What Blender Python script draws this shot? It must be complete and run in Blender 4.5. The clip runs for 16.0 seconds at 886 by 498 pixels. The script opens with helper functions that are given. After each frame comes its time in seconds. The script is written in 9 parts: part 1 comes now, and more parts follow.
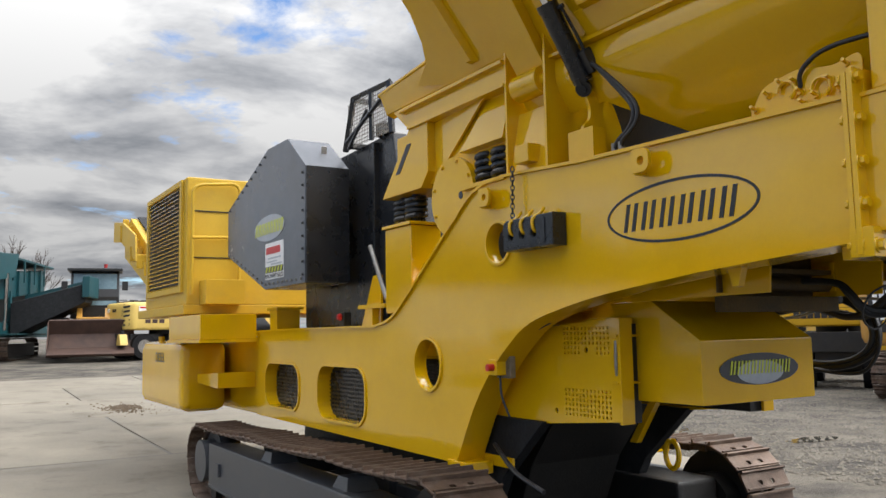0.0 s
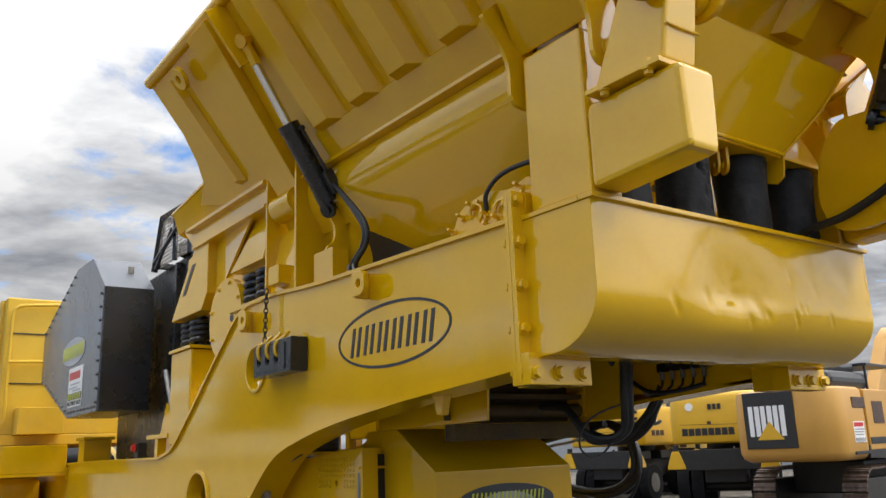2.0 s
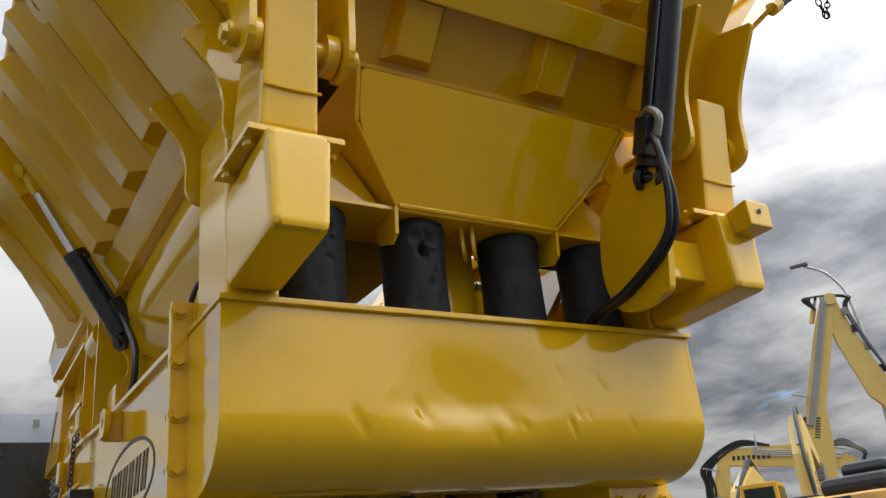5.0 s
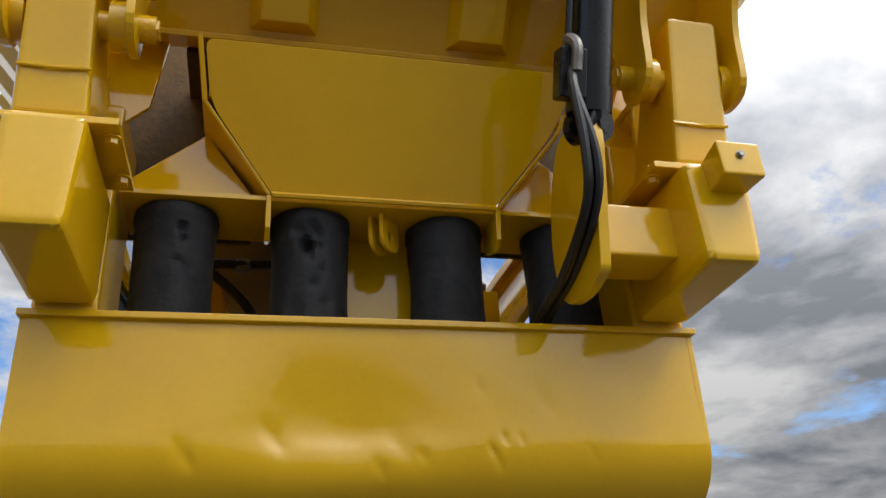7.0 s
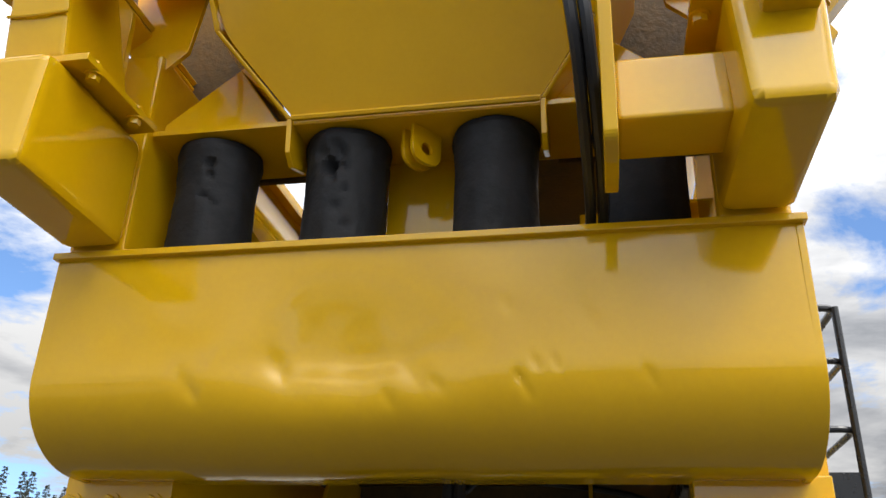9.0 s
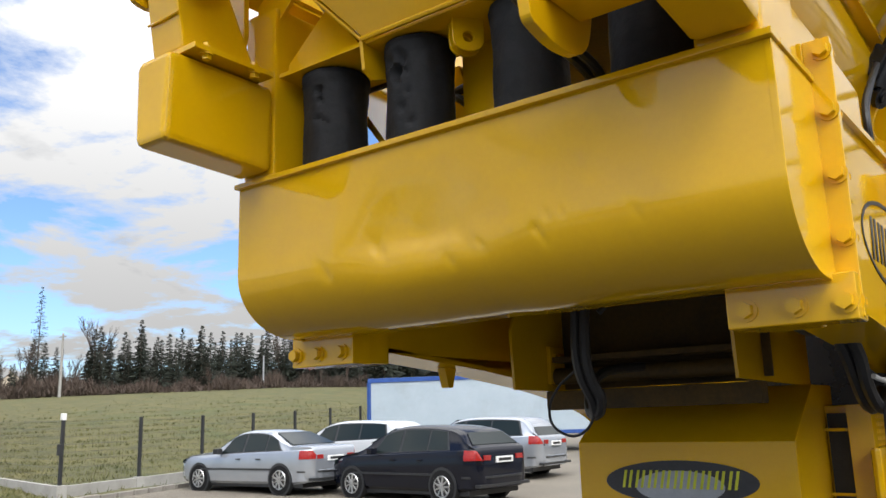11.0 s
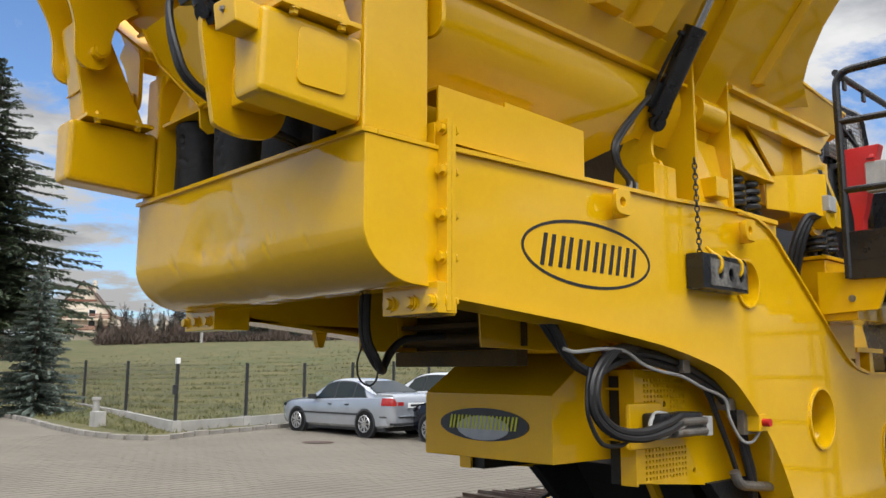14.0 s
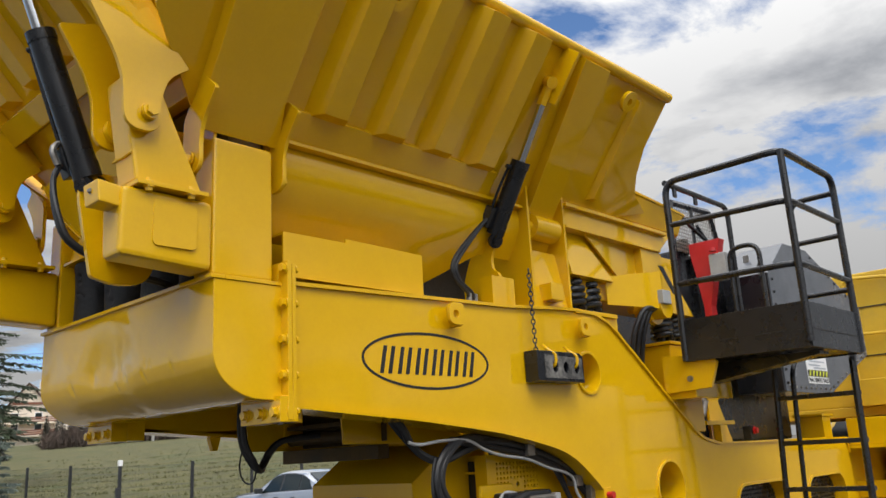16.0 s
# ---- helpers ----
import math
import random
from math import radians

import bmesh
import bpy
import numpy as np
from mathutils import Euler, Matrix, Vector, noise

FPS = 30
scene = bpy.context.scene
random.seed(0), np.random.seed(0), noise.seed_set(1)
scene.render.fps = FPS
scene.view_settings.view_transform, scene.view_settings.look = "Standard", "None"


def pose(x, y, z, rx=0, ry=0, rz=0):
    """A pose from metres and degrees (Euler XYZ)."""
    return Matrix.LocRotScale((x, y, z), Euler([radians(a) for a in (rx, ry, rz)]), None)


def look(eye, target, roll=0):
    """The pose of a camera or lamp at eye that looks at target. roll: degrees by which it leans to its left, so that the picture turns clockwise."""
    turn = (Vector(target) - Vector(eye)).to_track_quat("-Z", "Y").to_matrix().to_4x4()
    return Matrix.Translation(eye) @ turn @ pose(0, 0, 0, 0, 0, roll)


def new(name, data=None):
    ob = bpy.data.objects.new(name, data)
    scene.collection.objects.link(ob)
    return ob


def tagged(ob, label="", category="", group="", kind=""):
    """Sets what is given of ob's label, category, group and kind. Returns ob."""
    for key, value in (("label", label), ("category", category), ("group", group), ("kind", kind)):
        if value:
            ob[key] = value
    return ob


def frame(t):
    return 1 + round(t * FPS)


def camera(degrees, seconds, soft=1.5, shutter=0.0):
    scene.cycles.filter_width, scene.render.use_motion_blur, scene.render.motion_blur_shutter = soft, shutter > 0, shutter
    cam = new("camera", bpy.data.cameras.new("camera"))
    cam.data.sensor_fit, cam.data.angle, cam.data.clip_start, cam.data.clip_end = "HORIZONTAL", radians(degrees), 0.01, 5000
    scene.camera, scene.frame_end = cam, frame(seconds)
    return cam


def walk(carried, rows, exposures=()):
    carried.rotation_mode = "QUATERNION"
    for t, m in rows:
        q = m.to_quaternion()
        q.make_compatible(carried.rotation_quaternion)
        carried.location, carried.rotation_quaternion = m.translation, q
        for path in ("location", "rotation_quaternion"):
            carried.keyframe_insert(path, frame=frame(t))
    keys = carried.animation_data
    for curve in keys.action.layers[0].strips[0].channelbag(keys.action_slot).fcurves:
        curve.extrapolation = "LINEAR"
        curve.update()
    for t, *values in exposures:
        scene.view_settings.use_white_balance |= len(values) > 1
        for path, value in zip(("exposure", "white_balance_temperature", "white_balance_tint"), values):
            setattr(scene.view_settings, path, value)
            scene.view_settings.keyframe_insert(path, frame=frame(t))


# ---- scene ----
cam = camera(56.4, 16.0)
PATH = [
    (0, (-3.6592, -1.3696, 1.6448), (-2.8328, -0.0088, 1.8024), -1.1),
    (0.5, (-3.4592, -1.5776, 1.6504), (-2.624, -0.2248, 1.832), -2.1),
    (1, (-3.264, -1.6152, 1.6744), (-2.3448, -0.3296, 1.924), -3.1),
    (1.5, (-3.0272, -1.6232, 1.684), (-2.0576, -0.392, 2.008), -3.4),
    (2, (-2.7816, -1.7664, 1.6728), (-1.852, -0.52, 2.0504), -2.2),
    (2.5, (-2.5496, -1.9136, 1.6936), (-1.6568, -0.6568, 2.1216), -1.8),
    (3, (-2.34, -1.9296, 1.6784), (-1.436, -0.708, 2.1792), -2.3),
    (3.5, (-2.164, -1.9752, 1.6888), (-1.2776, -0.7664, 2.2488), -3.2),
    (4, (-1.9128, -2.1056, 1.6856), (-1.076, -0.8728, 2.2688), -4.2),
    (4.5, (-1.6792, -2.152, 1.68), (-0.8592, -0.9096, 2.2656), -5.4),
    (5, (-1.4576, -2.0576, 1.6784), (-0.6648, -0.8088, 2.2896), -6.1),
    (5.2, (-1.3624, -2.0288, 1.696), (-0.5832, -0.776, 2.316), -6.2),
    (7.5, (-0.0432, -1.9864, 1.7328), (0.112, -0.5488, 2.4168), -1.2),
    (8, (0.1944, -1.9712, 1.74), (0.1752, -0.5256, 2.4256), 0.6),
    (8.5, (0.316, -1.8128, 1.6888), (0.2176, -0.3712, 2.376), 1.1),
    (9, (0.4312, -1.6568, 1.6632), (0.1448, -0.2288, 2.3256), 1.8),
    (9.5, (0.6712, -1.5712, 1.6624), (0.196, -0.1928, 2.3224), 2.1),
    (10, (0.8824, -1.5896, 1.6776), (0.2488, -0.2368, 2.2488), 0.9),
    (10.2, (0.9352, -1.6352, 1.6896), (0.2288, -0.2848, 2.176), 0.2),
    (12.3, (2.036, -1.7312, 1.6528), (0.8984, -0.6328, 1.896), -1.5),
    (12.5, (2.1328, -1.7272, 1.6592), (0.9824, -0.64, 1.8952), -1.0),
    (13, (2.4032, -1.6144, 1.6624), (1.2504, -0.5304, 1.8976), 0.1),
    (13.5, (2.6664, -1.5496, 1.6688), (1.52, -0.46, 1.912), -0.4),
    (14, (2.9304, -1.608, 1.6632), (1.7832, -0.5192, 1.9056), 0.2),
    (14.5, (3.1704, -1.6104, 1.6784), (2.0376, -0.5128, 1.9448), 0.2),
    (15, (3.4536, -1.5488, 1.668), (2.328, -0.4488, 1.9568), -0.9),
    (15.5, (3.6624, -1.604, 1.6928), (2.5584, -0.4984, 2.04), -2.7),
    (16, (3.7704, -1.7296, 1.6936), (2.7072, -0.6, 2.0856), -3.2),
]
walk(cam, [(t, look(e, g, r)) for t, e, g, r in PATH], [(0, -0.08), (1.5, -0.06), (3.5, -0.14), (5, -0.36), (8, -0.34), (9.5, 0.08), (10.5, 0.02), (12.5, -0.33), (14, -0.32), (15, -0.34), (16, -0.5)])

# ---- sky and sun ----
world = bpy.data.worlds.new("world")
scene.world = world
world.use_nodes = True
wn, wl = world.node_tree.nodes, world.node_tree.links
wn.clear()
SUN_ELEV, SUN_YAW = 54.0, -123.0        # degrees; yaw from +y, to the left
sky = wn.new("ShaderNodeTexSky")
sky.sky_type = "NISHITA"
sky.sun_disc = False
sky.sun_elevation = radians(SUN_ELEV)
sky.sun_rotation = radians(-SUN_YAW)
coord = wn.new("ShaderNodeTexCoord")
wsep = wn.new("ShaderNodeSeparateXYZ")
wl.new(coord.outputs["Generated"], wsep.inputs[0])


def wmath(op, a, b=None, c=None, clamp=False):
    n = wn.new("ShaderNodeMath")
    n.operation, n.use_clamp = op, clamp
    for i, v in enumerate((a, b, c)):
        if v is None:
            continue
        if isinstance(v, (int, float)):
            n.inputs[i].default_value = v
        else:
            wl.new(v, n.inputs[i])
    return n.outputs[0]


# cloud layer: the direction is projected onto a plane high above
zc = wmath("MAXIMUM", wsep.outputs["Z"], 0.0)
zc = wmath("ADD", zc, 0.16)
comb = wn.new("ShaderNodeCombineXYZ")
wl.new(wmath("DIVIDE", wsep.outputs["X"], zc), comb.inputs[0])
wl.new(wmath("DIVIDE", wsep.outputs["Y"], zc), comb.inputs[1])


def wnoise(scale, detail, rough, offset, distort=0.0):
    mp = wn.new("ShaderNodeMapping")
    mp.inputs["Location"].default_value = offset
    wl.new(comb.outputs[0], mp.inputs["Vector"])
    n = wn.new("ShaderNodeTexNoise")
    n.inputs["Scale"].default_value, n.inputs["Detail"].default_value = scale, detail
    n.inputs["Roughness"].default_value, n.inputs["Distortion"].default_value = rough, distort
    wl.new(mp.outputs[0], n.inputs["Vector"])
    return n.outputs[0]


cover = wnoise(1.75, 9, 0.60, (3.1, 1.7, 0.0), 0.25)
shade = wnoise(1.5, 7, 0.56, (7.4, 2.2, 3.0), 0.2)
shade = wmath("MULTIPLY_ADD", wsep.outputs["X"], 0.02, shade)
shade = wmath("MULTIPLY_ADD", wmath("MULTIPLY", wsep.outputs["X"], wmath("MAXIMUM", wsep.outputs["Y"], 0.0)), 0.20, shade)
shade = wmath("SUBTRACT", shade, 0.035)
# more open sky towards -x, nearly closed towards +x and +y
open_to = wmath("MULTIPLY_ADD", wsep.outputs["X"], 0.085, 0.06)
open_to = wmath("MULTIPLY_ADD", wsep.outputs["Y"], 0.02, open_to)
cover = wmath("ADD", cover, open_to)
ramp = wn.new("ShaderNodeValToRGB")
ramp.color_ramp.elements[0].position, ramp.color_ramp.elements[1].position = 0.43, 0.53
wl.new(cover, ramp.inputs[0])
tone = wn.new("ShaderNodeValToRGB")
tone.color_ramp.elements[0].position, tone.color_ramp.elements[0].color = 0.45, (1.12, 1.12, 1.12, 1)
tone.color_ramp.elements[1].position, tone.color_ramp.elements[1].color = 0.66, (0.36, 0.385, 0.43, 1)
mid = tone.color_ramp.elements.new(0.56)
mid.color = (0.70, 0.715, 0.75, 1)
wl.new(shade, tone.inputs[0])
# brighter veil of cloud round the hidden sun
sundir = Euler((0, 0, radians(SUN_YAW))).to_matrix() @ Vector((0, math.cos(radians(SUN_ELEV)), math.sin(radians(SUN_ELEV))))
dot = wn.new("ShaderNodeVectorMath")
dot.operation = "DOT_PRODUCT"
wl.new(coord.outputs["Generated"], dot.inputs[0])
dot.inputs[1].default_value = sundir
glow = wmath("POWER", wmath("MAXIMUM", dot.outputs["Value"], 0.0), 5.0)
# an overcast sky grows brighter towards the zenith
zup = wmath("MAXIMUM", wsep.outputs["Z"], 0.0)
lift = wmath("MULTIPLY_ADD", wmath("MULTIPLY", zup, zup), 2.3, wmath("MULTIPLY_ADD", zup, 0.60, 0.46))
gain = wmath("MULTIPLY_ADD", glow, 4.6, lift)
cl = wn.new("ShaderNodeVectorMath")
cl.operation = "SCALE"
wl.new(tone.outputs[0], cl.inputs[0])
wl.new(gain, cl.inputs["Scale"])
skyb = wn.new("ShaderNodeVectorMath")
skyb.operation = "MULTIPLY"
skyb.inputs[1].default_value = (0.145, 0.18, 0.225)
wl.new(sky.outputs[0], skyb.inputs[0])
mixw = wn.new("ShaderNodeMix")
mixw.data_type = "RGBA"
wl.new(ramp.outputs[0], mixw.inputs["Factor"])
wl.new(skyb.outputs[0], mixw.inputs["A"])
wl.new(cl.outputs[0], mixw.inputs["B"])
bg = wn.new("ShaderNodeBackground")
bg.inputs["Strength"].default_value = 1.0
wl.new(mixw.outputs["Result"], bg.inputs["Color"])
wout = wn.new("ShaderNodeOutputWorld")
wl.new(bg.outputs[0], wout.inputs["Surface"])

sun_data = bpy.data.lights.new("sun", "SUN")
sun_data.energy, sun_data.angle, sun_data.color = 1.35, radians(16), (1.0, 0.95, 0.86)
sun = new("sun", sun_data)
sun.matrix_world = look(sundir * 50, (0, 0, 0))
scene.view_settings.exposure = 0.0


# ---- materials ----
def material(name):
    m = bpy.data.materials.new(name)
    m.use_nodes = True
    nt = m.node_tree
    return m, nt.nodes, nt.links, nt.nodes["Principled BSDF"]


def surface(name, dark, light, rough=0.5, metal=0.0, scale=6.0, fine=90.0, bump=0.15, bump_dist=0.01, spread=0.5,
            coat=0.0, rough_var=0.12, stain=None, stain_amount=0.0, stain_scale=1.3, per_object=0.0, dents=0.0, spec=0.5):
    """Two scales of noise between two colours, a fine relief, and stains of another colour where given."""
    m, nodes, links, bsdf = material(name)
    co = nodes.new("ShaderNodeTexCoord").outputs["Object"]

    def noise_tex(sc, detail, rgh=0.6):
        n = nodes.new("ShaderNodeTexNoise")
        n.inputs["Scale"].default_value, n.inputs["Detail"].default_value, n.inputs["Roughness"].default_value = sc, detail, rgh
        links.new(co, n.inputs["Vector"])
        return n.outputs[0]

    big, small = noise_tex(scale, 5), noise_tex(fine, 3)
    add = nodes.new("ShaderNodeMath")
    add.operation = "MULTIPLY_ADD"
    links.new(small, add.inputs[0])
    add.inputs[1].default_value = 0.4
    links.new(big, add.inputs[2])
    ramp_ = nodes.new("ShaderNodeValToRGB")
    e = ramp_.color_ramp.elements
    e[0].position, e[1].position = 0.7 - spread / 2, 0.7 + spread / 2
    e[0].color, e[1].color = (*dark, 1), (*light, 1)
    links.new(add.outputs[0], ramp_.inputs[0])
    col = ramp_.outputs[0]
    if stain:
        sr = nodes.new("ShaderNodeValToRGB")
        sr.color_ramp.elements[0].position, sr.color_ramp.elements[1].position = 0.52, 0.74
        sr.color_ramp.elements[1].color = (stain_amount,) * 3 + (1,)
        links.new(noise_tex(stain_scale, 8, 0.7), sr.inputs[0])
        mx = nodes.new("ShaderNodeMix")
        mx.data_type = "RGBA"
        links.new(sr.outputs[0], mx.inputs["Factor"])
        links.new(col, mx.inputs["A"])
        mx.inputs["B"].default_value = (*stain, 1)
        col = mx.outputs["Result"]
    if per_object:
        info = nodes.new("ShaderNodeObjectInfo")
        hv = nodes.new("ShaderNodeHueSaturation")
        mr = nodes.new("ShaderNodeMapRange")
        mr.inputs["To Min"].default_value, mr.inputs["To Max"].default_value = 1 - per_object, 1 + per_object
        links.new(info.outputs["Random"], mr.inputs["Value"])
        links.new(mr.outputs[0], hv.inputs["Value"])
        links.new(col, hv.inputs["Color"])
        col = hv.outputs[0]
    links.new(col, bsdf.inputs["Base Color"])
    rr = nodes.new("ShaderNodeMapRange")
    rr.inputs["To Min"].default_value, rr.inputs["To Max"].default_value = max(0.02, rough - rough_var), min(1, rough + rough_var)
    links.new(big, rr.inputs["Value"])
    links.new(rr.outputs[0], bsdf.inputs["Roughness"])
    bsdf.inputs["Metallic"].default_value, bsdf.inputs["Specular IOR Level"].default_value = metal, spec
    if coat:
        bsdf.inputs["Coat Weight"].default_value, bsdf.inputs["Coat Roughness"].default_value = coat, 0.085
        bsdf.inputs["Coat IOR"].default_value = 1.6
    bp = nodes.new("ShaderNodeBump")
    bp.inputs["Strength"].default_value, bp.inputs["Distance"].default_value = bump, bump_dist
    links.new(small, bp.inputs["Height"])
    if dents:
        b2 = nodes.new("ShaderNodeBump")
        b2.inputs["Strength"].default_value, b2.inputs["Distance"].default_value = dents, 0.03
        links.new(noise_tex(2.2, 2, 0.5), b2.inputs["Height"])
        links.new(b2.outputs[0], bp.inputs["Normal"])
    links.new(bp.outputs[0], bsdf.inputs["Normal"])
    return m


YELLOW = surface("yellow_paint", (0.67, 0.382, 0.002), (0.73, 0.422, 0.003), rough=0.35, rough_var=0.06, scale=2.5, fine=55, bump=0.025,
                 bump_dist=0.003, coat=1.0, spec=0.0, dents=0.05, stain=(0.60, 0.33, 0.002), stain_amount=0.35, stain_scale=0.9)
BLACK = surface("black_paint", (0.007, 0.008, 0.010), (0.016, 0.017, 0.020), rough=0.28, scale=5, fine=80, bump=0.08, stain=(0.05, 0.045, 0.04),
                stain_amount=0.3)
COVERBLACK = surface("grey_black_sheet", (0.075, 0.082, 0.095), (0.115, 0.122, 0.138), rough=0.24, scale=2.5, fine=60, bump=0.06, dents=0.12,
                     stain=(0.10, 0.10, 0.10), stain_amount=0.3)
RUBBER = surface("rubber", (0.008, 0.009, 0.010), (0.022, 0.023, 0.026), rough=0.62, scale=9, fine=30, bump=0.4, bump_dist=0.007, spec=0.22, stain=(0.045, 0.045, 0.048),
                 stain_amount=0.4, stain_scale=6)
HOSE = surface("hose_rubber", (0.008, 0.008, 0.009), (0.02, 0.02, 0.022), rough=0.45, scale=20, fine=200, bump=0.1)
CHROME = surface("chrome_rod", (0.55, 0.56, 0.58), (0.7, 0.71, 0.73), rough=0.12, rough_var=0.05, metal=1.0, scale=8, fine=150, bump=0.03)
STEEL = surface("dull_steel", (0.18, 0.17, 0.155), (0.36, 0.34, 0.31), rough=0.45, metal=0.8, scale=15, fine=150, bump=0.2, stain=(0.14, 0.07, 0.03),
                stain_amount=0.7, stain_scale=6)
TRACKSTEEL = surface("rusty_track_steel", (0.055, 0.035, 0.024), (0.17, 0.115, 0.085), rough=0.55, metal=0.45, scale=7, fine=90, bump=0.35,
                     stain=(0.30, 0.26, 0.22), stain_amount=0.5, stain_scale=5, per_object=0.2)
TRACKGREY = surface("grey_frame_paint", (0.05, 0.053, 0.058), (0.085, 0.088, 0.094), rough=0.42, scale=3, fine=60, bump=0.1, stain=(0.13, 0.12, 0.10),
                    stain_amount=0.5)
# greasy black parts, and dark backings that stand in for shade
GREASESHADE = surface("greasy_and_shade_black", (0.006, 0.006, 0.006), (0.02, 0.018, 0.016), rough=0.5, scale=6, fine=50, bump=0.3)
# dirty worn steel, its brown kept dark to carry the shade of recesses
GRIMESHADE = surface("dirty_shaded_steel", (0.032, 0.019, 0.003), (0.115, 0.064, 0.006), rough=0.7, scale=3, fine=50, bump=0.3, stain=(0.03, 0.025, 0.02), stain_amount=0.6)
SCUFFED = surface("scuffed_paint", (0.02, 0.02, 0.021), (0.22, 0.21, 0.19), rough=0.5, scale=5, fine=40, bump=0.2, spread=0.35)
RED = surface("red_paint", (0.45, 0.012, 0.012), (0.55, 0.02, 0.02), rough=0.35, scale=5, fine=60, bump=0.05)
WHITE = surface("white_sheet", (0.70, 0.70, 0.70), (0.80, 0.80, 0.80), rough=0.4, scale=5, fine=60, bump=0.03)
INK = surface("black_vinyl", (0.012, 0.012, 0.013), (0.02, 0.02, 0.022), rough=0.4, scale=9, fine=80, bump=0.03)
DECALGREY = surface("grey_vinyl", (0.30, 0.33, 0.37), (0.42, 0.45, 0.50), rough=0.4, scale=9, fine=80, bump=0.03)
DECALDARK = surface("dark_vinyl", (0.028, 0.03, 0.035), (0.05, 0.052, 0.06), rough=0.4, scale=9, fine=80, bump=0.03)
LIME = surface("lime_vinyl", (0.55, 0.60, 0.03), (0.66, 0.68, 0.06), rough=0.45, scale=9, fine=80, bump=0.03)
SEATGREY = surface("sensor_grey", (0.3, 0.3, 0.3), (0.42, 0.42, 0.4), rough=0.5, scale=9, fine=80, bump=0.1)


# ---- mesh helpers ----
def place(ob):
    m = ob.matrix_parent_inverse @ ob.matrix_basis
    return place(ob.parent) @ m if ob.parent else ob.matrix_basis.copy()


def under(ob, parent):
    """Makes ob a part of parent and leaves it where it stands."""
    if parent is not None:
        ob.parent = parent
        ob.matrix_parent_inverse = place(parent).inverted()


def thing(name, pos, label, category, group=""):
    ob = new(name)
    ob.empty_display_size = 0.3
    ob.matrix_basis = Matrix.Translation(pos)
    return tagged(ob, label, category, group)


def hard_normals(bm):
    """Corner normals that keep broad faces flat and let narrow bevel strips turn smoothly between them."""
    area = [f.calc_area() for f in bm.faces]
    bm.faces.index_update()
    out = []
    for f in bm.faces:
        for v in f.verts:
            best, n = area[f.index], f.normal
            for g in v.link_faces:
                if area[g.index] > best * 1.5 and g.normal.dot(f.normal) > 0.6:
                    best, n = area[g.index], g.normal
            out.append(n.copy())
    return out


def part(name, bm, mat, parent=None, label="", smooth=False):
    me = bpy.data.meshes.new(name)
    bm.normal_update()
    turned = None if smooth or not 12 < len(bm.faces) < 4000 else hard_normals(bm)
    bm.to_mesh(me)
    bm.free()
    me.materials.append(mat)
    if turned:
        for p in me.polygons:
            p.use_smooth = True
        me.normals_split_custom_set(turned)
    if smooth:
        for p in me.polygons:
            p.use_smooth = True
        me.set_sharp_from_angle(angle=radians(35))
    ob = new(name, me)
    under(ob, parent)
    if label:
        ob["label"] = label
    return ob


def bevel(bm, width, seg=2):
    bm.normal_update()
    ed = [e for e in bm.edges if len(e.link_faces) == 2 and e.calc_face_angle(0) > 0.4]
    if ed:
        bmesh.ops.bevel(bm, geom=ed, offset=width, segments=seg, profile=0.5, affect="EDGES", clamp_overlap=True)
    return bm


def add_box(bm, x0, x1, y0, y1, z0, z1):
    v = [bm.verts.new((x, y, z)) for x in (x0, x1) for y in (y0, y1) for z in (z0, z1)]
    for f in ((0, 1, 3, 2), (4, 6, 7, 5), (0, 4, 5, 1), (2, 3, 7, 6), (0, 2, 6, 4), (1, 5, 7, 3)):
        bm.faces.new([v[i] for i in f])
    bmesh.ops.recalc_face_normals(bm, faces=bm.faces)
    return bm


def box(x0, x1, y0, y1, z0, z1, w=0.006):
    bm = add_box(bmesh.new(), min(x0, x1), max(x0, x1), min(y0, y1), max(y0, y1), min(z0, z1), max(z0, z1))
    return bevel(bm, w) if w else bm


def add_loft(bm, a, b):
    """A solid between two outlines of the same number of points."""
    va, vb = [bm.verts.new(p) for p in a], [bm.verts.new(p) for p in b]
    n = len(a)
    fs = [bm.faces.new(va), bm.faces.new(vb[::-1])]
    for i in range(n):
        fs.append(bm.faces.new((va[i], vb[i], vb[(i + 1) % n], va[(i + 1) % n])))
    bmesh.ops.recalc_face_normals(bm, faces=bm.faces)
    return bm


def loft(a, b, w=0.006):
    bm = add_loft(bmesh.new(), a, b)
    return bevel(bm, w) if w else bm


def prism(axis, pts, lo, hi, w=0.006):
    """A flat outline, given in the two other axes in order, drawn out along one axis."""
    def at(p, c):
        return {"x": (c, p[0], p[1]), "y": (p[0], c, p[1]), "z": (p[0], p[1], c)}[axis]
    return loft([at(p, lo) for p in pts], [at(p, hi) for p in pts], w)


def add_cyl(bm, p0, p1, r0, r1=None, n=20, caps=True):
    p0, p1 = Vector(p0), Vector(p1)
    r1 = r0 if r1 is None else r1
    d = p1 - p0
    m = Matrix.Translation((p0 + p1) / 2) @ d.to_track_quat("Z", "Y").to_matrix().to_4x4()
    bmesh.ops.create_cone(bm, cap_ends=caps, segments=n, radius1=r0, radius2=r1, depth=d.length, matrix=m)
    return bm


def cyl(p0, p1, r0, r1=None, n=20):
    return add_cyl(bmesh.new(), p0, p1, r0, r1, n)


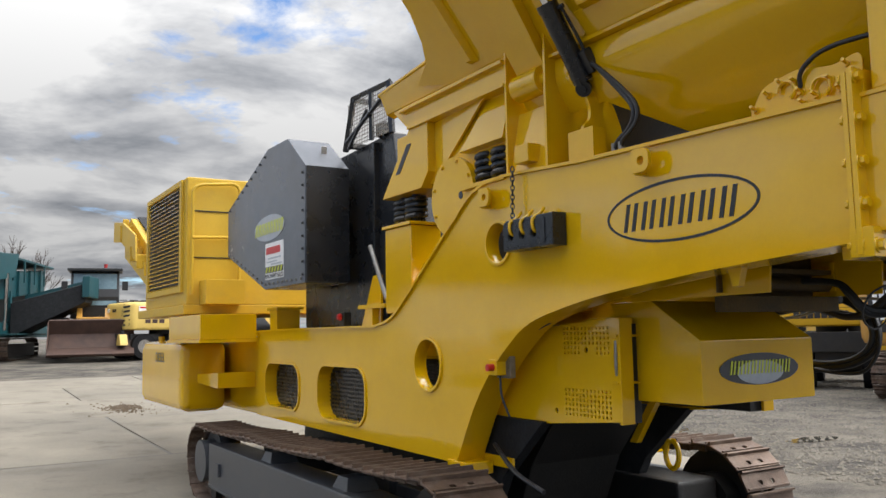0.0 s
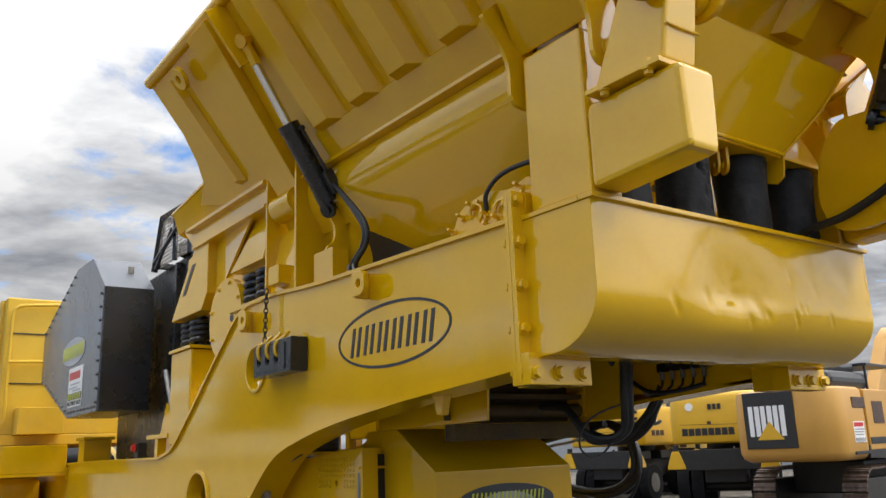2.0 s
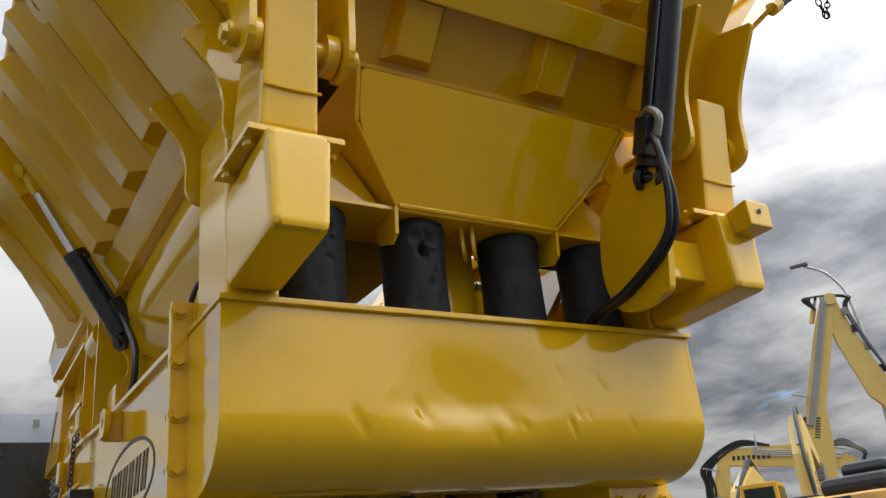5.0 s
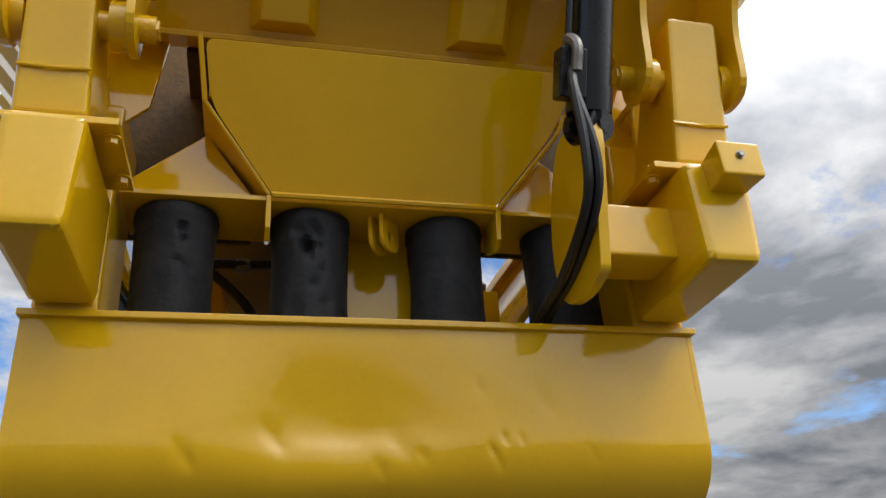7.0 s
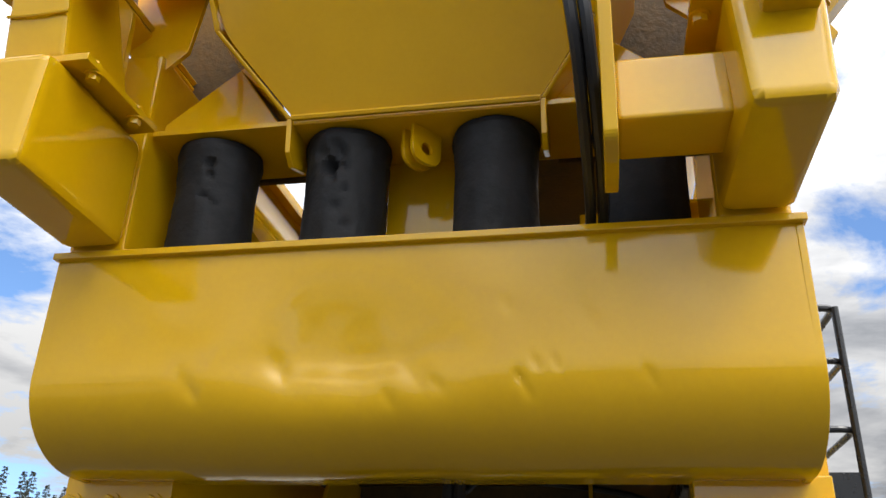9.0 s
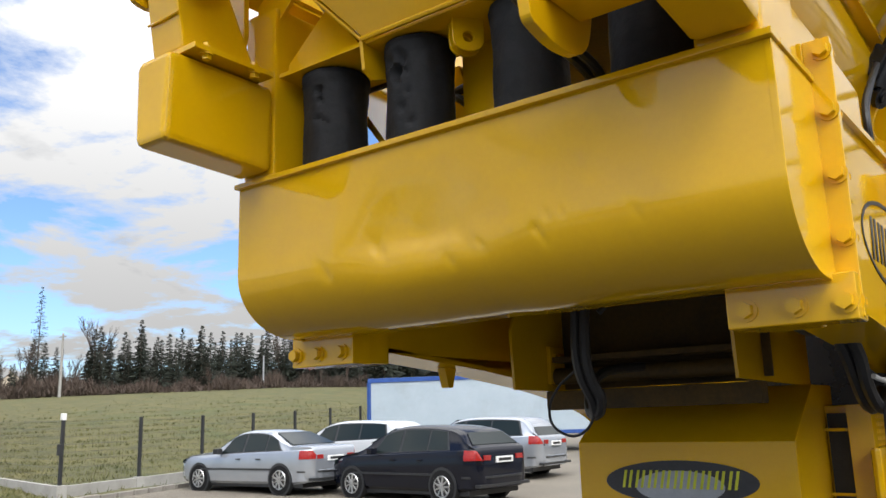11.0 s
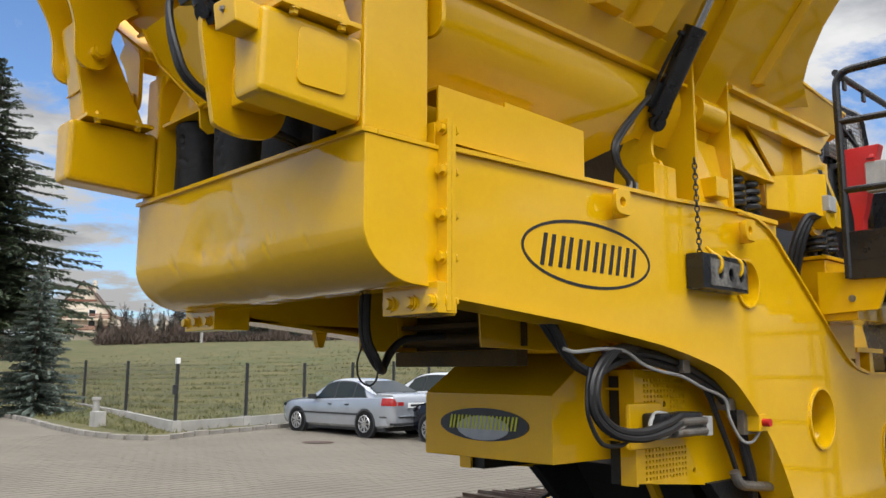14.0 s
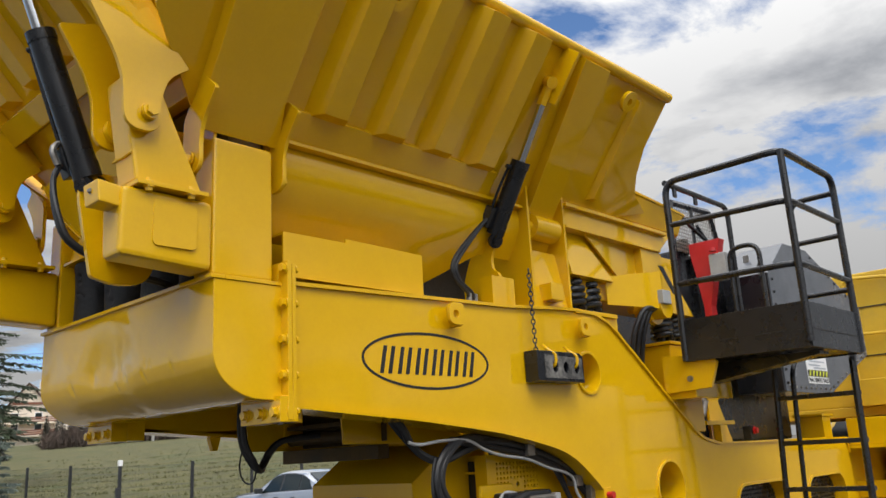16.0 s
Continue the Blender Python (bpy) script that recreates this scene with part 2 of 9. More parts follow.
def smooth_path(pts, steps=6):
    out, P = [], [Vector(p) for p in pts]
    P = [P[0] * 2 - P[1]] + P + [P[-1] * 2 - P[-2]]
    for i in range(1, len(P) - 2):
        for k in range(steps):
            t = k / steps
            out.append(0.5 * ((2 * P[i]) + (P[i + 1] - P[i - 1]) * t + (2 * P[i - 1] - 5 * P[i] + 4 * P[i + 1] - P[i + 2]) * t * t
                              + (3 * P[i] - P[i - 1] - 3 * P[i + 1] + P[i + 2]) * t ** 3))
    return out + [P[-2]]


def add_tube(bm, pts, r, n=10, closed=False):
    pts = [Vector(p) for p in pts]
    rings, up = [], Vector((0.123, 0.456, 0.88)).normalized()
    cnt = len(pts)
    for i, p in enumerate(pts):
        a = pts[(i - 1) % cnt] if closed or i else p
        b = pts[(i + 1) % cnt] if closed or i < cnt - 1 else p
        d = (b - a).normalized()
        up = (up - d * up.dot(d))
        up = up.normalized() if up.length > 1e-4 else d.orthogonal().normalized()
        sd = d.cross(up)
        rings.append([bm.verts.new(p + r * (math.cos(k * math.tau / n) * up + math.sin(k * math.tau / n) * sd)) for k in range(n)])
    for i in range(cnt if closed else cnt - 1):
        A, B = rings[i], rings[(i + 1) % cnt]
        for k in range(n):
            bm.faces.new((A[k], A[(k + 1) % n], B[(k + 1) % n], B[k]))
    if not closed:
        bm.faces.new(rings[0][::-1])
        bm.faces.new(rings[-1])
    bmesh.ops.recalc_face_normals(bm, faces=bm.faces)
    return bm


def tube(pts, r, n=10, curve=True, closed=False, steps=6):
    return add_tube(bmesh.new(), smooth_path(pts, steps) if curve else pts, r, n, closed)


def fillet(pts, r, n=6):
    """Straight runs with rounded bends."""
    P, out = [Vector(p) for p in pts], [Vector(pts[0])]
    for a, b, c in zip(P, P[1:], P[2:]):
        k = min(r, (a - b).length * 0.45, (c - b).length * 0.45)
        p, q = b + (a - b).normalized() * k, b + (c - b).normalized() * k
        out += [(1 - t) ** 2 * p + 2 * t * (1 - t) * b + t * t * q for t in [i / n for i in range(n + 1)]]
    return out + [P[-1]]


def ring(cy, cz, ry, rz, n=28):
    return [(cy + ry * math.cos(i * math.tau / n), cz + rz * math.sin(i * math.tau / n)) for i in range(n)]


def slot(y0, y1, z0, z1, r, n=6):
    out = []
    for cy, cz, a in ((y1 - r, z1 - r, 0), (y0 + r, z1 - r, 90), (y0 + r, z0 + r, 180), (y1 - r, z0 + r, 270)):
        out += [(cy + r * math.cos(radians(a + 90 * i / n)), cz + r * math.sin(radians(a + 90 * i / n))) for i in range(n + 1)]
    return out


def sheet(outline, holes, depth, m, edge=0.0):
    """A flat plate with holes: drawn in a plane, given depth, and set by the matrix m (its z is the plate's thickness)."""
    cu = bpy.data.curves.new("sheet", "CURVE")
    cu.dimensions, cu.fill_mode, cu.extrude = "2D", "BOTH", depth / 2 - edge
    cu.bevel_depth, cu.bevel_resolution = edge, 1
    for pts in (outline, *holes):
        sp = cu.splines.new("POLY")
        sp.points.add(len(pts) - 1)
        for q, p in zip(sp.points, pts):
            q.co = (p[0], p[1], 0, 1)
        sp.use_cyclic_u = True
    ob = bpy.data.objects.new("sheet", cu)
    me = bpy.data.meshes.new_from_object(ob)
    bm = bmesh.new()
    bm.from_mesh(me)
    bmesh.ops.remove_doubles(bm, verts=bm.verts, dist=1e-5)
    bm.transform(m)
    bmesh.ops.recalc_face_normals(bm, faces=bm.faces)
    bpy.data.objects.remove(ob)
    bpy.data.curves.remove(cu)
    bpy.data.meshes.remove(me)
    return bm


def xplane(x):
    """Matrix for sheet(): the drawing's axes become y and z, at this x."""
    return Matrix(((0, 0, 1, x), (1, 0, 0, 0), (0, 1, 0, 0), (0, 0, 0, 1)))


def yplane(y):
    return Matrix(((1, 0, 0, 0), (0, 0, 1, y), (0, 1, 0, 0), (0, 0, 0, 1)))


def round_poly(pts, r, n=5):
    """Closed outline with its corners rounded; r a number or one for each corner."""
    rs = r if isinstance(r, (list, tuple)) else [r] * len(pts)
    P, out = [Vector((*p, 0)) for p in pts], []
    for i, b in enumerate(P):
        a, c = P[i - 1], P[(i + 1) % len(P)]
        k = min(rs[i], (a - b).length * 0.48, (c - b).length * 0.48)
        if k < 1e-4:
            out.append((b.x, b.y))
            continue
        p, q = b + (a - b).normalized() * k, b + (c - b).normalized() * k
        for j in range(n + 1):
            t = j / n
            v = (1 - t) ** 2 * p + 2 * t * (1 - t) * b + t * t * q
            out.append((v.x, v.y))
    return out


HEXBOLT = {}


def bolt(parent, pos, direction, r=0.022, mat=None, name="bolt"):
    """Hexagon head on a washer; alike bolts share their mesh."""
    key = (round(r, 4), (mat or YELLOW).name, name)
    if key not in HEXBOLT:
        bm = bmesh.new()
        add_cyl(bm, (0, 0, 0), (0, 0, r * 0.3), r * 1.35, n=14)
        add_cyl(bm, (0, 0, r * 0.3), (0, 0, r * 1.2), r, r * 0.95, n=6)
        me = bpy.data.meshes.new(name)
        bm.to_mesh(me)
        bm.free()
        me.materials.append(mat or YELLOW)
        HEXBOLT[key] = me
    ob = new(name, HEXBOLT[key])
    ob.matrix_basis = Matrix.Translation(pos) @ Vector(direction).to_track_quat("Z", "Y").to_matrix().to_4x4()
    under(ob, parent)
    return ob

# ---- the jaw crusher ----
crusher = thing("mobile_jaw_crusher", (0, 5.5, -0.42), "yellow tracked mobile jaw crusher with raised hopper wings", "crusher")
TOP = [(0.45, 2.655), (2.3, 2.70), (3.42, 2.735), (3.95, 2.45), (4.68, 1.93), (4.98, 1.75), (5.3, 1.68), (8.45, 1.665), (8.62, 1.62), (8.70, 1.5)]
LOW = [(0.45, 2.02), (1.4, 1.945), (2.15, 1.86), (2.62, 1.775), (2.9, 1.70), (3.12, 1.58), (3.42, 1.33), (3.67, 1.03), (3.92, 0.60)]


def strip(path, x0, x1, thick):
    """A bent flat bar that follows a path in y and z, between two x."""
    bm = bmesh.new()
    P = [Vector(p) for p in path]
    off = []
    for i, p in enumerate(P):
        d = (P[min(i + 1, len(P) - 1)] - P[max(i - 1, 0)]).normalized()
        off.append(p + Vector((-d.y, d.x)) * thick)
    rows = [[bm.verts.new((x, q.x, q.y)) for q in line] for x in (x0, x1) for line in (P, off)]
    n = len(P)
    for a, b in ((0, 1), (1, 3), (3, 2), (2, 0)):
        for i in range(n - 1):
            bm.faces.new((rows[a][i], rows[a][i + 1], rows[b][i + 1], rows[b][i]))
    for i in (0, n - 1):
        bm.faces.new((rows[0][i], rows[1][i], rows[3][i], rows[2][i]))
    bmesh.ops.recalc_face_normals(bm, faces=bm.faces)
    return bm


def spline2(path, steps=5):
    return [(p.x, p.y) for p in smooth_path([(*p, 0) for p in path], steps)]


TOPS = TOP[:2] + spline2(TOP[1:4], 4)[1:] + spline2(TOP[3:7], 5)[1:] + spline2(TOP[6:], 4)[1:]
LOWS = LOW[:2] + spline2(LOW[1:], 4)[1:]
SLOTS = [slot(5.55, 6.72, 0.74, 1.29, 0.2), slot(7.28, 8.4, 0.76, 1.28, 0.2)]
HOLE_A, HOLE_B = ring(4.34, 1.355, 0.215, 0.215), ring(3.27, 2.275, 0.15, 0.155)


def grille(y0, y1, z0, z1, x, pitch=0.042, r=0.009):
    bm = bmesh.new()
    y = y0
    while y <= y1:
        add_box(bm, x - r, x + r, y - r, y + r, z0, z1)
        y += pitch
    z = z0
    while z <= z1:
        add_box(bm, x - r * 1.4, x + r * 1.4, y0, y1, z - r, z + r)
        z += pitch
    return bm


def spring(parent, x, y, z0, z1, r, turns=4, name="coil_spring"):
    pts = []
    n = turns * 14
    for i in range(n + 1):
        a = i / 14 * math.tau
        pts.append((x + r * math.cos(a), y + r * math.sin(a), z0 + 0.03 + (z1 - z0 - 0.06) * i / n))
    bm = add_tube(bmesh.new(), pts, 0.026, 8)
    add_cyl(bm, (x, y, z0), (x, y, z1), r * 0.45, n=12)
    return part(name, bm, BLACK, parent, "black coil spring", smooth=True)


def lettering(parent, m, length, height, count, mat, name="mark"):
    """Plain slanted bars in place of a name."""
    step = length / count
    for i in range(count):
        x = -length / 2 + i * step
        w = step * 0.2
        k = height * 0.22
        for off in (0.06, 0.52):
            x0 = x + step * off
            part(name, sheet([(x0, -height / 2), (x0 + w, -height / 2), (x0 + w + k, height / 2), (x0 + k, height / 2)], [], 0.003, m), mat, parent)


def hoses(parent, pts, r=0.016, name="hose", mat=None):
    return part(name, tube(pts, r, 8), mat or HOSE, parent, "" if mat else "black hydraulic hose", smooth=True)


def chain(parent, a, b, link=0.045, name="chain"):
    a, b = Vector(a), Vector(b)
    n = max(3, int((b - a).length / (link * 0.72)))
    bm = bmesh.new()
    d = (b - a).normalized()
    s1 = d.orthogonal().normalized()
    s2 = d.cross(s1)
    for i in range(n):
        c = a + (b - a) * ((i + 0.5) / n)
        sd = s1 if i % 2 else s2
        pts = [c + d * (link * 0.5 * math.cos(k * math.tau / 10)) + sd * (link * 0.3 * math.sin(k * math.tau / 10)) for k in range(10)]
        add_tube(bm, pts, link * 0.11, 5, closed=True)
    return part(name, bm, INK, parent, "black steel chain", smooth=True)


def side_frame(s):
    """One side of the chassis, s = -1 or 1."""
    X = s * 1.04
    outline = TOPS + [(8.75, 0.62)] + LOWS[::-1]
    fr = part("side_frame", sheet(outline, [*SLOTS, HOLE_A, HOLE_B], 0.05, xplane(X), 0.004), YELLOW, crusher, "yellow arched chassis side plate")
    part("top_flange", strip(TOPS, s * 0.84, s * 1.088, 0.022), YELLOW, fr)
    part("bottom_flange", strip(LOWS, s * 0.84, s * 1.082, -0.022), YELLOW, fr)
    for sl, (y0, y1, z0, z1) in zip(SLOTS, ((5.55, 6.72, 0.74, 1.29), (7.28, 8.4, 0.76, 1.28))):
        grown = slot(y0 - 0.02, y1 + 0.02, z0 - 0.02, z1 + 0.02, 0.22)
        part("slot_rim", sheet(grown, [sl], 0.2, xplane(s * 0.98), 0.005), YELLOW, fr)
        part("grille", grille(y0, y1, z0, z1, s * 0.92), BLACK, fr, "dark mesh grille")
    for c, r in (((4.34, 1.355), 0.215), ((3.27, 2.275), 0.152)):
        if s < 0:
            # black backing in place of the shade inside the hole
            part("hole_backing", box(-0.62, -0.60, c[0] - r - 0.15, c[0] + r + 0.15, c[1] - r - 0.15, c[1] + r + 0.15, 0), GREASESHADE, fr)
        part("hole_rim", sheet(ring(*c, r + 0.014, r + 0.014), [ring(*c, r - 0.002, r - 0.002)], 0.24 if s > 0 else 0.12, xplane(s * 0.963 if s > 0 else -1.023), 0.004), YELLOW, fr, smooth=True)
    # oval plate mark
    badge = part("oval_mark", sheet(ring(1.535, 2.29, 0.56, 0.178, 56), [ring(1.535, 2.29, 0.543, 0.162, 56)], 0.003, xplane(s * 1.067)), INK, fr,
                 "black oval outline with slanted bars")
    m = Matrix(((0, 0, 1, s * 1.067), (s, 0, 0, 1.535), (0, 1, 0, 2.285), (0, 0, 0, 1)))
    lettering(badge, m, 0.86, 0.165, 6, INK)
    # lifting lugs on the upper edge
    for y, z in ((1.70, 2.575), (3.16, 2.60)):
        if s < 0 and y > 3:
            y, z = 3.31, 2.60
        lug = part("lifting_lug", sheet(round_poly([(y - 0.06, z - 0.05), (y + 0.07, z - 0.05), (y + 0.07, z + 0.085), (y - 0.06, z + 0.085)], [0.055, 0.015, 0.015, 0.055]),
                                        [ring(y, z + 0.015, 0.03, 0.03, 16)], 0.03, xplane(s * 1.15), 0.004), YELLOW, fr)
        part("lug_web", box(s * 1.065, s * 1.15, y + 0.04, y + 0.07, z - 0.06, z + 0.09), YELLOW, lug)
    # hanging locking block with pins on a chain
    y0, y1 = (2.49, 3.03)
    HB_ = [ring(y0 + 0.19 + 0.13 * i, 2.285, 0.034, 0.042, 16) for i in range(3)]
    blk = part("locking_block", sheet([(y0, 2.19), (y1, 2.19), (y1, 2.37), (y1 - 0.03, 2.39), (y0, 2.39)], HB_, 0.12, xplane(s * 1.13), 0.008), BLACK, crusher, "black steel block hung on a chain")
    # thin black backing so the block's holes show shade
    part("block_back", box(s * 1.068, s * 1.085, y0 + 0.05, y1 - 0.05, 2.21, 2.37, 0.002), GREASESHADE, blk)
    part("block_face", sheet([(y0 + 0.07, 2.205), (y1 - 0.02, 2.205), (y1 - 0.02, 2.36), (y0 + 0.07, 2.37)], HB_, 0.006, xplane(s * 1.193)), SCUFFED if s > 0 else BLACK, blk)
    for i in (0, 1, 2) if s < 0 else (0, 2):
        yy = y0 + 0.19 + 0.13 * i
        part("hook_pin", tube([(s * 1.13, yy, 2.285), (s * 1.19, yy, 2.30), (s * 1.2, yy, 2.37), (s * 1.16, yy - 0.03, 2.41), (s * 1.12, yy - 0.03, 2.45)], 0.012, 8),
             YELLOW, blk, smooth=True)
    ych = 3.0 if s < 0 else 2.55
    chain(crusher, (s * 1.12, ych, 2.79 if s < 0 else 3.0), (s * 1.13, ych, 2.39))
    # frame stiffener under the arch and pads on the deck
    part("deck_bracket", box(s * 0.75, s * 1.05, 8.05, 8.3, 1.69, 1.93), YELLOW, crusher)
    part("deck_bracket", box(s * 0.72, s * 1.07, 8.0, 8.36, 1.93, 1.965), YELLOW, crusher)
    return fr


frames = {s: side_frame(s) for s in (-1, 1)}

# rear bumper box with a rounded lower edge and dents
DENTS = [(-0.10, 2.27, 0.10, 0.009), (0.06, 2.25, 0.07, 0.009), (0.115, 2.235, 0.03, 0.007), (0.335, 2.245, 0.022, 0.012), (0.375, 2.285, 0.016, 0.010), (0.43, 2.28, 0.014, 0.008),
         (0.355, 2.21, 0.02, 0.008), (0.66, 2.25, 0.022, 0.005), (0.675, 2.225, 0.018, 0.004), (-0.60, 2.25, 0.05, 0.007), (-0.575, 2.22, 0.025, 0.005), (-0.33, 2.28, 0.05, 0.009), (0.02, 2.10, 0.14, 0.008),
         (-0.15, 2.09, 0.10, 0.005), (0.30, 2.45, 0.025, 0.003), (0.52, 2.40, 0.04, 0.002), (-0.85, 2.40, 0.12, 0.003), (0.8, 2.5, 0.15, 0.003), (-0.02, 2.20, 0.03, 0.007)]


def bumper_section():
    pts = [(0.0, 2.65 - 0.0185 * i) for i in range(21)]
    pts += [(0.30 - 0.30 * math.cos(a), 2.28 - 0.243 * math.sin(a)) for a in [radians(90 * i / 26) for i in range(1, 27)]]
    return pts + [(0.30 + 0.026 * i, 2.037 + 0.001 * i) for i in range(1, 6)]


def step01(a, b, v):
    t = min(1.0, max(0.0, (v - a) / (b - a)))
    return t * t * (3 - 2 * t)


def shove(x, z):
    """Broad pushed-in field: it slopes in slowly from above and comes back quickly below."""
    e = 0.05 * noise.noise((x * 4, z * 4, 3.3))
    across = step01(-0.56, -0.22, x + e) * (1 - step01(-0.12, 0.36, x + e))
    rough_ = 0.10 * noise.noise((x * 9, z * 9, 6.2)) + 0.06 * noise.noise((x * 21, z * 21, 2.2))
    down = step01(-0.06, 0.31, 2.60 - z + 0.02 * e) if z > 2.32 else 1 - step01(-0.02, 0.19, 2.32 - z)
    return 0.038 * across * down * (1 + 0.4 * rough_)


def bumper_sheet():
    bm = bmesh.new()
    sec = bumper_section()
    nx = 230
    rows = []
    for i in range(nx + 1):
        x = -1.075 + 2.15 * i / nx
        row = []
        for j, (y, z) in enumerate(sec):
            k = shove(x, z)
            for dx, dz, r, dep in DENTS:
                u, v = 0.8 * (x - dx) + 0.6 * (z - dz), 0.8 * (z - dz) - 0.6 * (x - dx)
                q = ((u * u + v * v) if r > 0.08 else (2.4 * u * u + 0.6 * v * v)) / (r * r)
                if q < 5:
                    k += 0.9 * dep * math.exp(-1.8 * q)
            k += 0.0030 * noise.noise((x * 2.3, z * 2.3 + y * 2, 1.7)) + 0.0008 * noise.noise((x * 9, z * 9 + y * 7, 4.1))
            ny = -1.0 if z > 2.28 else -(0.30 - min(y, 0.3)) / 0.30
            nz = 0.0 if z > 2.28 else -math.sqrt(max(0.0, 1 - ny * ny))
            row.append(bm.verts.new((x, y - ny * k, z - nz * k)))
        rows.append(row)
    for a, b in zip(rows, rows[1:]):
        for j in range(len(sec) - 1):
            bm.faces.new((a[j], a[j + 1], b[j + 1], b[j]))
    bmesh.ops.recalc_face_normals(bm, faces=bm.faces)
    bmesh.ops.solidify(bm, geom=bm.faces, thickness=0.012)
    return bm


bumper = part("rear_box", bumper_sheet(), YELLOW, crusher, "dented yellow steel end box with a rounded lower edge", smooth=True)
part("rim", box(-1.09, 1.09, -0.022, 0.06, 2.642, 2.664, 0.004), YELLOW, bumper)
side_sec = [(0.0, 2.642)] + bumper_section()[1:] + [(0.62, 2.642)]
for s in (-1, 1):
    part("end_plate", prism("x", [(y, z) for y, z in side_sec if y < 0.305] + [(0.41, 2.03), (0.41, 2.642)], s * 1.06, s * 1.082, 0.004), YELLOW, bumper)
    part("rim", box(s * 1.0, s * 1.09, 0.062, 0.41, 2.642, 2.664, 0.004), YELLOW, bumper)
    fl = part("bolted_flange", box(s * 1.066, s * 1.145, 0.405, 0.432, 1.93, 2.775, 0.004), YELLOW, bumper)
    part("bolted_flange", box(s * 1.066, s * 1.142, 0.436, 0.462, 1.93, 2.76, 0.004), YELLOW, frames[s])
    part("flange_gusset", box(s * 1.0, s * 1.066, 0.40, 0.464, 2.66, 2.775, 0.004), YELLOW, bumper)
    for z in (2.735, 2.545, 2.35, 2.163, 1.975):
        bolt(bumper, (s * 1.118, 0.405, z), (0, -1, 0), 0.024)
        bolt(frames[s], (s * 1.118, 0.462, z), (0, 1, 0), 0.02)
    part("foot_plate", box(s * 0.775, s * 1.14, 0.355, 0.47, 1.92, 2.055, 0.006), YELLOW, bumper)
    part("foot_plate", box(s * 0.79, s * 1.0, 0.475, 0.60, 1.925, 2.12, 0.006), YELLOW, bumper)
    for x in (0.835, 0.975, 1.108):
        bolt(bumper, (s * x, 0.355, 1.972), (0, -1, 0), 0.026)

# corner columns and the horns that carry the end wing
for s in (-1, 1):
    col = part("corner_column", box(s * 0.87, s * 1.062, 0.0, 0.37, 2.664, 3.415, 0.02), YELLOW, crusher)
    horn = part("hinge_arm", loft([(s * 0.87, 0, 2.675), (s * 1.068, 0, 2.675), (s * 1.068, 0, 3.045), (s * 0.87, 0, 3.045)],
                                  [(s * 0.885, -0.5, 2.70), (s * 1.078, -0.5, 2.70), (s * 1.09, -0.5, 3.045), (s * 0.865, -0.5, 3.045)], 0.034), YELLOW, crusher,
                "yellow box-section hinge arm")
    plate = part("bolt_plate", prism("z", [(s * 0.80, -0.44), (s * 1.125, -0.44), (s * 1.125, -0.06), (s * 0.80, -0.06)], 3.047, 3.07, 0.004), YELLOW, horn)
    for x in (0.825, 1.10):
        for y in (-0.145, -0.37):
            bolt(horn, (s * x, y, 3.047), (0, 0, -1), 0.02)
            bolt(horn, (s * x, y, 3.07), (0, 0, 1), 0.016)
    part("hinge_box", loft([(s * 0.885, -0.43, 3.07), (s * 1.085, -0.43, 3.07), (s * 1.085, -0.07, 3.07), (s * 0.885, -0.07, 3.07)],
                           [(s * 0.90, -0.52, 3.60), (s * 1.085, -0.52, 3.60), (s * 1.085, -0.32, 3.60), (s * 0.90, -0.32, 3.60)], 0.02), YELLOW, horn)
    part("hinge_box_weld", tube([(s * 0.885, -0.458, 3.21), (s * 0.99, -0.46, 3.205), (s * 1.08, -0.458, 3.21)], 0.005, 6), YELLOW, horn, smooth=True)
    pin = part("hinge_pin", add_cyl(bmesh.new(), (s * 0.735, -0.41, 3.405), (s * 1.185, -0.41, 3.405), 0.042, n=20), YELLOW, horn, "painted hinge pin", smooth=True)
    for x in (0.845, 1.115):
        part("collar", cyl((s * (x - 0.03), -0.41, 3.405), (s * (x + 0.015), -0.41, 3.405), 0.075, n=24), YELLOW, pin, smooth=True)
part("cover_patch", prism("x", slot(-0.335, -0.10, 2.765, 3.0, 0.03), 1.066, 1.086, 0.003), YELLOW, crusher)
# end stop tab and cylinder carrier on one of the horns
tab = part("stop_tab", loft([(0.913, -0.612, 3.05), (1.066, -0.606, 3.052), (1.074, -0.60, 2.94), (0.928, -0.604, 2.938)], [(0.93, -0.47, 3.035), (1.06, -0.47, 3.035), (1.06, -0.47, 2.93), (0.94, -0.47, 2.93)], 0.010), YELLOW, crusher)
bolt(tab, (0.992, -0.607, 3.005), (0, -1, 0), 0.010, STEEL)
arm = part("cylinder_carrier", box(0.61, 0.885, -0.355, -0.155, 2.772, 2.952, 0.014), YELLOW, crusher)
part("carrier_plate", sheet(round_poly([(-0.42, 2.69), (-0.30, 2.66), (-0.12, 2.68), (-0.06, 2.86), (-0.10, 3.10), (-0.22, 3.25), (-0.49, 3.24), (-0.50, 3.10)],
                                       [0.02, 0.08, 0.12, 0.14, 0.1, 0.05, 0.05, 0.05]), [], 0.035, xplane(0.592), 0.004), YELLOW, arm)


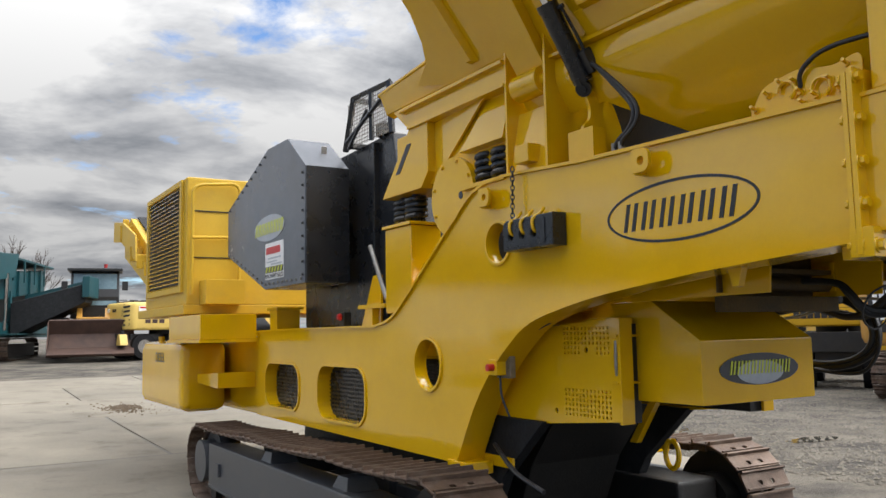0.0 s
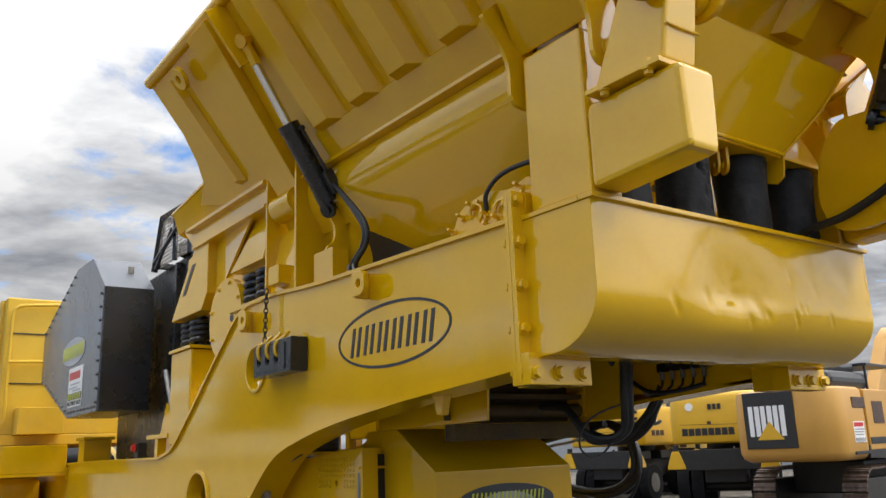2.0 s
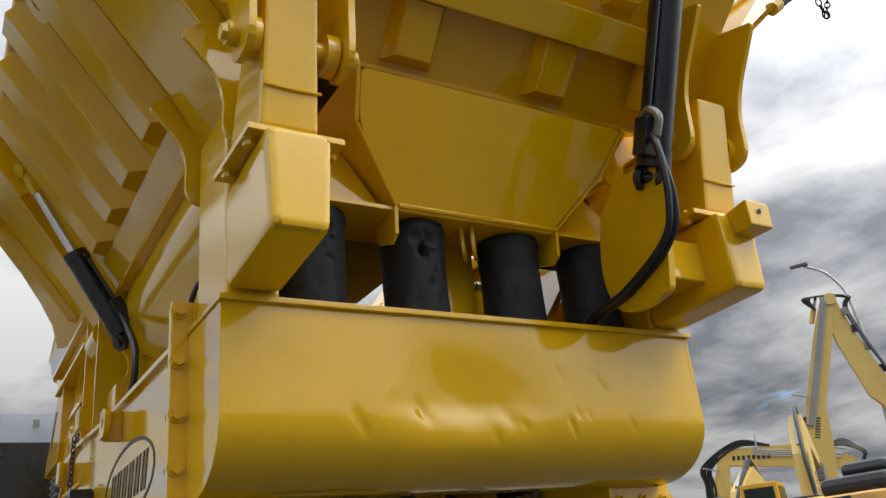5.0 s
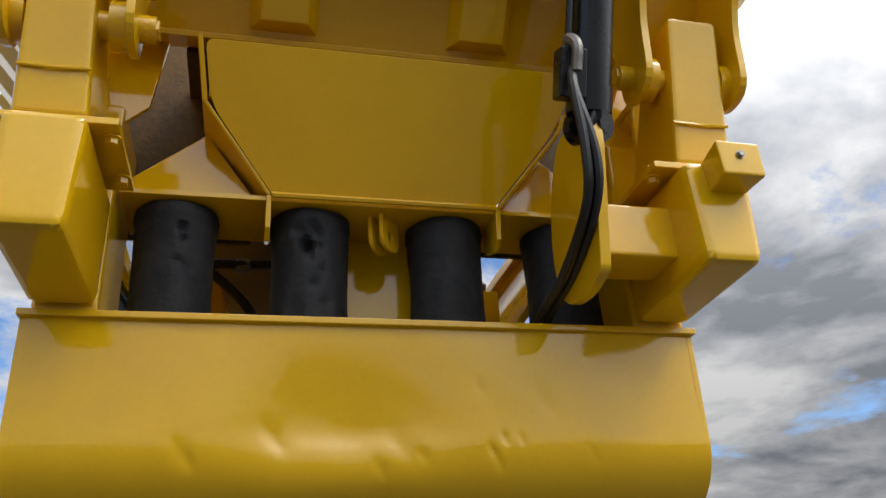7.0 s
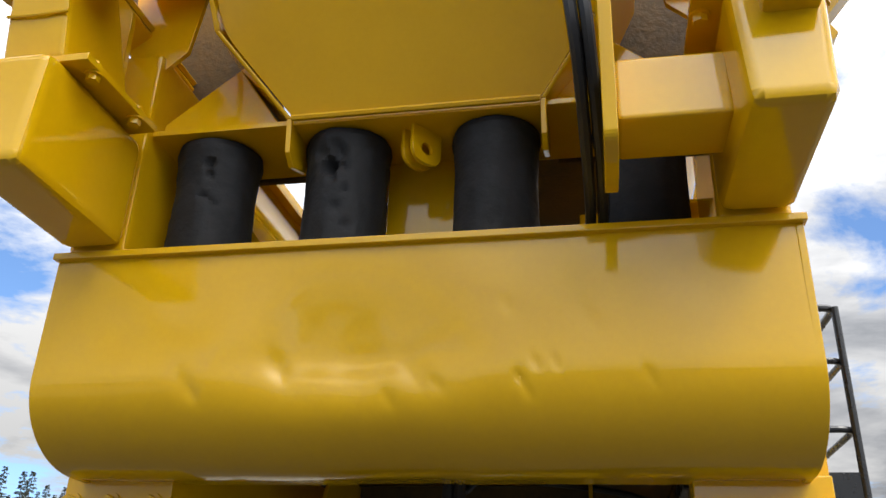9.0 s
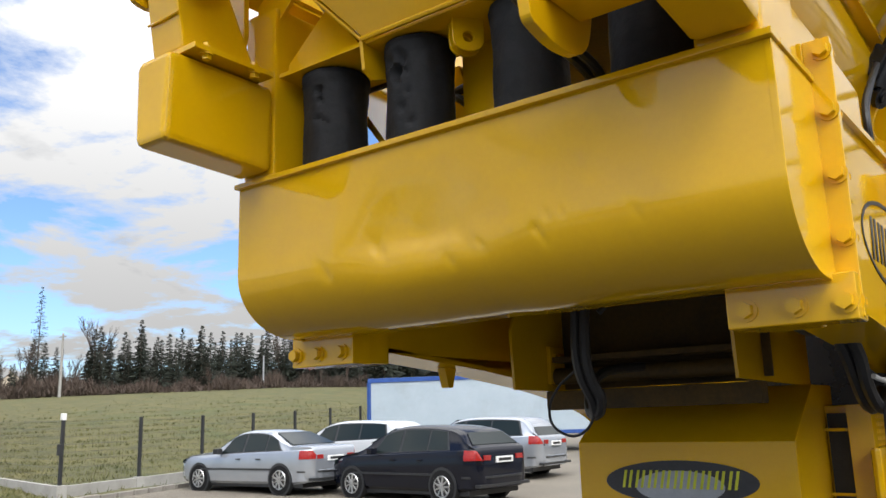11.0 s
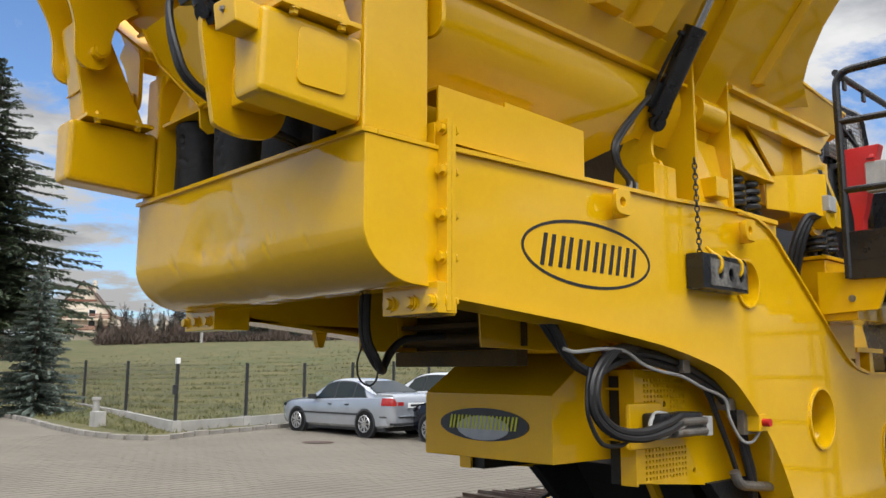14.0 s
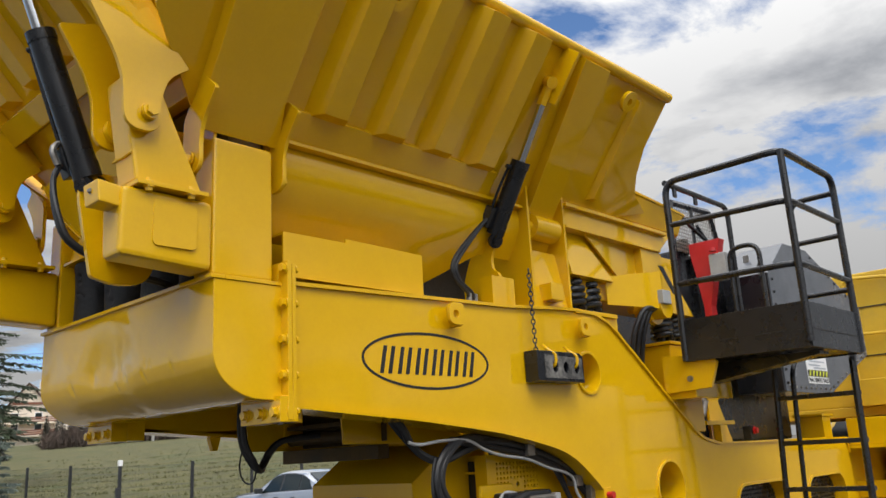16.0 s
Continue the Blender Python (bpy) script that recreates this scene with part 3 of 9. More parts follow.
def ram(parent, p0, p1, split, rb=0.066, rr=0.03, side=(1, 0, 0), eye=None):
    """Hydraulic cylinder with rod, clevis, port block and eye."""
    p0, p1 = Vector(p0), Vector(p1)
    d = (p1 - p0).normalized()
    q = p0 + (p1 - p0) * split
    bm = add_cyl(bmesh.new(), p0 + d * 0.06, q, rb, n=24)
    add_cyl(bm, q - d * 0.05, q + d * 0.004, rb * 1.08, n=24)
    add_cyl(bm, p0 + d * 0.04, p0 + d * 0.12, rb * 1.06, n=24)
    body = part("cylinder_barrel", bm, BLACK, parent, "black hydraulic cylinder barrel", smooth=True)
    part("cylinder_rod", cyl(q, p1 - d * 0.1, rr, n=18), CHROME, body, "chrome piston rod", smooth=True)
    sd = Vector(side)
    sd = (sd - d * sd.dot(d)).normalized()
    n2 = d.cross(sd)
    bm = bmesh.new()
    for k in (-1, 1):
        c = p0 + n2 * 0.045 * k
        add_cyl(bm, c - n2 * 0.014, c + n2 * 0.014, 0.055, n=16)
        add_tube(bm, [c, c + d * 0.08], 0.032, 6)
    add_cyl(bm, p0 - n2 * 0.075, p0 + n2 * 0.075, 0.028, n=12)
    part("clevis", bm, BLACK, body, smooth=True)
    bm = bmesh.new()
    add_cyl(bm, p1 - n2 * 0.04, p1 + n2 * 0.04, 0.045, n=16)
    add_cyl(bm, p1 - d * 0.11, p1, 0.036, n=12)
    add_cyl(bm, p1 - d * 0.17, p1 - d * 0.10, 0.040, n=6)
    part("rod_eye", bm, eye or BLACK, body, smooth=True)
    c = p0 + d * 0.15 + sd * (rb + 0.02)
    bm = bmesh.new()
    bmesh.ops.create_cube(bm, size=1, matrix=Matrix.Translation(c) @ d.to_track_quat("Z", "Y").to_matrix().to_4x4() @ Matrix.Diagonal((0.09, 0.07, 0.16, 1)))
    part("valve_block", bevel(bm, 0.008), BLACK, body)
    part("feed_pipe", tube([c + d * 0.05, c + sd * 0.012 + d * 0.12, q - d * 0.1 + sd * (rb + 0.02), q - d * 0.04 + sd * rb], 0.011, 8), BLACK, body, smooth=True)
    part("port_cap", cyl(q - d * 0.06 + sd * (rb - 0.01), q - d * 0.06 + sd * (rb + 0.035), 0.016, n=10), BLACK, body, smooth=True)
    return body, c


# rubber buffers, cross beam and chute front; bites: angle, height, radius and depth of torn spots
BITES = [[(4.95, 2.985, 0.018, 0.022), (5.0, 2.94, 0.012, 0.014), (4.85, 2.87, 0.012, 0.014), (5.0, 2.865, 0.012, 0.012), (5.15, 2.855, 0.012, 0.012), (5.25, 2.845, 0.010, 0.010), (4.2, 2.62, 0.02, 0.012)],
         [(4.58, 2.945, 0.026, 0.06), (4.80, 2.985, 0.026, 0.022), (4.35, 2.995, 0.024, 0.016), (4.70, 3.015, 0.02, 0.014), (4.95, 2.94, 0.014, 0.012), (4.66, 2.90, 0.016, 0.012), (5.0, 2.86, 0.012, 0.010), (4.8, 2.80, 0.02, 0.012), (5.1, 2.74, 0.02, 0.012), (4.3, 2.72, 0.03, 0.008)],
         [(4.1, 2.9, 0.05, 0.006), (5.0, 2.7, 0.06, 0.006)], [(4.4, 2.85, 0.04, 0.006), (5.1, 2.66, 0.04, 0.008)]]
for i, x in enumerate((-0.685, -0.234, 0.252, 0.692)):
    bm = bmesh.new()
    prof = [(0.128, 2.40), (0.131, 2.47), (0.132, 2.54), (0.133, 2.60), (0.134, 2.66), (0.133, 2.71), (0.1315, 2.76), (0.131, 2.81), (0.1305, 2.86), (0.130, 2.90), (0.131, 2.94), (0.134, 2.98), (0.135, 3.02),
            (0.139, 3.035), (0.141, 3.055), (0.138, 3.075), (0.12, 3.085)]
    rows, N = [], 84
    prof = [(prof[0][0], prof[0][1])] + [(np.interp(z, [q[1] for q in prof], [q[0] for q in prof]), z) for z in [2.42 + 0.0125 * k for k in range(52)]] + prof[-3:]
    for r, z in prof:
        ring_ = []
        for k in range(N):
            a = k * math.tau / N
            rr = r + 0.005 * noise.noise((math.cos(a) * 2, math.sin(a) * 2 + z * 5, i * 5.0)) + 0.0016 * noise.noise((math.cos(a) * 6, math.sin(a) * 6, z * 22 + i)) + 0.0012 * noise.noise((math.cos(a) * 2, math.sin(a) * 2, z * 60 + i))
            for ba, bz, br, bd in BITES[i]:
                q = ((a - ba) * 0.135) ** 2 + (z - bz) ** 2
                rr -= bd * math.exp(-(q / (br * br)) ** 2)
            ring_.append(bm.verts.new((x + rr * math.cos(a), 0.17 + rr * math.sin(a), z)))
        rows.append(ring_)
    for a, b in zip(rows, rows[1:]):
        for k in range(N):
            bm.faces.new((a[k], a[(k + 1) % N], b[(k + 1) % N], b[k]))
    bm.faces.new(rows[-1])
    bm.faces.new(rows[0][::-1])
    bmesh.ops.recalc_face_normals(bm, faces=bm.faces)
    part("rubber_buffer", bm, RUBBER, crusher, "worn black rubber buffer", smooth=True)
beam = part("cross_beam", box(-0.86, 0.86, 0.015, 0.34, 3.085, 3.105, 0.004), YELLOW, crusher)
part("back_web", box(-0.13, 0.15, 0.30, 0.33, 2.60, 3.085, 0.004), YELLOW, beam)
for off in (-0.022, 0.022):
    part("middle_lug", sheet(round_poly([(-0.055, 2.965), (0.055, 2.965), (0.055, 3.086), (-0.055, 3.086)], [0.05, 0.05, 0, 0]), [ring(0.0, 3.015, 0.024, 0.024, 14)],
                             0.016, Matrix.Translation((0.02, 0.12, 0)) @ Matrix.Rotation(radians(52), 4, "Z") @ yplane(off), 0.004), YELLOW, crusher)


def chute_y(z):
    return 0.012 - 0.535 * (z - 3.097)


CHUTE = [(-0.37, 3.10), (0.40, 3.10), (0.60, 3.345), (0.69, 3.545), (-0.612, 3.545), (-0.588, 3.36)]
rim_ = round_poly(CHUTE, [0.01, 0.01, 0.06, 0.03, 0.03, 0.06])
chute = part("chute_front", loft([(x, chute_y(z), z) for x, z in rim_], [(x, chute_y(z) + 0.02, z + 0.01) for x, z in rim_], 0.003), YELLOW, crusher, "sloping yellow hopper front plate")
part("chute_flange", tube([(-0.375, -0.006, 3.098), (0.405, -0.006, 3.098)], 0.010, 6, curve=False), YELLOW, chute, smooth=True)
for side in ([(-0.375, 3.10), (-0.595, 3.36), (-0.62, 3.55)], [(0.405, 3.10), (0.607, 3.345), (0.697, 3.55)]):
    k = -1 if side[0][0] < 0 else 1
    for (xa, za), (xb, zb) in zip(side, side[1:]):
        ya, yb = chute_y(za) - 0.014, chute_y(zb) - 0.014
        part("chute_edge", loft([(xa, ya, za), (xa + k * 0.018, ya, za), (xa + k * 0.018, 0.20, za), (xa, 0.20, za)], [(xb, yb, zb), (xb + k * 0.018, yb, zb), (xb + k * 0.018, 0.20, zb), (xb, 0.20, zb)], 0.005),
             YELLOW, chute)
    x0 = side[0][0]
    part("chute_tongue", prism("x", [(-0.002, 3.10), (0.20, 3.10), (0.16, 2.99), (0.06, 2.955), (0.012, 2.985)], x0, x0 + k * 0.018, 0.004), YELLOW, chute)
part("chute_return", box(-0.60, 0.66, -0.075, -0.06, 3.42, 3.66, 0.003), YELLOW, chute)
for s in (-1, 1):
    part("side_gusset", prism("y", [(s * 0.43, 3.107), (s * 0.845, 3.107), (s * 0.845, 3.15), (s * 0.60, 3.35)], 0.05, 0.32, 0.006), YELLOW, crusher)

# hopper trough
SEC = [(0.975, 3.50), (0.985, 3.42), (0.975, 3.34), (0.945, 3.27), (0.90, 3.20), (0.52, 2.70), (0.49, 2.70), (0.87, 3.22), (0.925, 3.30), (0.945, 3.42), (0.94, 3.50)]
SEC_END = SEC[:5] + [(0.86, 3.13), (0.83, 3.14)] + SEC[7:]
trough = part("hopper_trough", prism("x", [(0.06, 3.745), (3.0, 3.745), (3.0, 3.70), (0.06, 3.70)], -0.7, 0.7, 0.004), GRIMESHADE, crusher, "worn steel feed hopper trough")
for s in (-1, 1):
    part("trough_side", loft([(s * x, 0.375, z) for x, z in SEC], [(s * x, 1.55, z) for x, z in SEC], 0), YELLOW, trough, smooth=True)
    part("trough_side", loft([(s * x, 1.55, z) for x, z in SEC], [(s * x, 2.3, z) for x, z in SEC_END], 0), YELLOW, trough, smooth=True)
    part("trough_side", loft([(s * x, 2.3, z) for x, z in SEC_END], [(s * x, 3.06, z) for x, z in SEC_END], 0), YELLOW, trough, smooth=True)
    # dark brown here puts the shaded hopper interior into the colour
    part("trough_front", sheet([(s * 0.44, 3.08), (s * 0.97, 3.08), (s * 0.97, 3.55), (s * 1.50, 4.22), (s * 0.72, 4.22), (s * 0.66, 3.75), (s * 0.60, 3.46)], [], 0.02, yplane(0.36), 0.003), GRIMESHADE, trough)
    part("corner_plate", sheet([(s * 0.755, 4.0), (s * 0.755, 3.74), (s * 0.80, 3.43), (s * 0.94, 3.30), (s * 1.0, 3.30), (s * 1.06, 4.0)], [], 0.02, yplane(0.035), 0.003), YELLOW, trough)
    part("trough_lip", box(s * 0.90, s * 1.035, 0.38, 2.66, 3.503, 3.528, 0.004), YELLOW, trough)
    part("trough_lip", box(s * 0.93, s * 0.95, 0.38, 2.66, 3.53, 3.60, 0.004), YELLOW, trough)
part("guard_plate", sheet([(0.47, 2.72), (1.56, 2.72), (1.56, 2.985), (0.92, 3.0), (0.92, 2.975), (0.47, 2.975)], [], 0.012, xplane(1.01)), YELLOW, crusher)
part("guard_plate", box(0.80, 1.0, 0.47, 1.55, 2.96, 2.975, 0.003), YELLOW, crusher)
# feeder walls seen past the guard and under the trough, and a black box that stands in for shade in the opening
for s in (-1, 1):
    part("feeder_wall", box(s * 0.58, s * 0.61, 1.4, 3.2, 2.5, 3.35, 0.004), GREASESHADE, crusher, "dark feeder side wall")
part("inner_wall", box(-0.42, 0.42, 1.1, 3.9, 2.30, 2.95, 0.01), BLACK, crusher, "black box in place of a shaded opening")


# wings
def wing_frame(o, u, v):
    u, v = Vector(u).normalized(), Vector(v).normalized()
    w = u.cross(v)
    return o, u, v, w


class Wing:
    """Local axes: u along the hinge, v up the slope, w out of the underside."""

    def __init__(self, o, u, v, w):
        self.o, self.u, self.v, self.w = Vector(o), Vector(u).normalized(), Vector(v).normalized(), Vector(w).normalized()

    def at(self, u, v, w):
        return self.o + self.u * u + self.v * v + self.w * w

    def slab(self, uv, w0, w1, bev=0.005):
        return loft([self.at(a, b, w0) for a, b in uv], [self.at(a, b, w1) for a, b in uv], bev)

    def rib(self, u, v0, v1, wid=0.13, top=0.07, h=0.075):
        a = [(-wid / 2, 0), (wid / 2, 0), (top / 2, h), (-top / 2, h)]
        return loft([self.at(u + p, v0 + q * 0.7, q) for p, q in a], [self.at(u + p, v1, q) for p, q in a], 0.006)


def side_wing(s):
    w = Wing((s * 0.955, 0, 3.53), (0, 1, 0), (s * 0.62, 0, 0.785), (s * 0.785, 0, -0.62))
    L = 1.25
    wing = part("side_wing", w.slab([(-0.05, 0.0), (3.35, 0.0), (4.34, 0.27), (4.06, 0.40), (3.95, 0.56), (3.87, 0.80), (3.86, L), (-0.55, L), (-0.45, 0.5)], -0.02, 0.0), YELLOW, crusher,
                "ribbed yellow hopper wing, folded out")
    part("top_rail", add_tube(bmesh.new(), [w.at(-0.55, L, 0.0), w.at(3.85, L, 0.0)], 0.045, 14), YELLOW, wing, smooth=True)
    part("bottom_rail", w.slab([(0.42, 0.03), (2.28, 0.03), (2.28, 0.225), (0.42, 0.225)], 0.0, 0.045, 0.012), YELLOW, wing)
    for u in (0.72, 1.19, 1.62, 2.06):
        part("rib", w.rib(u, 0.18, L - 0.03, 0.31, 0.17, 0.115), YELLOW, wing)
    # front arm: broad plate that runs to the hinge on the column
    arm_ = part("hinge_arm", w.slab([(-0.10, -0.02), (0.43, -0.02), (0.37, 0.25), (0.37, L - 0.03), (-0.16, L - 0.03), (-0.11, 0.4)], 0.001, 0.11, 0.01), YELLOW, wing)
    for y in (-0.085, 0.43):
        part("hinge_ear", sheet(round_poly([(-0.10, -0.31), (0.07, -0.31), (0.065, -0.07), (0.22, 0.10), (0.12, 0.19), (-0.09, 0.02)], [0.08, 0.08, 0.10, 0.02, 0.02, 0.05]), [], 0.025,
                                yplane(y - 0.012) @ Matrix.Translation((s * 1.035, 3.50, 0)) @ Matrix.Diagonal((s, 1, 1, 1)), 0.003), YELLOW, wing)
        bolt(arm_, (s * 1.02, y + (-0.03 if y < 0 else 0.01), 3.265), (0, -1 if y < 0 else 1, 0), 0.032, YELLOW, "hinge_pin")
    # rear arm above the uprights
    part("rear_arm", w.slab([(2.74, -0.12), (3.06, -0.12), (2.90, L - 0.03), (2.58, L - 0.03)], 0.001, 0.085, 0.008), YELLOW, wing)
    part("rear_eye", cyl((s * 0.99, 2.76, 3.39), (s * 0.99, 3.06, 3.39), 0.10, n=24), YELLOW, wing, smooth=True)
    part("end_rib", w.rib(3.48, 0.22, L - 0.12, 0.11, 0.06, 0.06), YELLOW, wing)
    for u, v, r in ((0.815, 1.045, 0.092), (3.26, 1.08, 0.078)):
        lug = sheet(ring(0, 0, r, r, 24), [ring(0, 0, r * 0.42, r * 0.42, 16)], 0.035, Matrix.Identity(4), 0.005)
        m = Matrix((( w.u.x, w.v.x, w.w.x, 0), (w.u.y, w.v.y, w.w.y, 0), (w.u.z, w.v.z, w.w.z, 0), (0, 0, 0, 1)))
        lug.transform(Matrix.Translation(w.at(u, v, 0.085)) @ m)
        part("lifting_eye", lug, YELLOW, wing)
    part("cylinder_ear", w.slab([(2.40, L - 0.42), (2.43, L - 0.42), (2.43, L - 0.02), (2.40, L - 0.02)], 0.0, 0.15, 0.004), YELLOW, wing)
    # fixed uprights with the hinge tube
    for y in (2.67, 3.13):
        part("upright_plate", sheet([(s * 0.58, 2.74), (s * 1.068, 2.74), (s * 1.068, 3.70), (s * 0.93, 3.70), (s * 0.60, 3.30)], [], 0.025, yplane(y), 0.003), YELLOW, crusher)
    part("hinge_tube", cyl((s * 0.99, 2.68, 3.385), (s * 0.99, 3.13, 3.385), 0.052, n=20), YELLOW, crusher, smooth=True)
    part("upright_foot", loft([(s * 0.80, 2.69, 2.74), (s * 1.05, 2.69, 2.74), (s * 1.05, 3.12, 2.74), (s * 0.80, 3.12, 2.74)],
                              [(s * 0.80, 2.69, 3.22), (s * 0.96, 2.69, 3.22), (s * 0.96, 3.12, 3.22), (s * 0.80, 3.12, 3.22)], 0.006), YELLOW, crusher)
    part("stop_block", box(s * 0.98, s * 1.13, 2.80, 2.96, 2.80, 2.93, 0.008), YELLOW, crusher)
    br = part("cylinder_bracket", sheet(round_poly([(s * 1.0, 2.735), (s * 1.0, 2.97), (s * 0.945, 3.0), (s * 0.93, 3.09), (s * 0.985, 3.2), (s * 0.95, 3.29), (s * 0.85, 3.28),
                                                    (s * 0.72, 3.10), (s * 0.66, 2.95), (s * 0.66, 2.735)], 0.045), [], 0.03, yplane(2.37), 0.003), YELLOW, crusher)
    part("bracket_box", box(s * 0.90, s * 1.02, 2.25, 2.5, 2.735, 2.94, 0.006), YELLOW, br)
    body, c = ram(crusher, (s * 0.955, 2.37, 3.235), (s * 1.585, 2.37, 4.255), 0.50, side=(-s * 0.3, -1, 0.2), eye=YELLOW)
    for k in (0, 1):
        hoses(crusher, [c + Vector((0, 0, -0.02)), c + Vector((0, -0.07, -0.05)), Vector((s * 0.98, 2.02 - 0.035 * k, 3.10)), Vector((s * 0.985, 1.92 - 0.035 * k, 2.97)),
                        Vector((s * 0.985, 1.95 - 0.04 * k, 2.87)), Vector((s * 0.985, 2.06 - 0.045 * k, 2.80)), Vector((s * 0.98, 2.10 - 0.06 * k, 2.745))], 0.015)
        part("hose_fitting", cyl((s * 0.98, 2.10 - 0.06 * k, 2.72), (s * 0.98, 2.10 - 0.06 * k, 2.79), 0.02, n=8), STEEL, crusher, smooth=True)
    return wing


wings = [side_wing(s) for s in (-1, 1)]


def end_wing():
    w = Wing((0, -0.10, 3.66), (1, 0, 0), (0, -0.66, 0.751), (0, -0.751, -0.66))
    L = 1.35
    wing = part("end_wing", w.slab([(0.98, 0.0), (1.30, L * 0.6), (1.42, L), (-1.42, L), (-1.30, L * 0.6), (-0.98, 0.0)], -0.02, 0.0), YELLOW, crusher,
                "ribbed yellow hopper end wing, folded out")
    part("top_rail", add_tube(bmesh.new(), [w.at(-1.42, L, 0.0), w.at(1.42, L, 0.0)], 0.045, 14), YELLOW, wing, smooth=True)
    part("wing_apron", prism("x", [(-0.125, 3.652), (-0.115, 3.635), (0.08, 3.735), (0.08, 3.77)], -0.98, 0.98, 0.004), YELLOW, wing)
    part("bottom_rail", w.slab([(-0.80, 0.30), (0.80, 0.30), (0.80, 0.46), (-0.80, 0.46)], 0.0, 0.10, 0.01), YELLOW, wing)
    for u in (-0.36, 0.34):
        part("rib", w.rib(u, 0.03, 0.30, 0.24, 0.16, 0.06), YELLOW, wing)
    for u in (-0.6, -0.2, 0.2, 0.6):
        part("rib", w.rib(u, 0.5, L - 0.04, 0.2, 0.13), YELLOW, wing)
    for s in (-1, 1):
        part("hinge_arm", w.slab([(s * 0.80, 0.12), (s * 1.12, 0.12), (s * 1.22, L - 0.03), (s * 0.80, L - 0.03)], 0.001, 0.12, 0.01), YELLOW, wing)
        for x in (0.795, 1.135):
            part("hinge_ear", sheet(round_poly([(-0.525, 3.31), (-0.345, 3.31), (-0.345, 3.50), (-0.31, 3.62), (-0.20, 3.70), (-0.46, 4.0), (-0.73, 3.92), (-0.58, 3.67), (-0.54, 3.55)],
                                               [0.088, 0.088, 0.06, 0.06, 0.01, 0.02, 0.02, 0.06, 0.05]), [], 0.026, xplane(s * x), 0.003), YELLOW, wing)
            bolt(wing, (s * (x + (0.03 if x > 1 else -0.03)), -0.41, 3.405), (s if x > 1 else -s, 0, 0), 0.032, YELLOW, "pin_washer")
    ear = part("cylinder_ear", w.slab([(0.56, 0.95), (0.60, 0.95), (0.60, 1.25), (0.56, 1.25)], 0.0, 0.17, 0.004), YELLOW, wing)
    return wing, w


endw, ew = end_wing()
body, c = ram(crusher, (0.592, -0.44, 3.175), ew.at(0.60, 1.12, 0.12), 0.62, 0.07, 0.034, side=(-1, -0.5, 0))
for k in (0, 1):
    hoses(crusher, [c + Vector((0, -0.02, 0.02)), c + Vector((-0.02, -0.06, -0.10)), Vector((0.54 - 0.03 * k, -0.57, 3.0)), Vector((0.555 - 0.03 * k, -0.49, 2.86)),
                    Vector((0.57 - 0.035 * k, -0.22, 2.745)), Vector((0.57 - 0.035 * k, 0.05, 2.69)), Vector((0.55 - 0.03 * k, 0.09, 2.5))], 0.0155)
part("hose_elbow", tube([c + Vector((0, -0.05, -0.02)), c + Vector((0, -0.08, 0.05)), c + Vector((-0.01, -0.05, 0.1)), c + Vector((0, 0, 0.1))], 0.018, 8), STEEL, crusher, smooth=True)
# locking bar on the corner of a side wing, with its chain in a loop
tabp = part("bar_bracket", loft([(1.30, -0.44, 3.965), (1.62, -0.50, 4.37), (1.72, -0.80, 4.42), (1.38, -0.72, 4.10)],
                                [(1.285, -0.44, 3.985), (1.605, -0.50, 4.39), (1.705, -0.80, 4.44), (1.365, -0.72, 4.12)], 0.004), YELLOW, wings[1])
part("locking_bar", cyl((1.43, -0.70, 4.14), (1.84, -0.81, 4.45), 0.026, n=14), BLACK, tabp, "black locking bar", smooth=True)
part("bar_head", cyl((1.385, -0.69, 4.105), (1.43, -0.70, 4.14), 0.034, n=14), YELLOW, tabp, smooth=True)
part("bar_lobe", loft([(1.46, -0.72, 4.17), (1.50, -0.74, 4.24), (1.66, -0.80, 4.30), (1.67, -0.80, 4.25)], [(1.46, -0.77, 4.17), (1.50, -0.79, 4.24), (1.66, -0.83, 4.30), (1.67, -0.83, 4.25)], 0.012), YELLOW, tabp)
chain(tabp, (1.645, -0.765, 4.27), (1.712, -0.76, 4.105), 0.042)
chain(tabp, (1.712, -0.76, 4.105), (1.79, -0.805, 4.41), 0.042)

# ---- crusher: undercarriage ----
TR_TOP, TR_LOW, TR_R, TR_Y0, TR_Y1 = 0.60, -0.42, 0.51, 3.46, 9.15
PAD = 0.185


def track_path():
    """Points and headings round the loop, evenly spaced."""
    cz = (TR_TOP + TR_LOW) / 2
    pts, L, arc = [], TR_Y1 - TR_Y0, math.pi * TR_R
    n = round((2 * L + 2 * arc) / PAD)
    for i in range(n):
        d = i * (2 * L + 2 * arc) / n
        if d < L:
            y, z, a = TR_Y0 + d, TR_TOP - 0.035 * abs(math.sin(3 * math.pi * d / L)), 0.0
        elif d < L + arc:
            t = (d - L) / TR_R
            y, z, a = TR_Y1 + TR_R * math.sin(t), cz + TR_R * math.cos(t), -t
        elif d < 2 * L + arc:
            y, z, a = TR_Y1 - (d - L - arc), TR_LOW, -math.pi
        else:
            t = (d - 2 * L - arc) / TR_R
            y, z, a = TR_Y0 - TR_R * math.sin(t), cz - TR_R * math.cos(t), -math.pi - t
        k = min(1.0, max(0.0, (y - TR_Y0) / L))
        pts.append((y, cz + (z - cz) * (1 - 0.25 * k) if z > cz else z, a))
    return pts


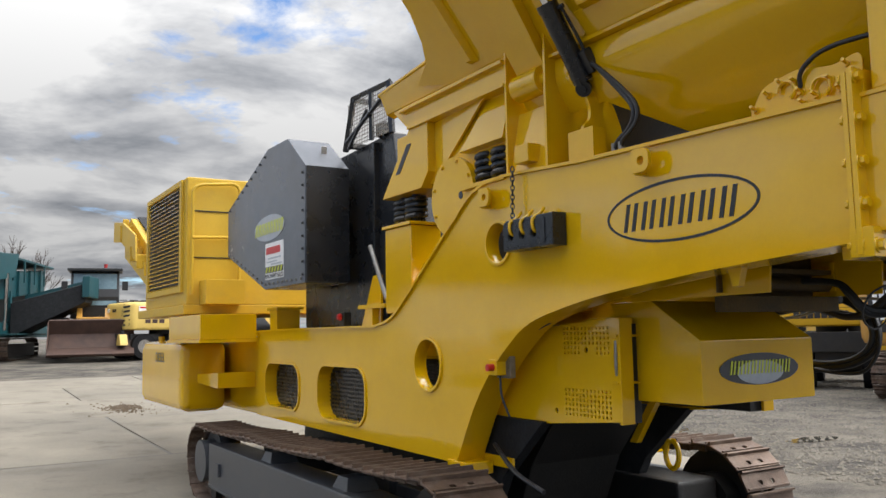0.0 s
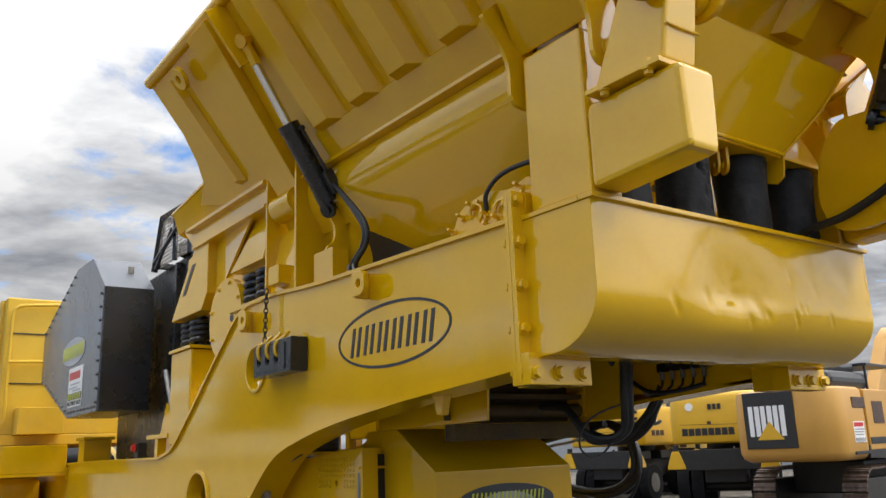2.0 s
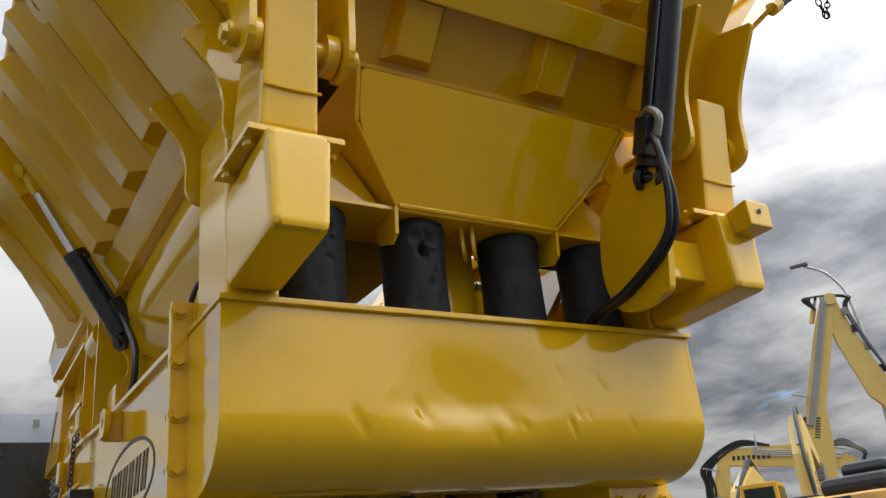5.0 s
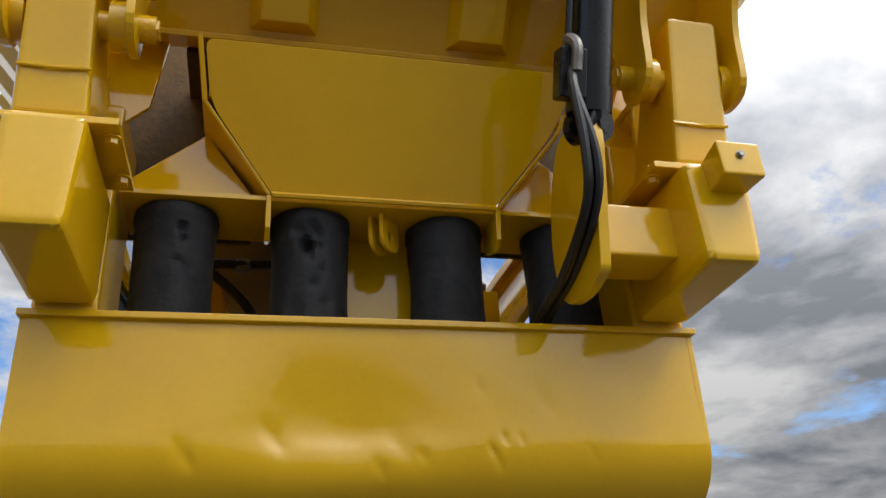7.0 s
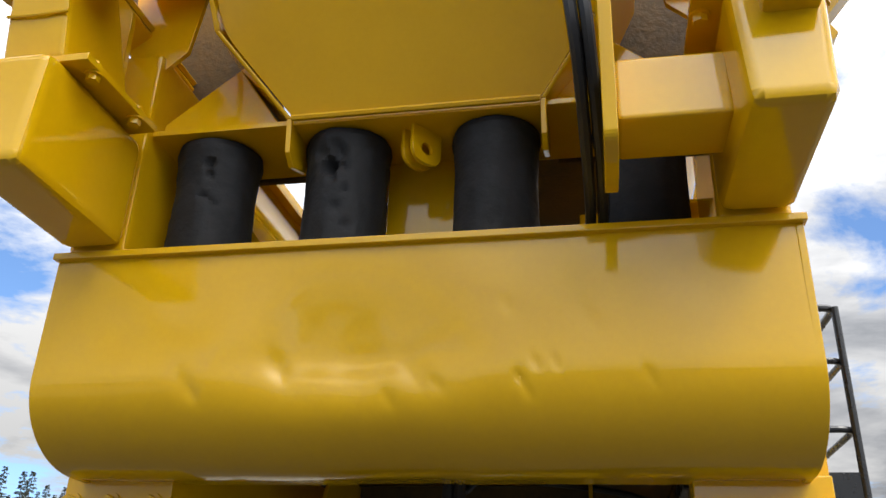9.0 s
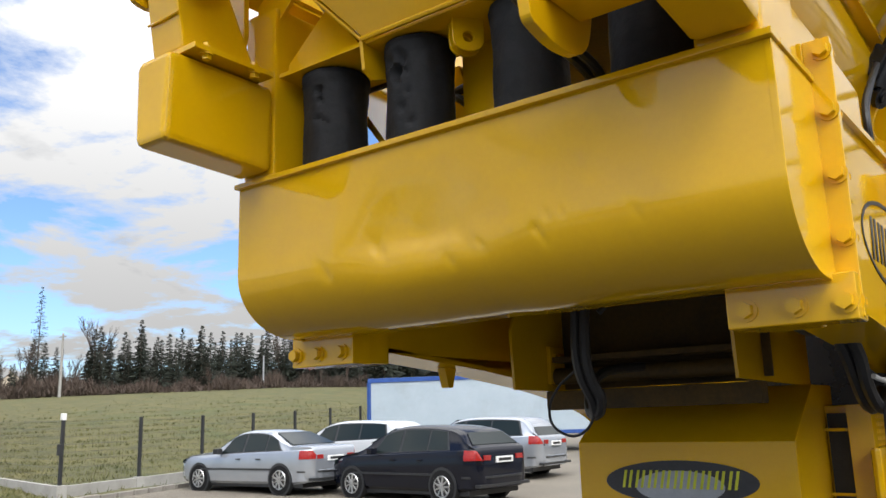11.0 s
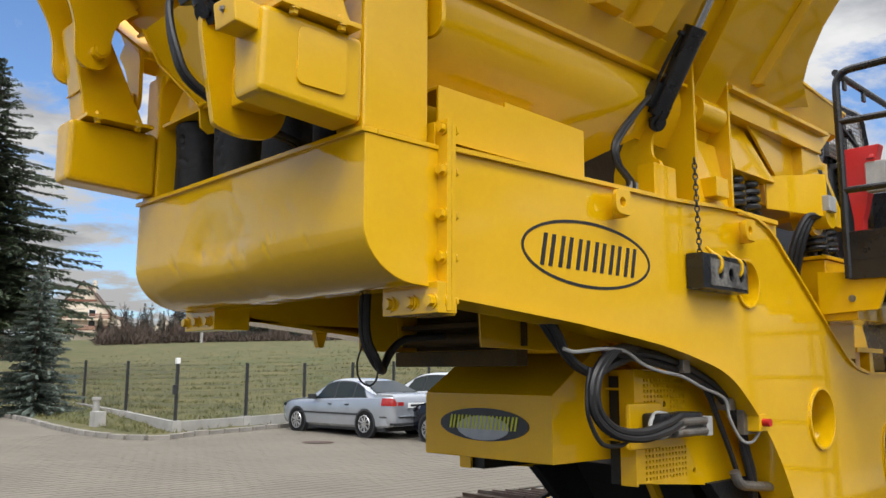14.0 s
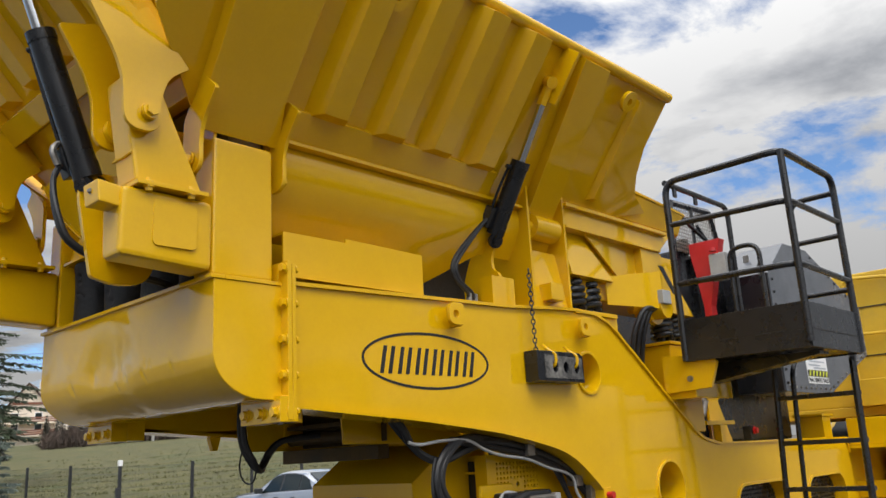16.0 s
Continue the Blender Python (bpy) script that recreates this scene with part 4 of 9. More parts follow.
def pad_mesh():
    """One shoe: plate with a tall bar at one edge, two low bars and bolt slots; its outside is +z, it runs along y."""
    holes = [slot(sx - 0.028, sx + 0.028, -0.035, 0.005, 0.012, 3) for sx in (-0.075, 0.075)]
    bm = sheet([(-0.275, -0.078), (0.275, -0.078), (0.275, 0.092), (-0.275, 0.092)], holes, 0.022, Matrix.Identity(4))
    add_loft(bm, [(-0.275, 0.07, 0.01), (-0.275, 0.095, 0.01), (-0.275, 0.09, 0.042), (-0.275, 0.076, 0.042)],
             [(0.275, 0.07, 0.01), (0.275, 0.095, 0.01), (0.275, 0.09, 0.042), (0.275, 0.076, 0.042)])
    add_loft(bm, [(-0.26, -0.07, 0.01), (-0.26, -0.05, 0.01), (-0.26, -0.055, 0.024), (-0.26, -0.066, 0.024)],
             [(0.26, -0.07, 0.01), (0.26, -0.05, 0.01), (0.26, -0.055, 0.024), (0.26, -0.066, 0.024)])
    for sx in (-0.07, 0.07):
        add_box(bm, sx - 0.02, sx + 0.02, -0.085, 0.085, -0.075, -0.012)
    me = bpy.data.meshes.new("track_pad")
    bm.to_mesh(me)
    bm.free()
    me.materials.append(TRACKSTEEL)
    return me


PADMESH = pad_mesh()
for s in (-1, 1):
    xc = s * 1.435
    cz = (TR_TOP + TR_LOW) / 2
    frame_ = loft([(xc - 0.22, 3.75, -0.25), (xc + 0.22, 3.75, -0.25), (xc + 0.22, 3.75, 0.26), (xc - 0.22, 3.75, 0.30)],
                  [(xc - 0.22, 8.85, -0.25), (xc + 0.22, 8.85, -0.25), (xc + 0.22, 8.85, 0.26), (xc - 0.22, 8.85, 0.30)], 0.03)
    track = part("crawler_track", frame_, TRACKGREY, crusher, "grey crawler frame with rusty steel track shoes")
    for y, z, a in track_path():
        ob = new("track_pad", PADMESH)
        ob.matrix_basis = Matrix.Translation((xc, y, z)) @ Matrix.Rotation(a, 4, "X")
        under(ob, track)
    for y in (5.0, 6.9):
        part("carrier_support", loft([(xc - 0.16, y - 0.16, 0.28), (xc + 0.16, y - 0.16, 0.28), (xc + 0.16, y + 0.16, 0.28), (xc - 0.16, y + 0.16, 0.28)],
                                     [(xc - 0.12, y - 0.10, 0.40), (xc + 0.12, y - 0.10, 0.40), (xc + 0.12, y + 0.10, 0.40), (xc - 0.12, y + 0.10, 0.40)], 0.01), TRACKGREY, track)
    for y in (TR_Y0, TR_Y1):
        part("sprocket", add_cyl(add_cyl(bmesh.new(), (xc - 0.06, y, cz - (0.05 if y > 5 else 0)), (xc + 0.06, y, cz - (0.05 if y > 5 else 0)), 0.46 if y < 5 else 0.38, n=26), (xc - 0.24, y, cz - (0.05 if y > 5 else 0)), (xc + 0.24, y, cz - (0.05 if y > 5 else 0)), 0.26, n=24),
             GREASESHADE if y < 5 else TRACKGREY, track, smooth=True)
    part("side_step", box(xc + s * 0.222, xc + s * 0.26, 8.3, 8.45, -0.05, 0.1), TRACKGREY, track)
    part("frame_ridge", box(xc + s * 0.215, xc + s * 0.235, 3.8, 8.8, -0.235, -0.20, 0.004), TRACKGREY, track)
    for i in range(9):
        y = 3.95 + i * 0.6
        part("track_roller", cyl((xc - 0.18, y, -0.28), (xc + 0.18, y, -0.28), 0.11, n=16), GREASESHADE, track, smooth=True)
    part("foot_bracket", box(s * 0.84, s * 1.09, 3.74, 4.02, 0.52, 0.62), YELLOW, crusher)
belly = part("dark_belly", prism("x", [(3.35, 1.0), (8.6, 1.0), (8.6, -0.05), (4.0, -0.05), (3.72, 0.55)], -0.48, 0.48, 0.02), GREASESHADE, crusher, "black lower body and conveyor skirt")
for s in (-1, 1):
    part("rubber_skirt", prism("x", [(3.15, 0.96), (5.6, 0.96), (5.6, -0.1), (4.0, -0.1), (3.66, 0.5)], s * 0.70, s * 0.80, 0.01), RUBBER, belly, "black rubber side skirt")
part("belly_beam", box(-1.2, 1.2, 4.2, 4.7, 0.0, 0.35, 0.02), GREASESHADE, crusher)
part("gear_case", box(0.66, 1.14, 3.25, 4.15, -0.28, 0.36, 0.05), GREASESHADE, crusher, "black track drive case")
part("belly_beam", box(-1.2, 1.2, 7.6, 8.1, 0.0, 0.35, 0.02), GREASESHADE, crusher)
part("skirt_strip", box(-0.83, -0.805, 3.5, 5.2, 0.58, 0.66, 0.004), YELLOW, crusher)
part("skirt_strip", box(0.805, 0.83, 3.5, 5.2, 0.58, 0.66, 0.004), YELLOW, crusher)
part("tow_leg", prism("x", [(3.02, 1.14), (3.10, 1.14), (3.40, 0.70), (3.32, 0.70)], 0.28, 0.34), YELLOW, crusher)
part("tow_eye", add_tube(bmesh.new(), [(0.45 + 0.0 * i, 3.1 + 0.07 * math.cos(i * math.tau / 16), 0.62 + 0.11 * math.sin(i * math.tau / 16)) for i in range(16)], 0.022, 8, closed=True),
     YELLOW, crusher, smooth=True)

# ---- crusher: drive housing under the frame ----
HB = [(1.85, 1.145), (1.85, 1.545), (2.25, 1.805), (2.62, 1.805), (2.62, 1.145)]
house = part("drive_housing", prism("x", HB, -0.57, 0.53, 0.008), YELLOW, crusher, "yellow box housing with an oval badge")
m = Matrix(((1, 0, 0, -0.03), (0, 0, 1, 1.846), (0, 1, 0, 1.355), (0, 0, 0, 1)))
badge = part("oval_badge", sheet(ring(0, 0, 0.385, 0.102, 48), [], 0.004, m), DECALDARK, house, "dark oval badge with lime bars")
m2 = m @ Matrix.Translation((0, -0.022, -0.003))
part("badge_centre", sheet(ring(0, 0, 0.225, 0.076, 40), [], 0.004, m2), DECALGREY, badge)
lettering(badge, m @ Matrix.Translation((0, 0.012, -0.006)), 0.60, 0.085, 9, LIME, "badge_bar")
for s in (-1, 1):
    xs = -0.57 if s < 0 else 0.53
    sk = part("housing_collar", box(xs, xs + s * 0.17, 2.42, 2.70, 1.13, 1.70, 0.01), YELLOW, house)
    for z in (1.27, 1.58):
        part("collar_rib", box(xs + s * 0.0, xs + s * 0.20, 2.38, 2.44, z - 0.008, z + 0.008, 0.002), YELLOW, sk)
    part("latch", tube([(xs + s * 0.18, 2.405, 1.32), (xs + s * 0.19, 2.40, 1.42), (xs + s * 0.18, 2.405, 1.55)], 0.012, 6), STEEL, sk, smooth=True)
    # hinged side panel with two vents
    xp = s * 0.745
    z0, z1 = 0.98, 1.70
    vents = []
    for zc in (1.555, 1.125):
        for i in range(13):
            for j in range(6):
                if zc > 1.4 and j < 2 and 3 < i < 8:
                    continue
                cy, cz_ = 2.475 + i * 0.038, zc - 0.09 + j * 0.034
                vents.append([(cy - 0.011, cz_ - 0.0125), (cy + 0.011, cz_ - 0.0125), (cy + 0.011, cz_ + 0.0125), (cy - 0.011, cz_ + 0.0125)])
    vents.append(ring(2.70, 1.485, 0.022, 0.022, 12))
    vents.append(ring(3.04, 1.05, 0.022, 0.022, 12))
    pn = part("side_panel", sheet([(2.38, z0 + 0.04), (3.95, z0 - 0.1), (3.75, 1.60), (2.38, z1)], vents, 0.02, xplane(xp), 0.003), YELLOW, crusher, "yellow service panel with perforated vents")
    part("panel_back", box(xp - s * 0.2, xp - s * 0.03, 2.40, 3.7, 1.0, 1.66, 0.0), GREASESHADE, pn)
    part("panel_edge", box(xp - s * 0.1, xp + s * 0.012, 2.36, 2.384, 1.0, 1.70, 0.003), YELLOW, pn)
    # emergency stop
    es = part("stop_button_box", box(s * 0.985, s * 1.085, 3.31, 3.42, 1.30, 1.42, 0.012), YELLOW, crusher, "yellow emergency stop box")
    part("stop_button", cyl((s * 1.085, 3.36, 1.36), (s * 1.135, 3.36, 1.36), 0.026, n=16), RED, es, "red push button", smooth=True)
    part("stop_bracket", box(s * 0.95, s * 1.0, 3.26, 3.46, 1.28, 1.44, 0.004), STEEL, es)
    hoses(crusher, [(s * 1.02, 3.38, 1.42), (s * 0.99, 3.28, 1.52), (s * 0.95, 3.1, 1.60), (s * 0.9, 2.9, 1.68)], 0.010)
hoses(crusher, [(-1.02, 3.36, 1.30), (-1.03, 3.33, 1.15), (-1.0, 3.28, 1.0)], 0.009)
hoses(crusher, [(-0.85, 3.7, 0.75), (-0.95, 3.3, 0.6), (-1.0, 2.9, 0.52)], 0.018)
# thick hoses and cables beside the arch
for k in range(2):
    o = 0.045 * k
    hoses(crusher, [(0.90 - o, 1.30, 2.02), (0.92 - o, 1.42, 1.88), (0.92 - o, 1.48 + o, 1.79), (0.92 - o, 1.60 + o, 1.71), (0.92 - o, 1.76 + o, 1.68), (0.90 - o, 2.0, 1.74), (0.88, 2.3, 1.80)], 0.026)
    hoses(crusher, [(0.90, 2.25, 1.80 - o), (0.95, 2.0, 1.82 - 0.3 * o), (0.97, 1.82 + o, 1.79), (0.97, 1.68 + o, 1.68), (0.97, 1.64 + o, 1.55), (0.97, 1.69 + o, 1.43 + 0.3 * o), (0.97, 1.86 + 0.4 * o, 1.34 + 0.6 * o), (0.97, 2.12, 1.31 + 0.8 * o),
                    (0.97, 2.38, 1.34 + o), (0.95, 2.56, 1.38 + o)], 0.024)
    hoses(crusher, [(0.90, 1.86, 1.80), (0.93, 2.26, 1.79 - o), (0.93, 2.62, 1.73 - o), (0.93, 2.98, 1.62 - o), (0.93, 3.21 - 0.5 * o, 1.50 - o), (0.93, 3.36 - o, 1.34), (0.93, 3.41 - o, 1.17), (0.92, 3.50 - o, 1.0), (0.88, 3.58, 0.78)], 0.028 - 0.006 * k)
    hoses(crusher, [(0.91, 2.70, 1.70), (0.90, 2.93 + o, 1.59), (0.90, 3.07 + 0.5 * o, 1.42), (0.90, 3.23 + 0.4 * o, 1.18), (0.89, 3.34 + 0.4 * o, 1.02)], 0.014)
hoses(crusher, [(0.95, 1.66, 1.70), (0.95, 1.63, 1.58), (0.95, 1.64, 1.44), (0.95, 1.75, 1.30), (0.94, 1.94, 1.28), (0.90, 2.1, 1.31)], 0.013)
hoses(crusher, [(0.96, 1.42, 1.80), (0.98, 1.50, 1.785), (0.98, 1.72, 1.805), (0.98, 1.94, 1.80), (0.98, 2.12, 1.73), (0.98, 2.30, 1.69), (0.98, 2.54, 1.66), (0.98, 2.78, 1.59), (0.98, 3.05, 1.52), (0.98, 3.11, 1.39), (0.98, 3.25, 1.25),
                (1.0, 3.36, 1.23), (1.03, 3.42, 1.30)], 0.0105, "cable", SEATGREY)
hoses(crusher, [(0.93, 2.64, 1.36), (0.95, 2.48, 1.34), (0.93, 2.36, 1.30), (0.90, 2.30, 1.36), (0.88, 2.40, 1.44), (0.90, 2.55, 1.42)], 0.013, "cable", SEATGREY)
plug = part("hose_coupling", box(0.80, 0.94, 2.36, 2.86, 1.29, 1.44, 0.02), BLACK, crusher, "black multi-hose coupling block")
part("coupling_face", box(0.81, 0.95, 2.87, 2.945, 1.29, 1.41, 0.006), SEATGREY, plug)
for z in (1.32, 1.385):
    part("coupling_fitting", cyl((0.945, 2.50, z), (0.945, 2.86, z), 0.024, n=10), STEEL, plug, smooth=True)
part("coupling_seat", box(0.752, 0.80, 2.24, 2.60, 1.22, 1.50, 0.02), YELLOW, plug)
part("hose_clamp", box(0.88, 0.985, 2.56, 2.64, 1.68, 1.76, 0.006), STEEL, crusher)
part("hose_clamp", box(0.88, 0.98, 3.12, 3.2, 1.44, 1.52, 0.006), STEEL, crusher)
part("hose_elbow", tube([(0.92, 3.25, 1.04), (0.93, 3.30, 0.96), (0.93, 3.46, 0.93), (0.93, 3.78, 0.90)], 0.034, 10), STEEL, crusher, smooth=True)

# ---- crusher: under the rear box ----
# beam and recess: dirt, plus the shade under the box as dark colour
cross = part("cross_beam", box(-0.60, 0.48, 1.60, 1.70, 1.715, 1.81, 0.006), GRIMESHADE, crusher, "grimy lower cross beam with chipped paint, browned for shade")
part("cross_tube", cyl((-0.59, 1.66, 1.885), (0.47, 1.66, 1.885), 0.042, n=18), GRIMESHADE, cross, smooth=True)
part("recess_wall", box(-0.59, 0.47, 1.78, 1.80, 1.82, 2.24, 0.004), GRIMESHADE, cross)
part("recess_ledge", box(-0.59, 0.47, 1.62, 1.77, 1.955, 1.985, 0.004), GRIMESHADE, cross)
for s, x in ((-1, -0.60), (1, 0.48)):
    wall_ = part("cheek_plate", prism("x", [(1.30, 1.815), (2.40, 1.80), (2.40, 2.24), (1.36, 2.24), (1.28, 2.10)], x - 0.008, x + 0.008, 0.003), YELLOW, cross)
    part("cheek_rib", box(x + s * 0.012, x + s * 0.05, 1.62, 1.64, 1.83, 2.12, 0.003), GRIMESHADE, wall_)
    part("cheek_rib", box(x + s * 0.012, x + s * 0.04, 1.645, 2.25, 2.07, 2.09, 0.003), GRIMESHADE, wall_)
    part("bolt_plate", box(x - s * 0.012, x - s * 0.034, 1.60, 1.75, 1.845, 2.04, 0.004), YELLOW, wall_)
    for y, z in ((1.64, 1.99), (1.70, 1.99), (1.64, 1.88), (1.70, 1.88)):
        bolt(wall_, (x - s * 0.034, y, z), (-s, 0, 0), 0.013)
for s in (-1, 1):
    part("frame_inner_web", box(s * 0.84, s * 0.855, 0.5, 3.0, 1.98, 2.62, 0.003), YELLOW, frames[s])
    if s < 0:
        part("tie_lug", prism("x", [(1.21, 1.84), (1.25, 1.84), (1.28, 1.94), (1.18, 1.94)], -0.98, -0.93), YELLOW, crusher)
# floor colour is darkened for the shade underneath as well as dirt
part("pan_floor", box(-0.835, 0.835, 0.64, 3.2, 2.26, 2.29, 0.005), GRIMESHADE, crusher)
for k in range(2):
    o = 0.04 * k
    hoses(crusher, [(0.01 + o, 0.86, 2.26), (0.0 + o, 0.85, 2.09), (-0.01 + o, 0.855, 1.93), (0.0 + o, 0.87, 1.83), (0.02 + o, 0.905, 1.75), (0.0 + 0.6 * o, 0.96, 1.705 - 0.2 * o), (-0.05, 1.03 + 0.3 * o, 1.70 - 0.4 * o), (-0.09, 1.09, 1.735 - 0.4 * o), (-0.10, 1.14 + 0.3 * o, 1.80), (-0.08, 1.24, 1.87), (-0.02, 1.5, 1.90)], 0.022)
# valve strip with feed hoses on the inner face of the frame
strip_ = part("valve_strip", box(0.795, 0.832, 0.88, 1.28, 2.10, 2.155, 0.004), BLACK, crusher, "black valve strip with short hoses")
for k in range(5):
    y = 0.93 + 0.08 * k
    part("valve_nut", cyl((0.81, y, 2.05), (0.81, y, 2.11), 0.016, n=8), STEEL, strip_, smooth=True)
    hoses(strip_, [(0.81, y, 2.06), (0.80, y + 0.005, 2.01), (0.79, y + 0.035, 1.985)], 0.008)
hoses(strip_, [(0.79, 0.92, 2.0), (0.785, 1.1, 1.975), (0.785, 1.3, 1.975), (0.78, 1.42, 2.02), (0.74, 1.52, 2.12), (0.60, 1.50, 2.17), (0.35, 1.25, 2.17), (0.12, 1.02, 2.16), (0.04, 0.97, 2.10)], 0.014)
part("cable_clip", box(0.78, 0.832, 1.36, 1.39, 1.96, 2.0, 0.003), STEEL, strip_)
# posts, hoses and a grease coil behind the rubber buffers
post = part("feeder_post", loft([(-0.705, 0.97, 3.40), (-0.625, 0.97, 3.40), (-0.40, 0.97, 2.60), (-0.62, 0.97, 2.60)], [(-0.705, 1.02, 3.40), (-0.625, 1.02, 3.40), (-0.40, 1.02, 2.60), (-0.62, 1.02, 2.60)], 0.006), YELLOW, crusher)
hoses(post, [(-0.30, 0.95, 3.27), (-0.46, 0.94, 3.255), (-0.585, 0.93, 3.25), (-0.625, 0.93, 3.23), (-0.59, 0.93, 3.195), (-0.50, 0.94, 3.12), (-0.42, 0.95, 3.02), (-0.36, 0.98, 2.85)], 0.022)
part("hose_fitting", box(-0.50, -0.44, 0.92, 0.97, 3.22, 3.28, 0.006), STEEL, post)
seat_ = part("spring_box", box(0.49, 0.69, 0.93, 1.05, 2.85, 3.175, 0.008), YELLOW, crusher)
for k in range(5):
    part("grease_coil", cyl((0.515 + 0.025 * k, 0.94, 3.198), (0.53 + 0.025 * k, 0.94, 3.198), 0.022 + 0.004 * (k % 2), n=12), STEEL, seat_, smooth=True)
hoses(crusher, [(0.0, 0.87, 1.88), (-0.09, 0.93, 1.845), (-0.17, 0.97, 1.80), (-0.225, 0.99, 1.73), (-0.228, 1.0, 1.66), (-0.187, 1.0, 1.618), (-0.12, 1.0, 1.60), (-0.05, 0.99, 1.63), (-0.005, 0.97, 1.69), (0.01, 0.95, 1.72)], 0.006)
# valve cluster with hoses above the frame
vp = part("valve_plate", sheet(round_poly([(0.46, 2.69), (0.46, 2.90), (0.60, 2.86), (0.80, 2.90), (1.00, 2.86), (1.10, 2.70)], 0.05), [], 0.02, xplane(-0.955), 0.003), YELLOW, crusher)
for y, z in ((1.05, 2.75), (0.97, 2.81), (0.89, 2.85), (0.81, 2.84), (0.78, 2.78), (0.77, 2.72), (0.70, 2.74), (0.62, 2.80), (0.53, 2.85), (0.49, 2.80), (0.57, 2.74)):
    bolt(vp, (-0.965, y, z), (-1, 0, 0), 0.017, YELLOW, "grease_fitting")
    part("fitting_stem", cyl((-0.965, y, z), (-1.02, y - 0.01, z + 0.012), 0.009, n=8), YELLOW, vp, smooth=True)
for y, z in ((0.85, 2.80), (0.66, 2.77)):
    part("valve_ring", tube([(-0.985, y + 0.05 * math.cos(a), z + 0.05 * math.sin(a)) for a in [radians(30 * i) for i in range(9)]], 0.011, 6), YELLOW, vp, smooth=True)
hoses(vp, [(-0.97, 0.78, 2.80), (-0.99, 0.76, 2.87), (-0.99, 0.68, 2.93), (-0.98, 0.58, 2.955), (-0.96, 0.46, 2.96), (-0.92, 0.36, 2.97)], 0.012)


# ---- crusher: feeder section, springs and towers ----
for s in (-1, 1):
    X0, X1 = s * 0.72, s * 1.04
    # front spring seat, spring pair and hat
    part("spring_seat", box(s * 0.74, s * 1.085, 3.16, 3.76, 2.735, 2.77, 0.006), YELLOW, crusher)
    for y in (3.36, 3.58):
        spring(crusher, s * 0.93, y, 2.77, 3.05, 0.085)
    part("spring_hat", loft([(s * 0.80, 3.18, 3.05), (s * 1.075, 3.18, 3.05), (s * 1.075, 3.78, 3.05), (s * 0.80, 3.78, 3.05)],
                            [(s * 0.80, 3.18, 3.42), (s * 0.98, 3.18, 3.42), (s * 0.98, 3.5, 3.42), (s * 0.80, 3.5, 3.42)], 0.008), YELLOW, crusher)
    part("seat_gusset", prism("x", [(3.20, 2.72), (3.62, 2.72), (3.62, 2.6), (3.40, 2.62)], s * 0.9, s * 1.06), YELLOW, crusher)
    # rear tower
    part("spring_tower", box(s * 0.74, s * 1.06, 4.62, 5.12, 1.80, 2.58, 0.02), YELLOW, crusher)
    part("tower_cap", box(s * 0.72, s * 1.08, 4.60, 5.14, 2.58, 2.61, 0.006), YELLOW, crusher)
    for y in (4.76, 4.97):
        spring(crusher, s * 0.92, y, 2.61, 2.87, 0.085)
    hat = prism("x", [(4.42, 2.87), (5.16, 2.87), (4.62, 3.44), (4.30, 3.44), (4.30, 3.0)], s * 0.80, s * 1.06, 0.008)
    ht = part("spring_hat", hat, YELLOW, crusher)
    part("hat_slot", prism("x", [(4.80, 3.06), (4.88, 3.06), (4.66, 3.30), (4.58, 3.30)], s * 1.0595, s * 1.064, 0), INK, ht)
    part("tower_base", box(s * 0.74, s * 1.07, 5.12, 5.7, 1.86, 1.90, 0.006), YELLOW, crusher)
    part("tower_rib", prism("x", [(5.14, 1.68), (5.2, 1.68), (5.2, 2.22), (5.14, 2.22)], s * 0.74, s * 0.8), YELLOW, crusher)
    part("tower_fin", prism("x", [(5.55, 1.68), (6.0, 1.68), (5.72, 2.2), (5.55, 2.2)], s * 0.86, s * 0.89), YELLOW, crusher)
    part("tower_fin", box(s * 0.98, s * 1.06, 5.40, 5.48, 1.68, 1.87, 0.006), YELLOW, crusher)
    # feeder side above
    fd = part("feeder_side", prism("x", [(3.14, 3.43), (4.64, 3.43), (5.12, 3.80), (4.3, 3.84), (3.14, 3.84)], s * 0.98, s * 1.05, 0.006), YELLOW, crusher)
    part("feeder_rail", box(s * 0.96, s * 1.085, 3.14, 4.62, 3.425, 3.45, 0.004), YELLOW, fd)
    part("feeder_rail", box(s * 0.96, s * 1.10, 3.14, 4.75, 3.60, 3.63, 0.004), YELLOW, fd)
    part("feeder_lip", loft([(s * 0.98, 3.3, 3.80), (s * 1.20, 3.3, 3.92), (s * 1.20, 3.3, 3.945), (s * 0.98, 3.3, 3.83)],
                            [(s * 0.98, 5.16, 3.80), (s * 1.10, 5.16, 3.86), (s * 1.10, 5.16, 3.885), (s * 0.98, 5.16, 3.83)], 0.006), YELLOW, fd)
    part("feeder_gusset", loft([(s * 0.975, 4.42, 3.43), (s * 1.045, 3.45, 3.43), (s * 0.99, 4.20, 2.98)], [(s * 0.955, 4.42, 3.43), (s * 1.025, 3.45, 3.43), (s * 0.97, 4.20, 2.98)], 0), YELLOW, fd)
    part("feeder_fold", loft([(s * 0.98, 3.16, 3.63), (s * 1.06, 3.16, 3.66), (s * 1.19, 3.16, 3.93), (s * 1.17, 3.16, 3.93)], [(s * 0.98, 5.05, 3.63), (s * 1.06, 5.05, 3.66), (s * 1.10, 5.12, 3.87), (s * 1.08, 5.12, 3.87)], 0.006), YELLOW, fd)
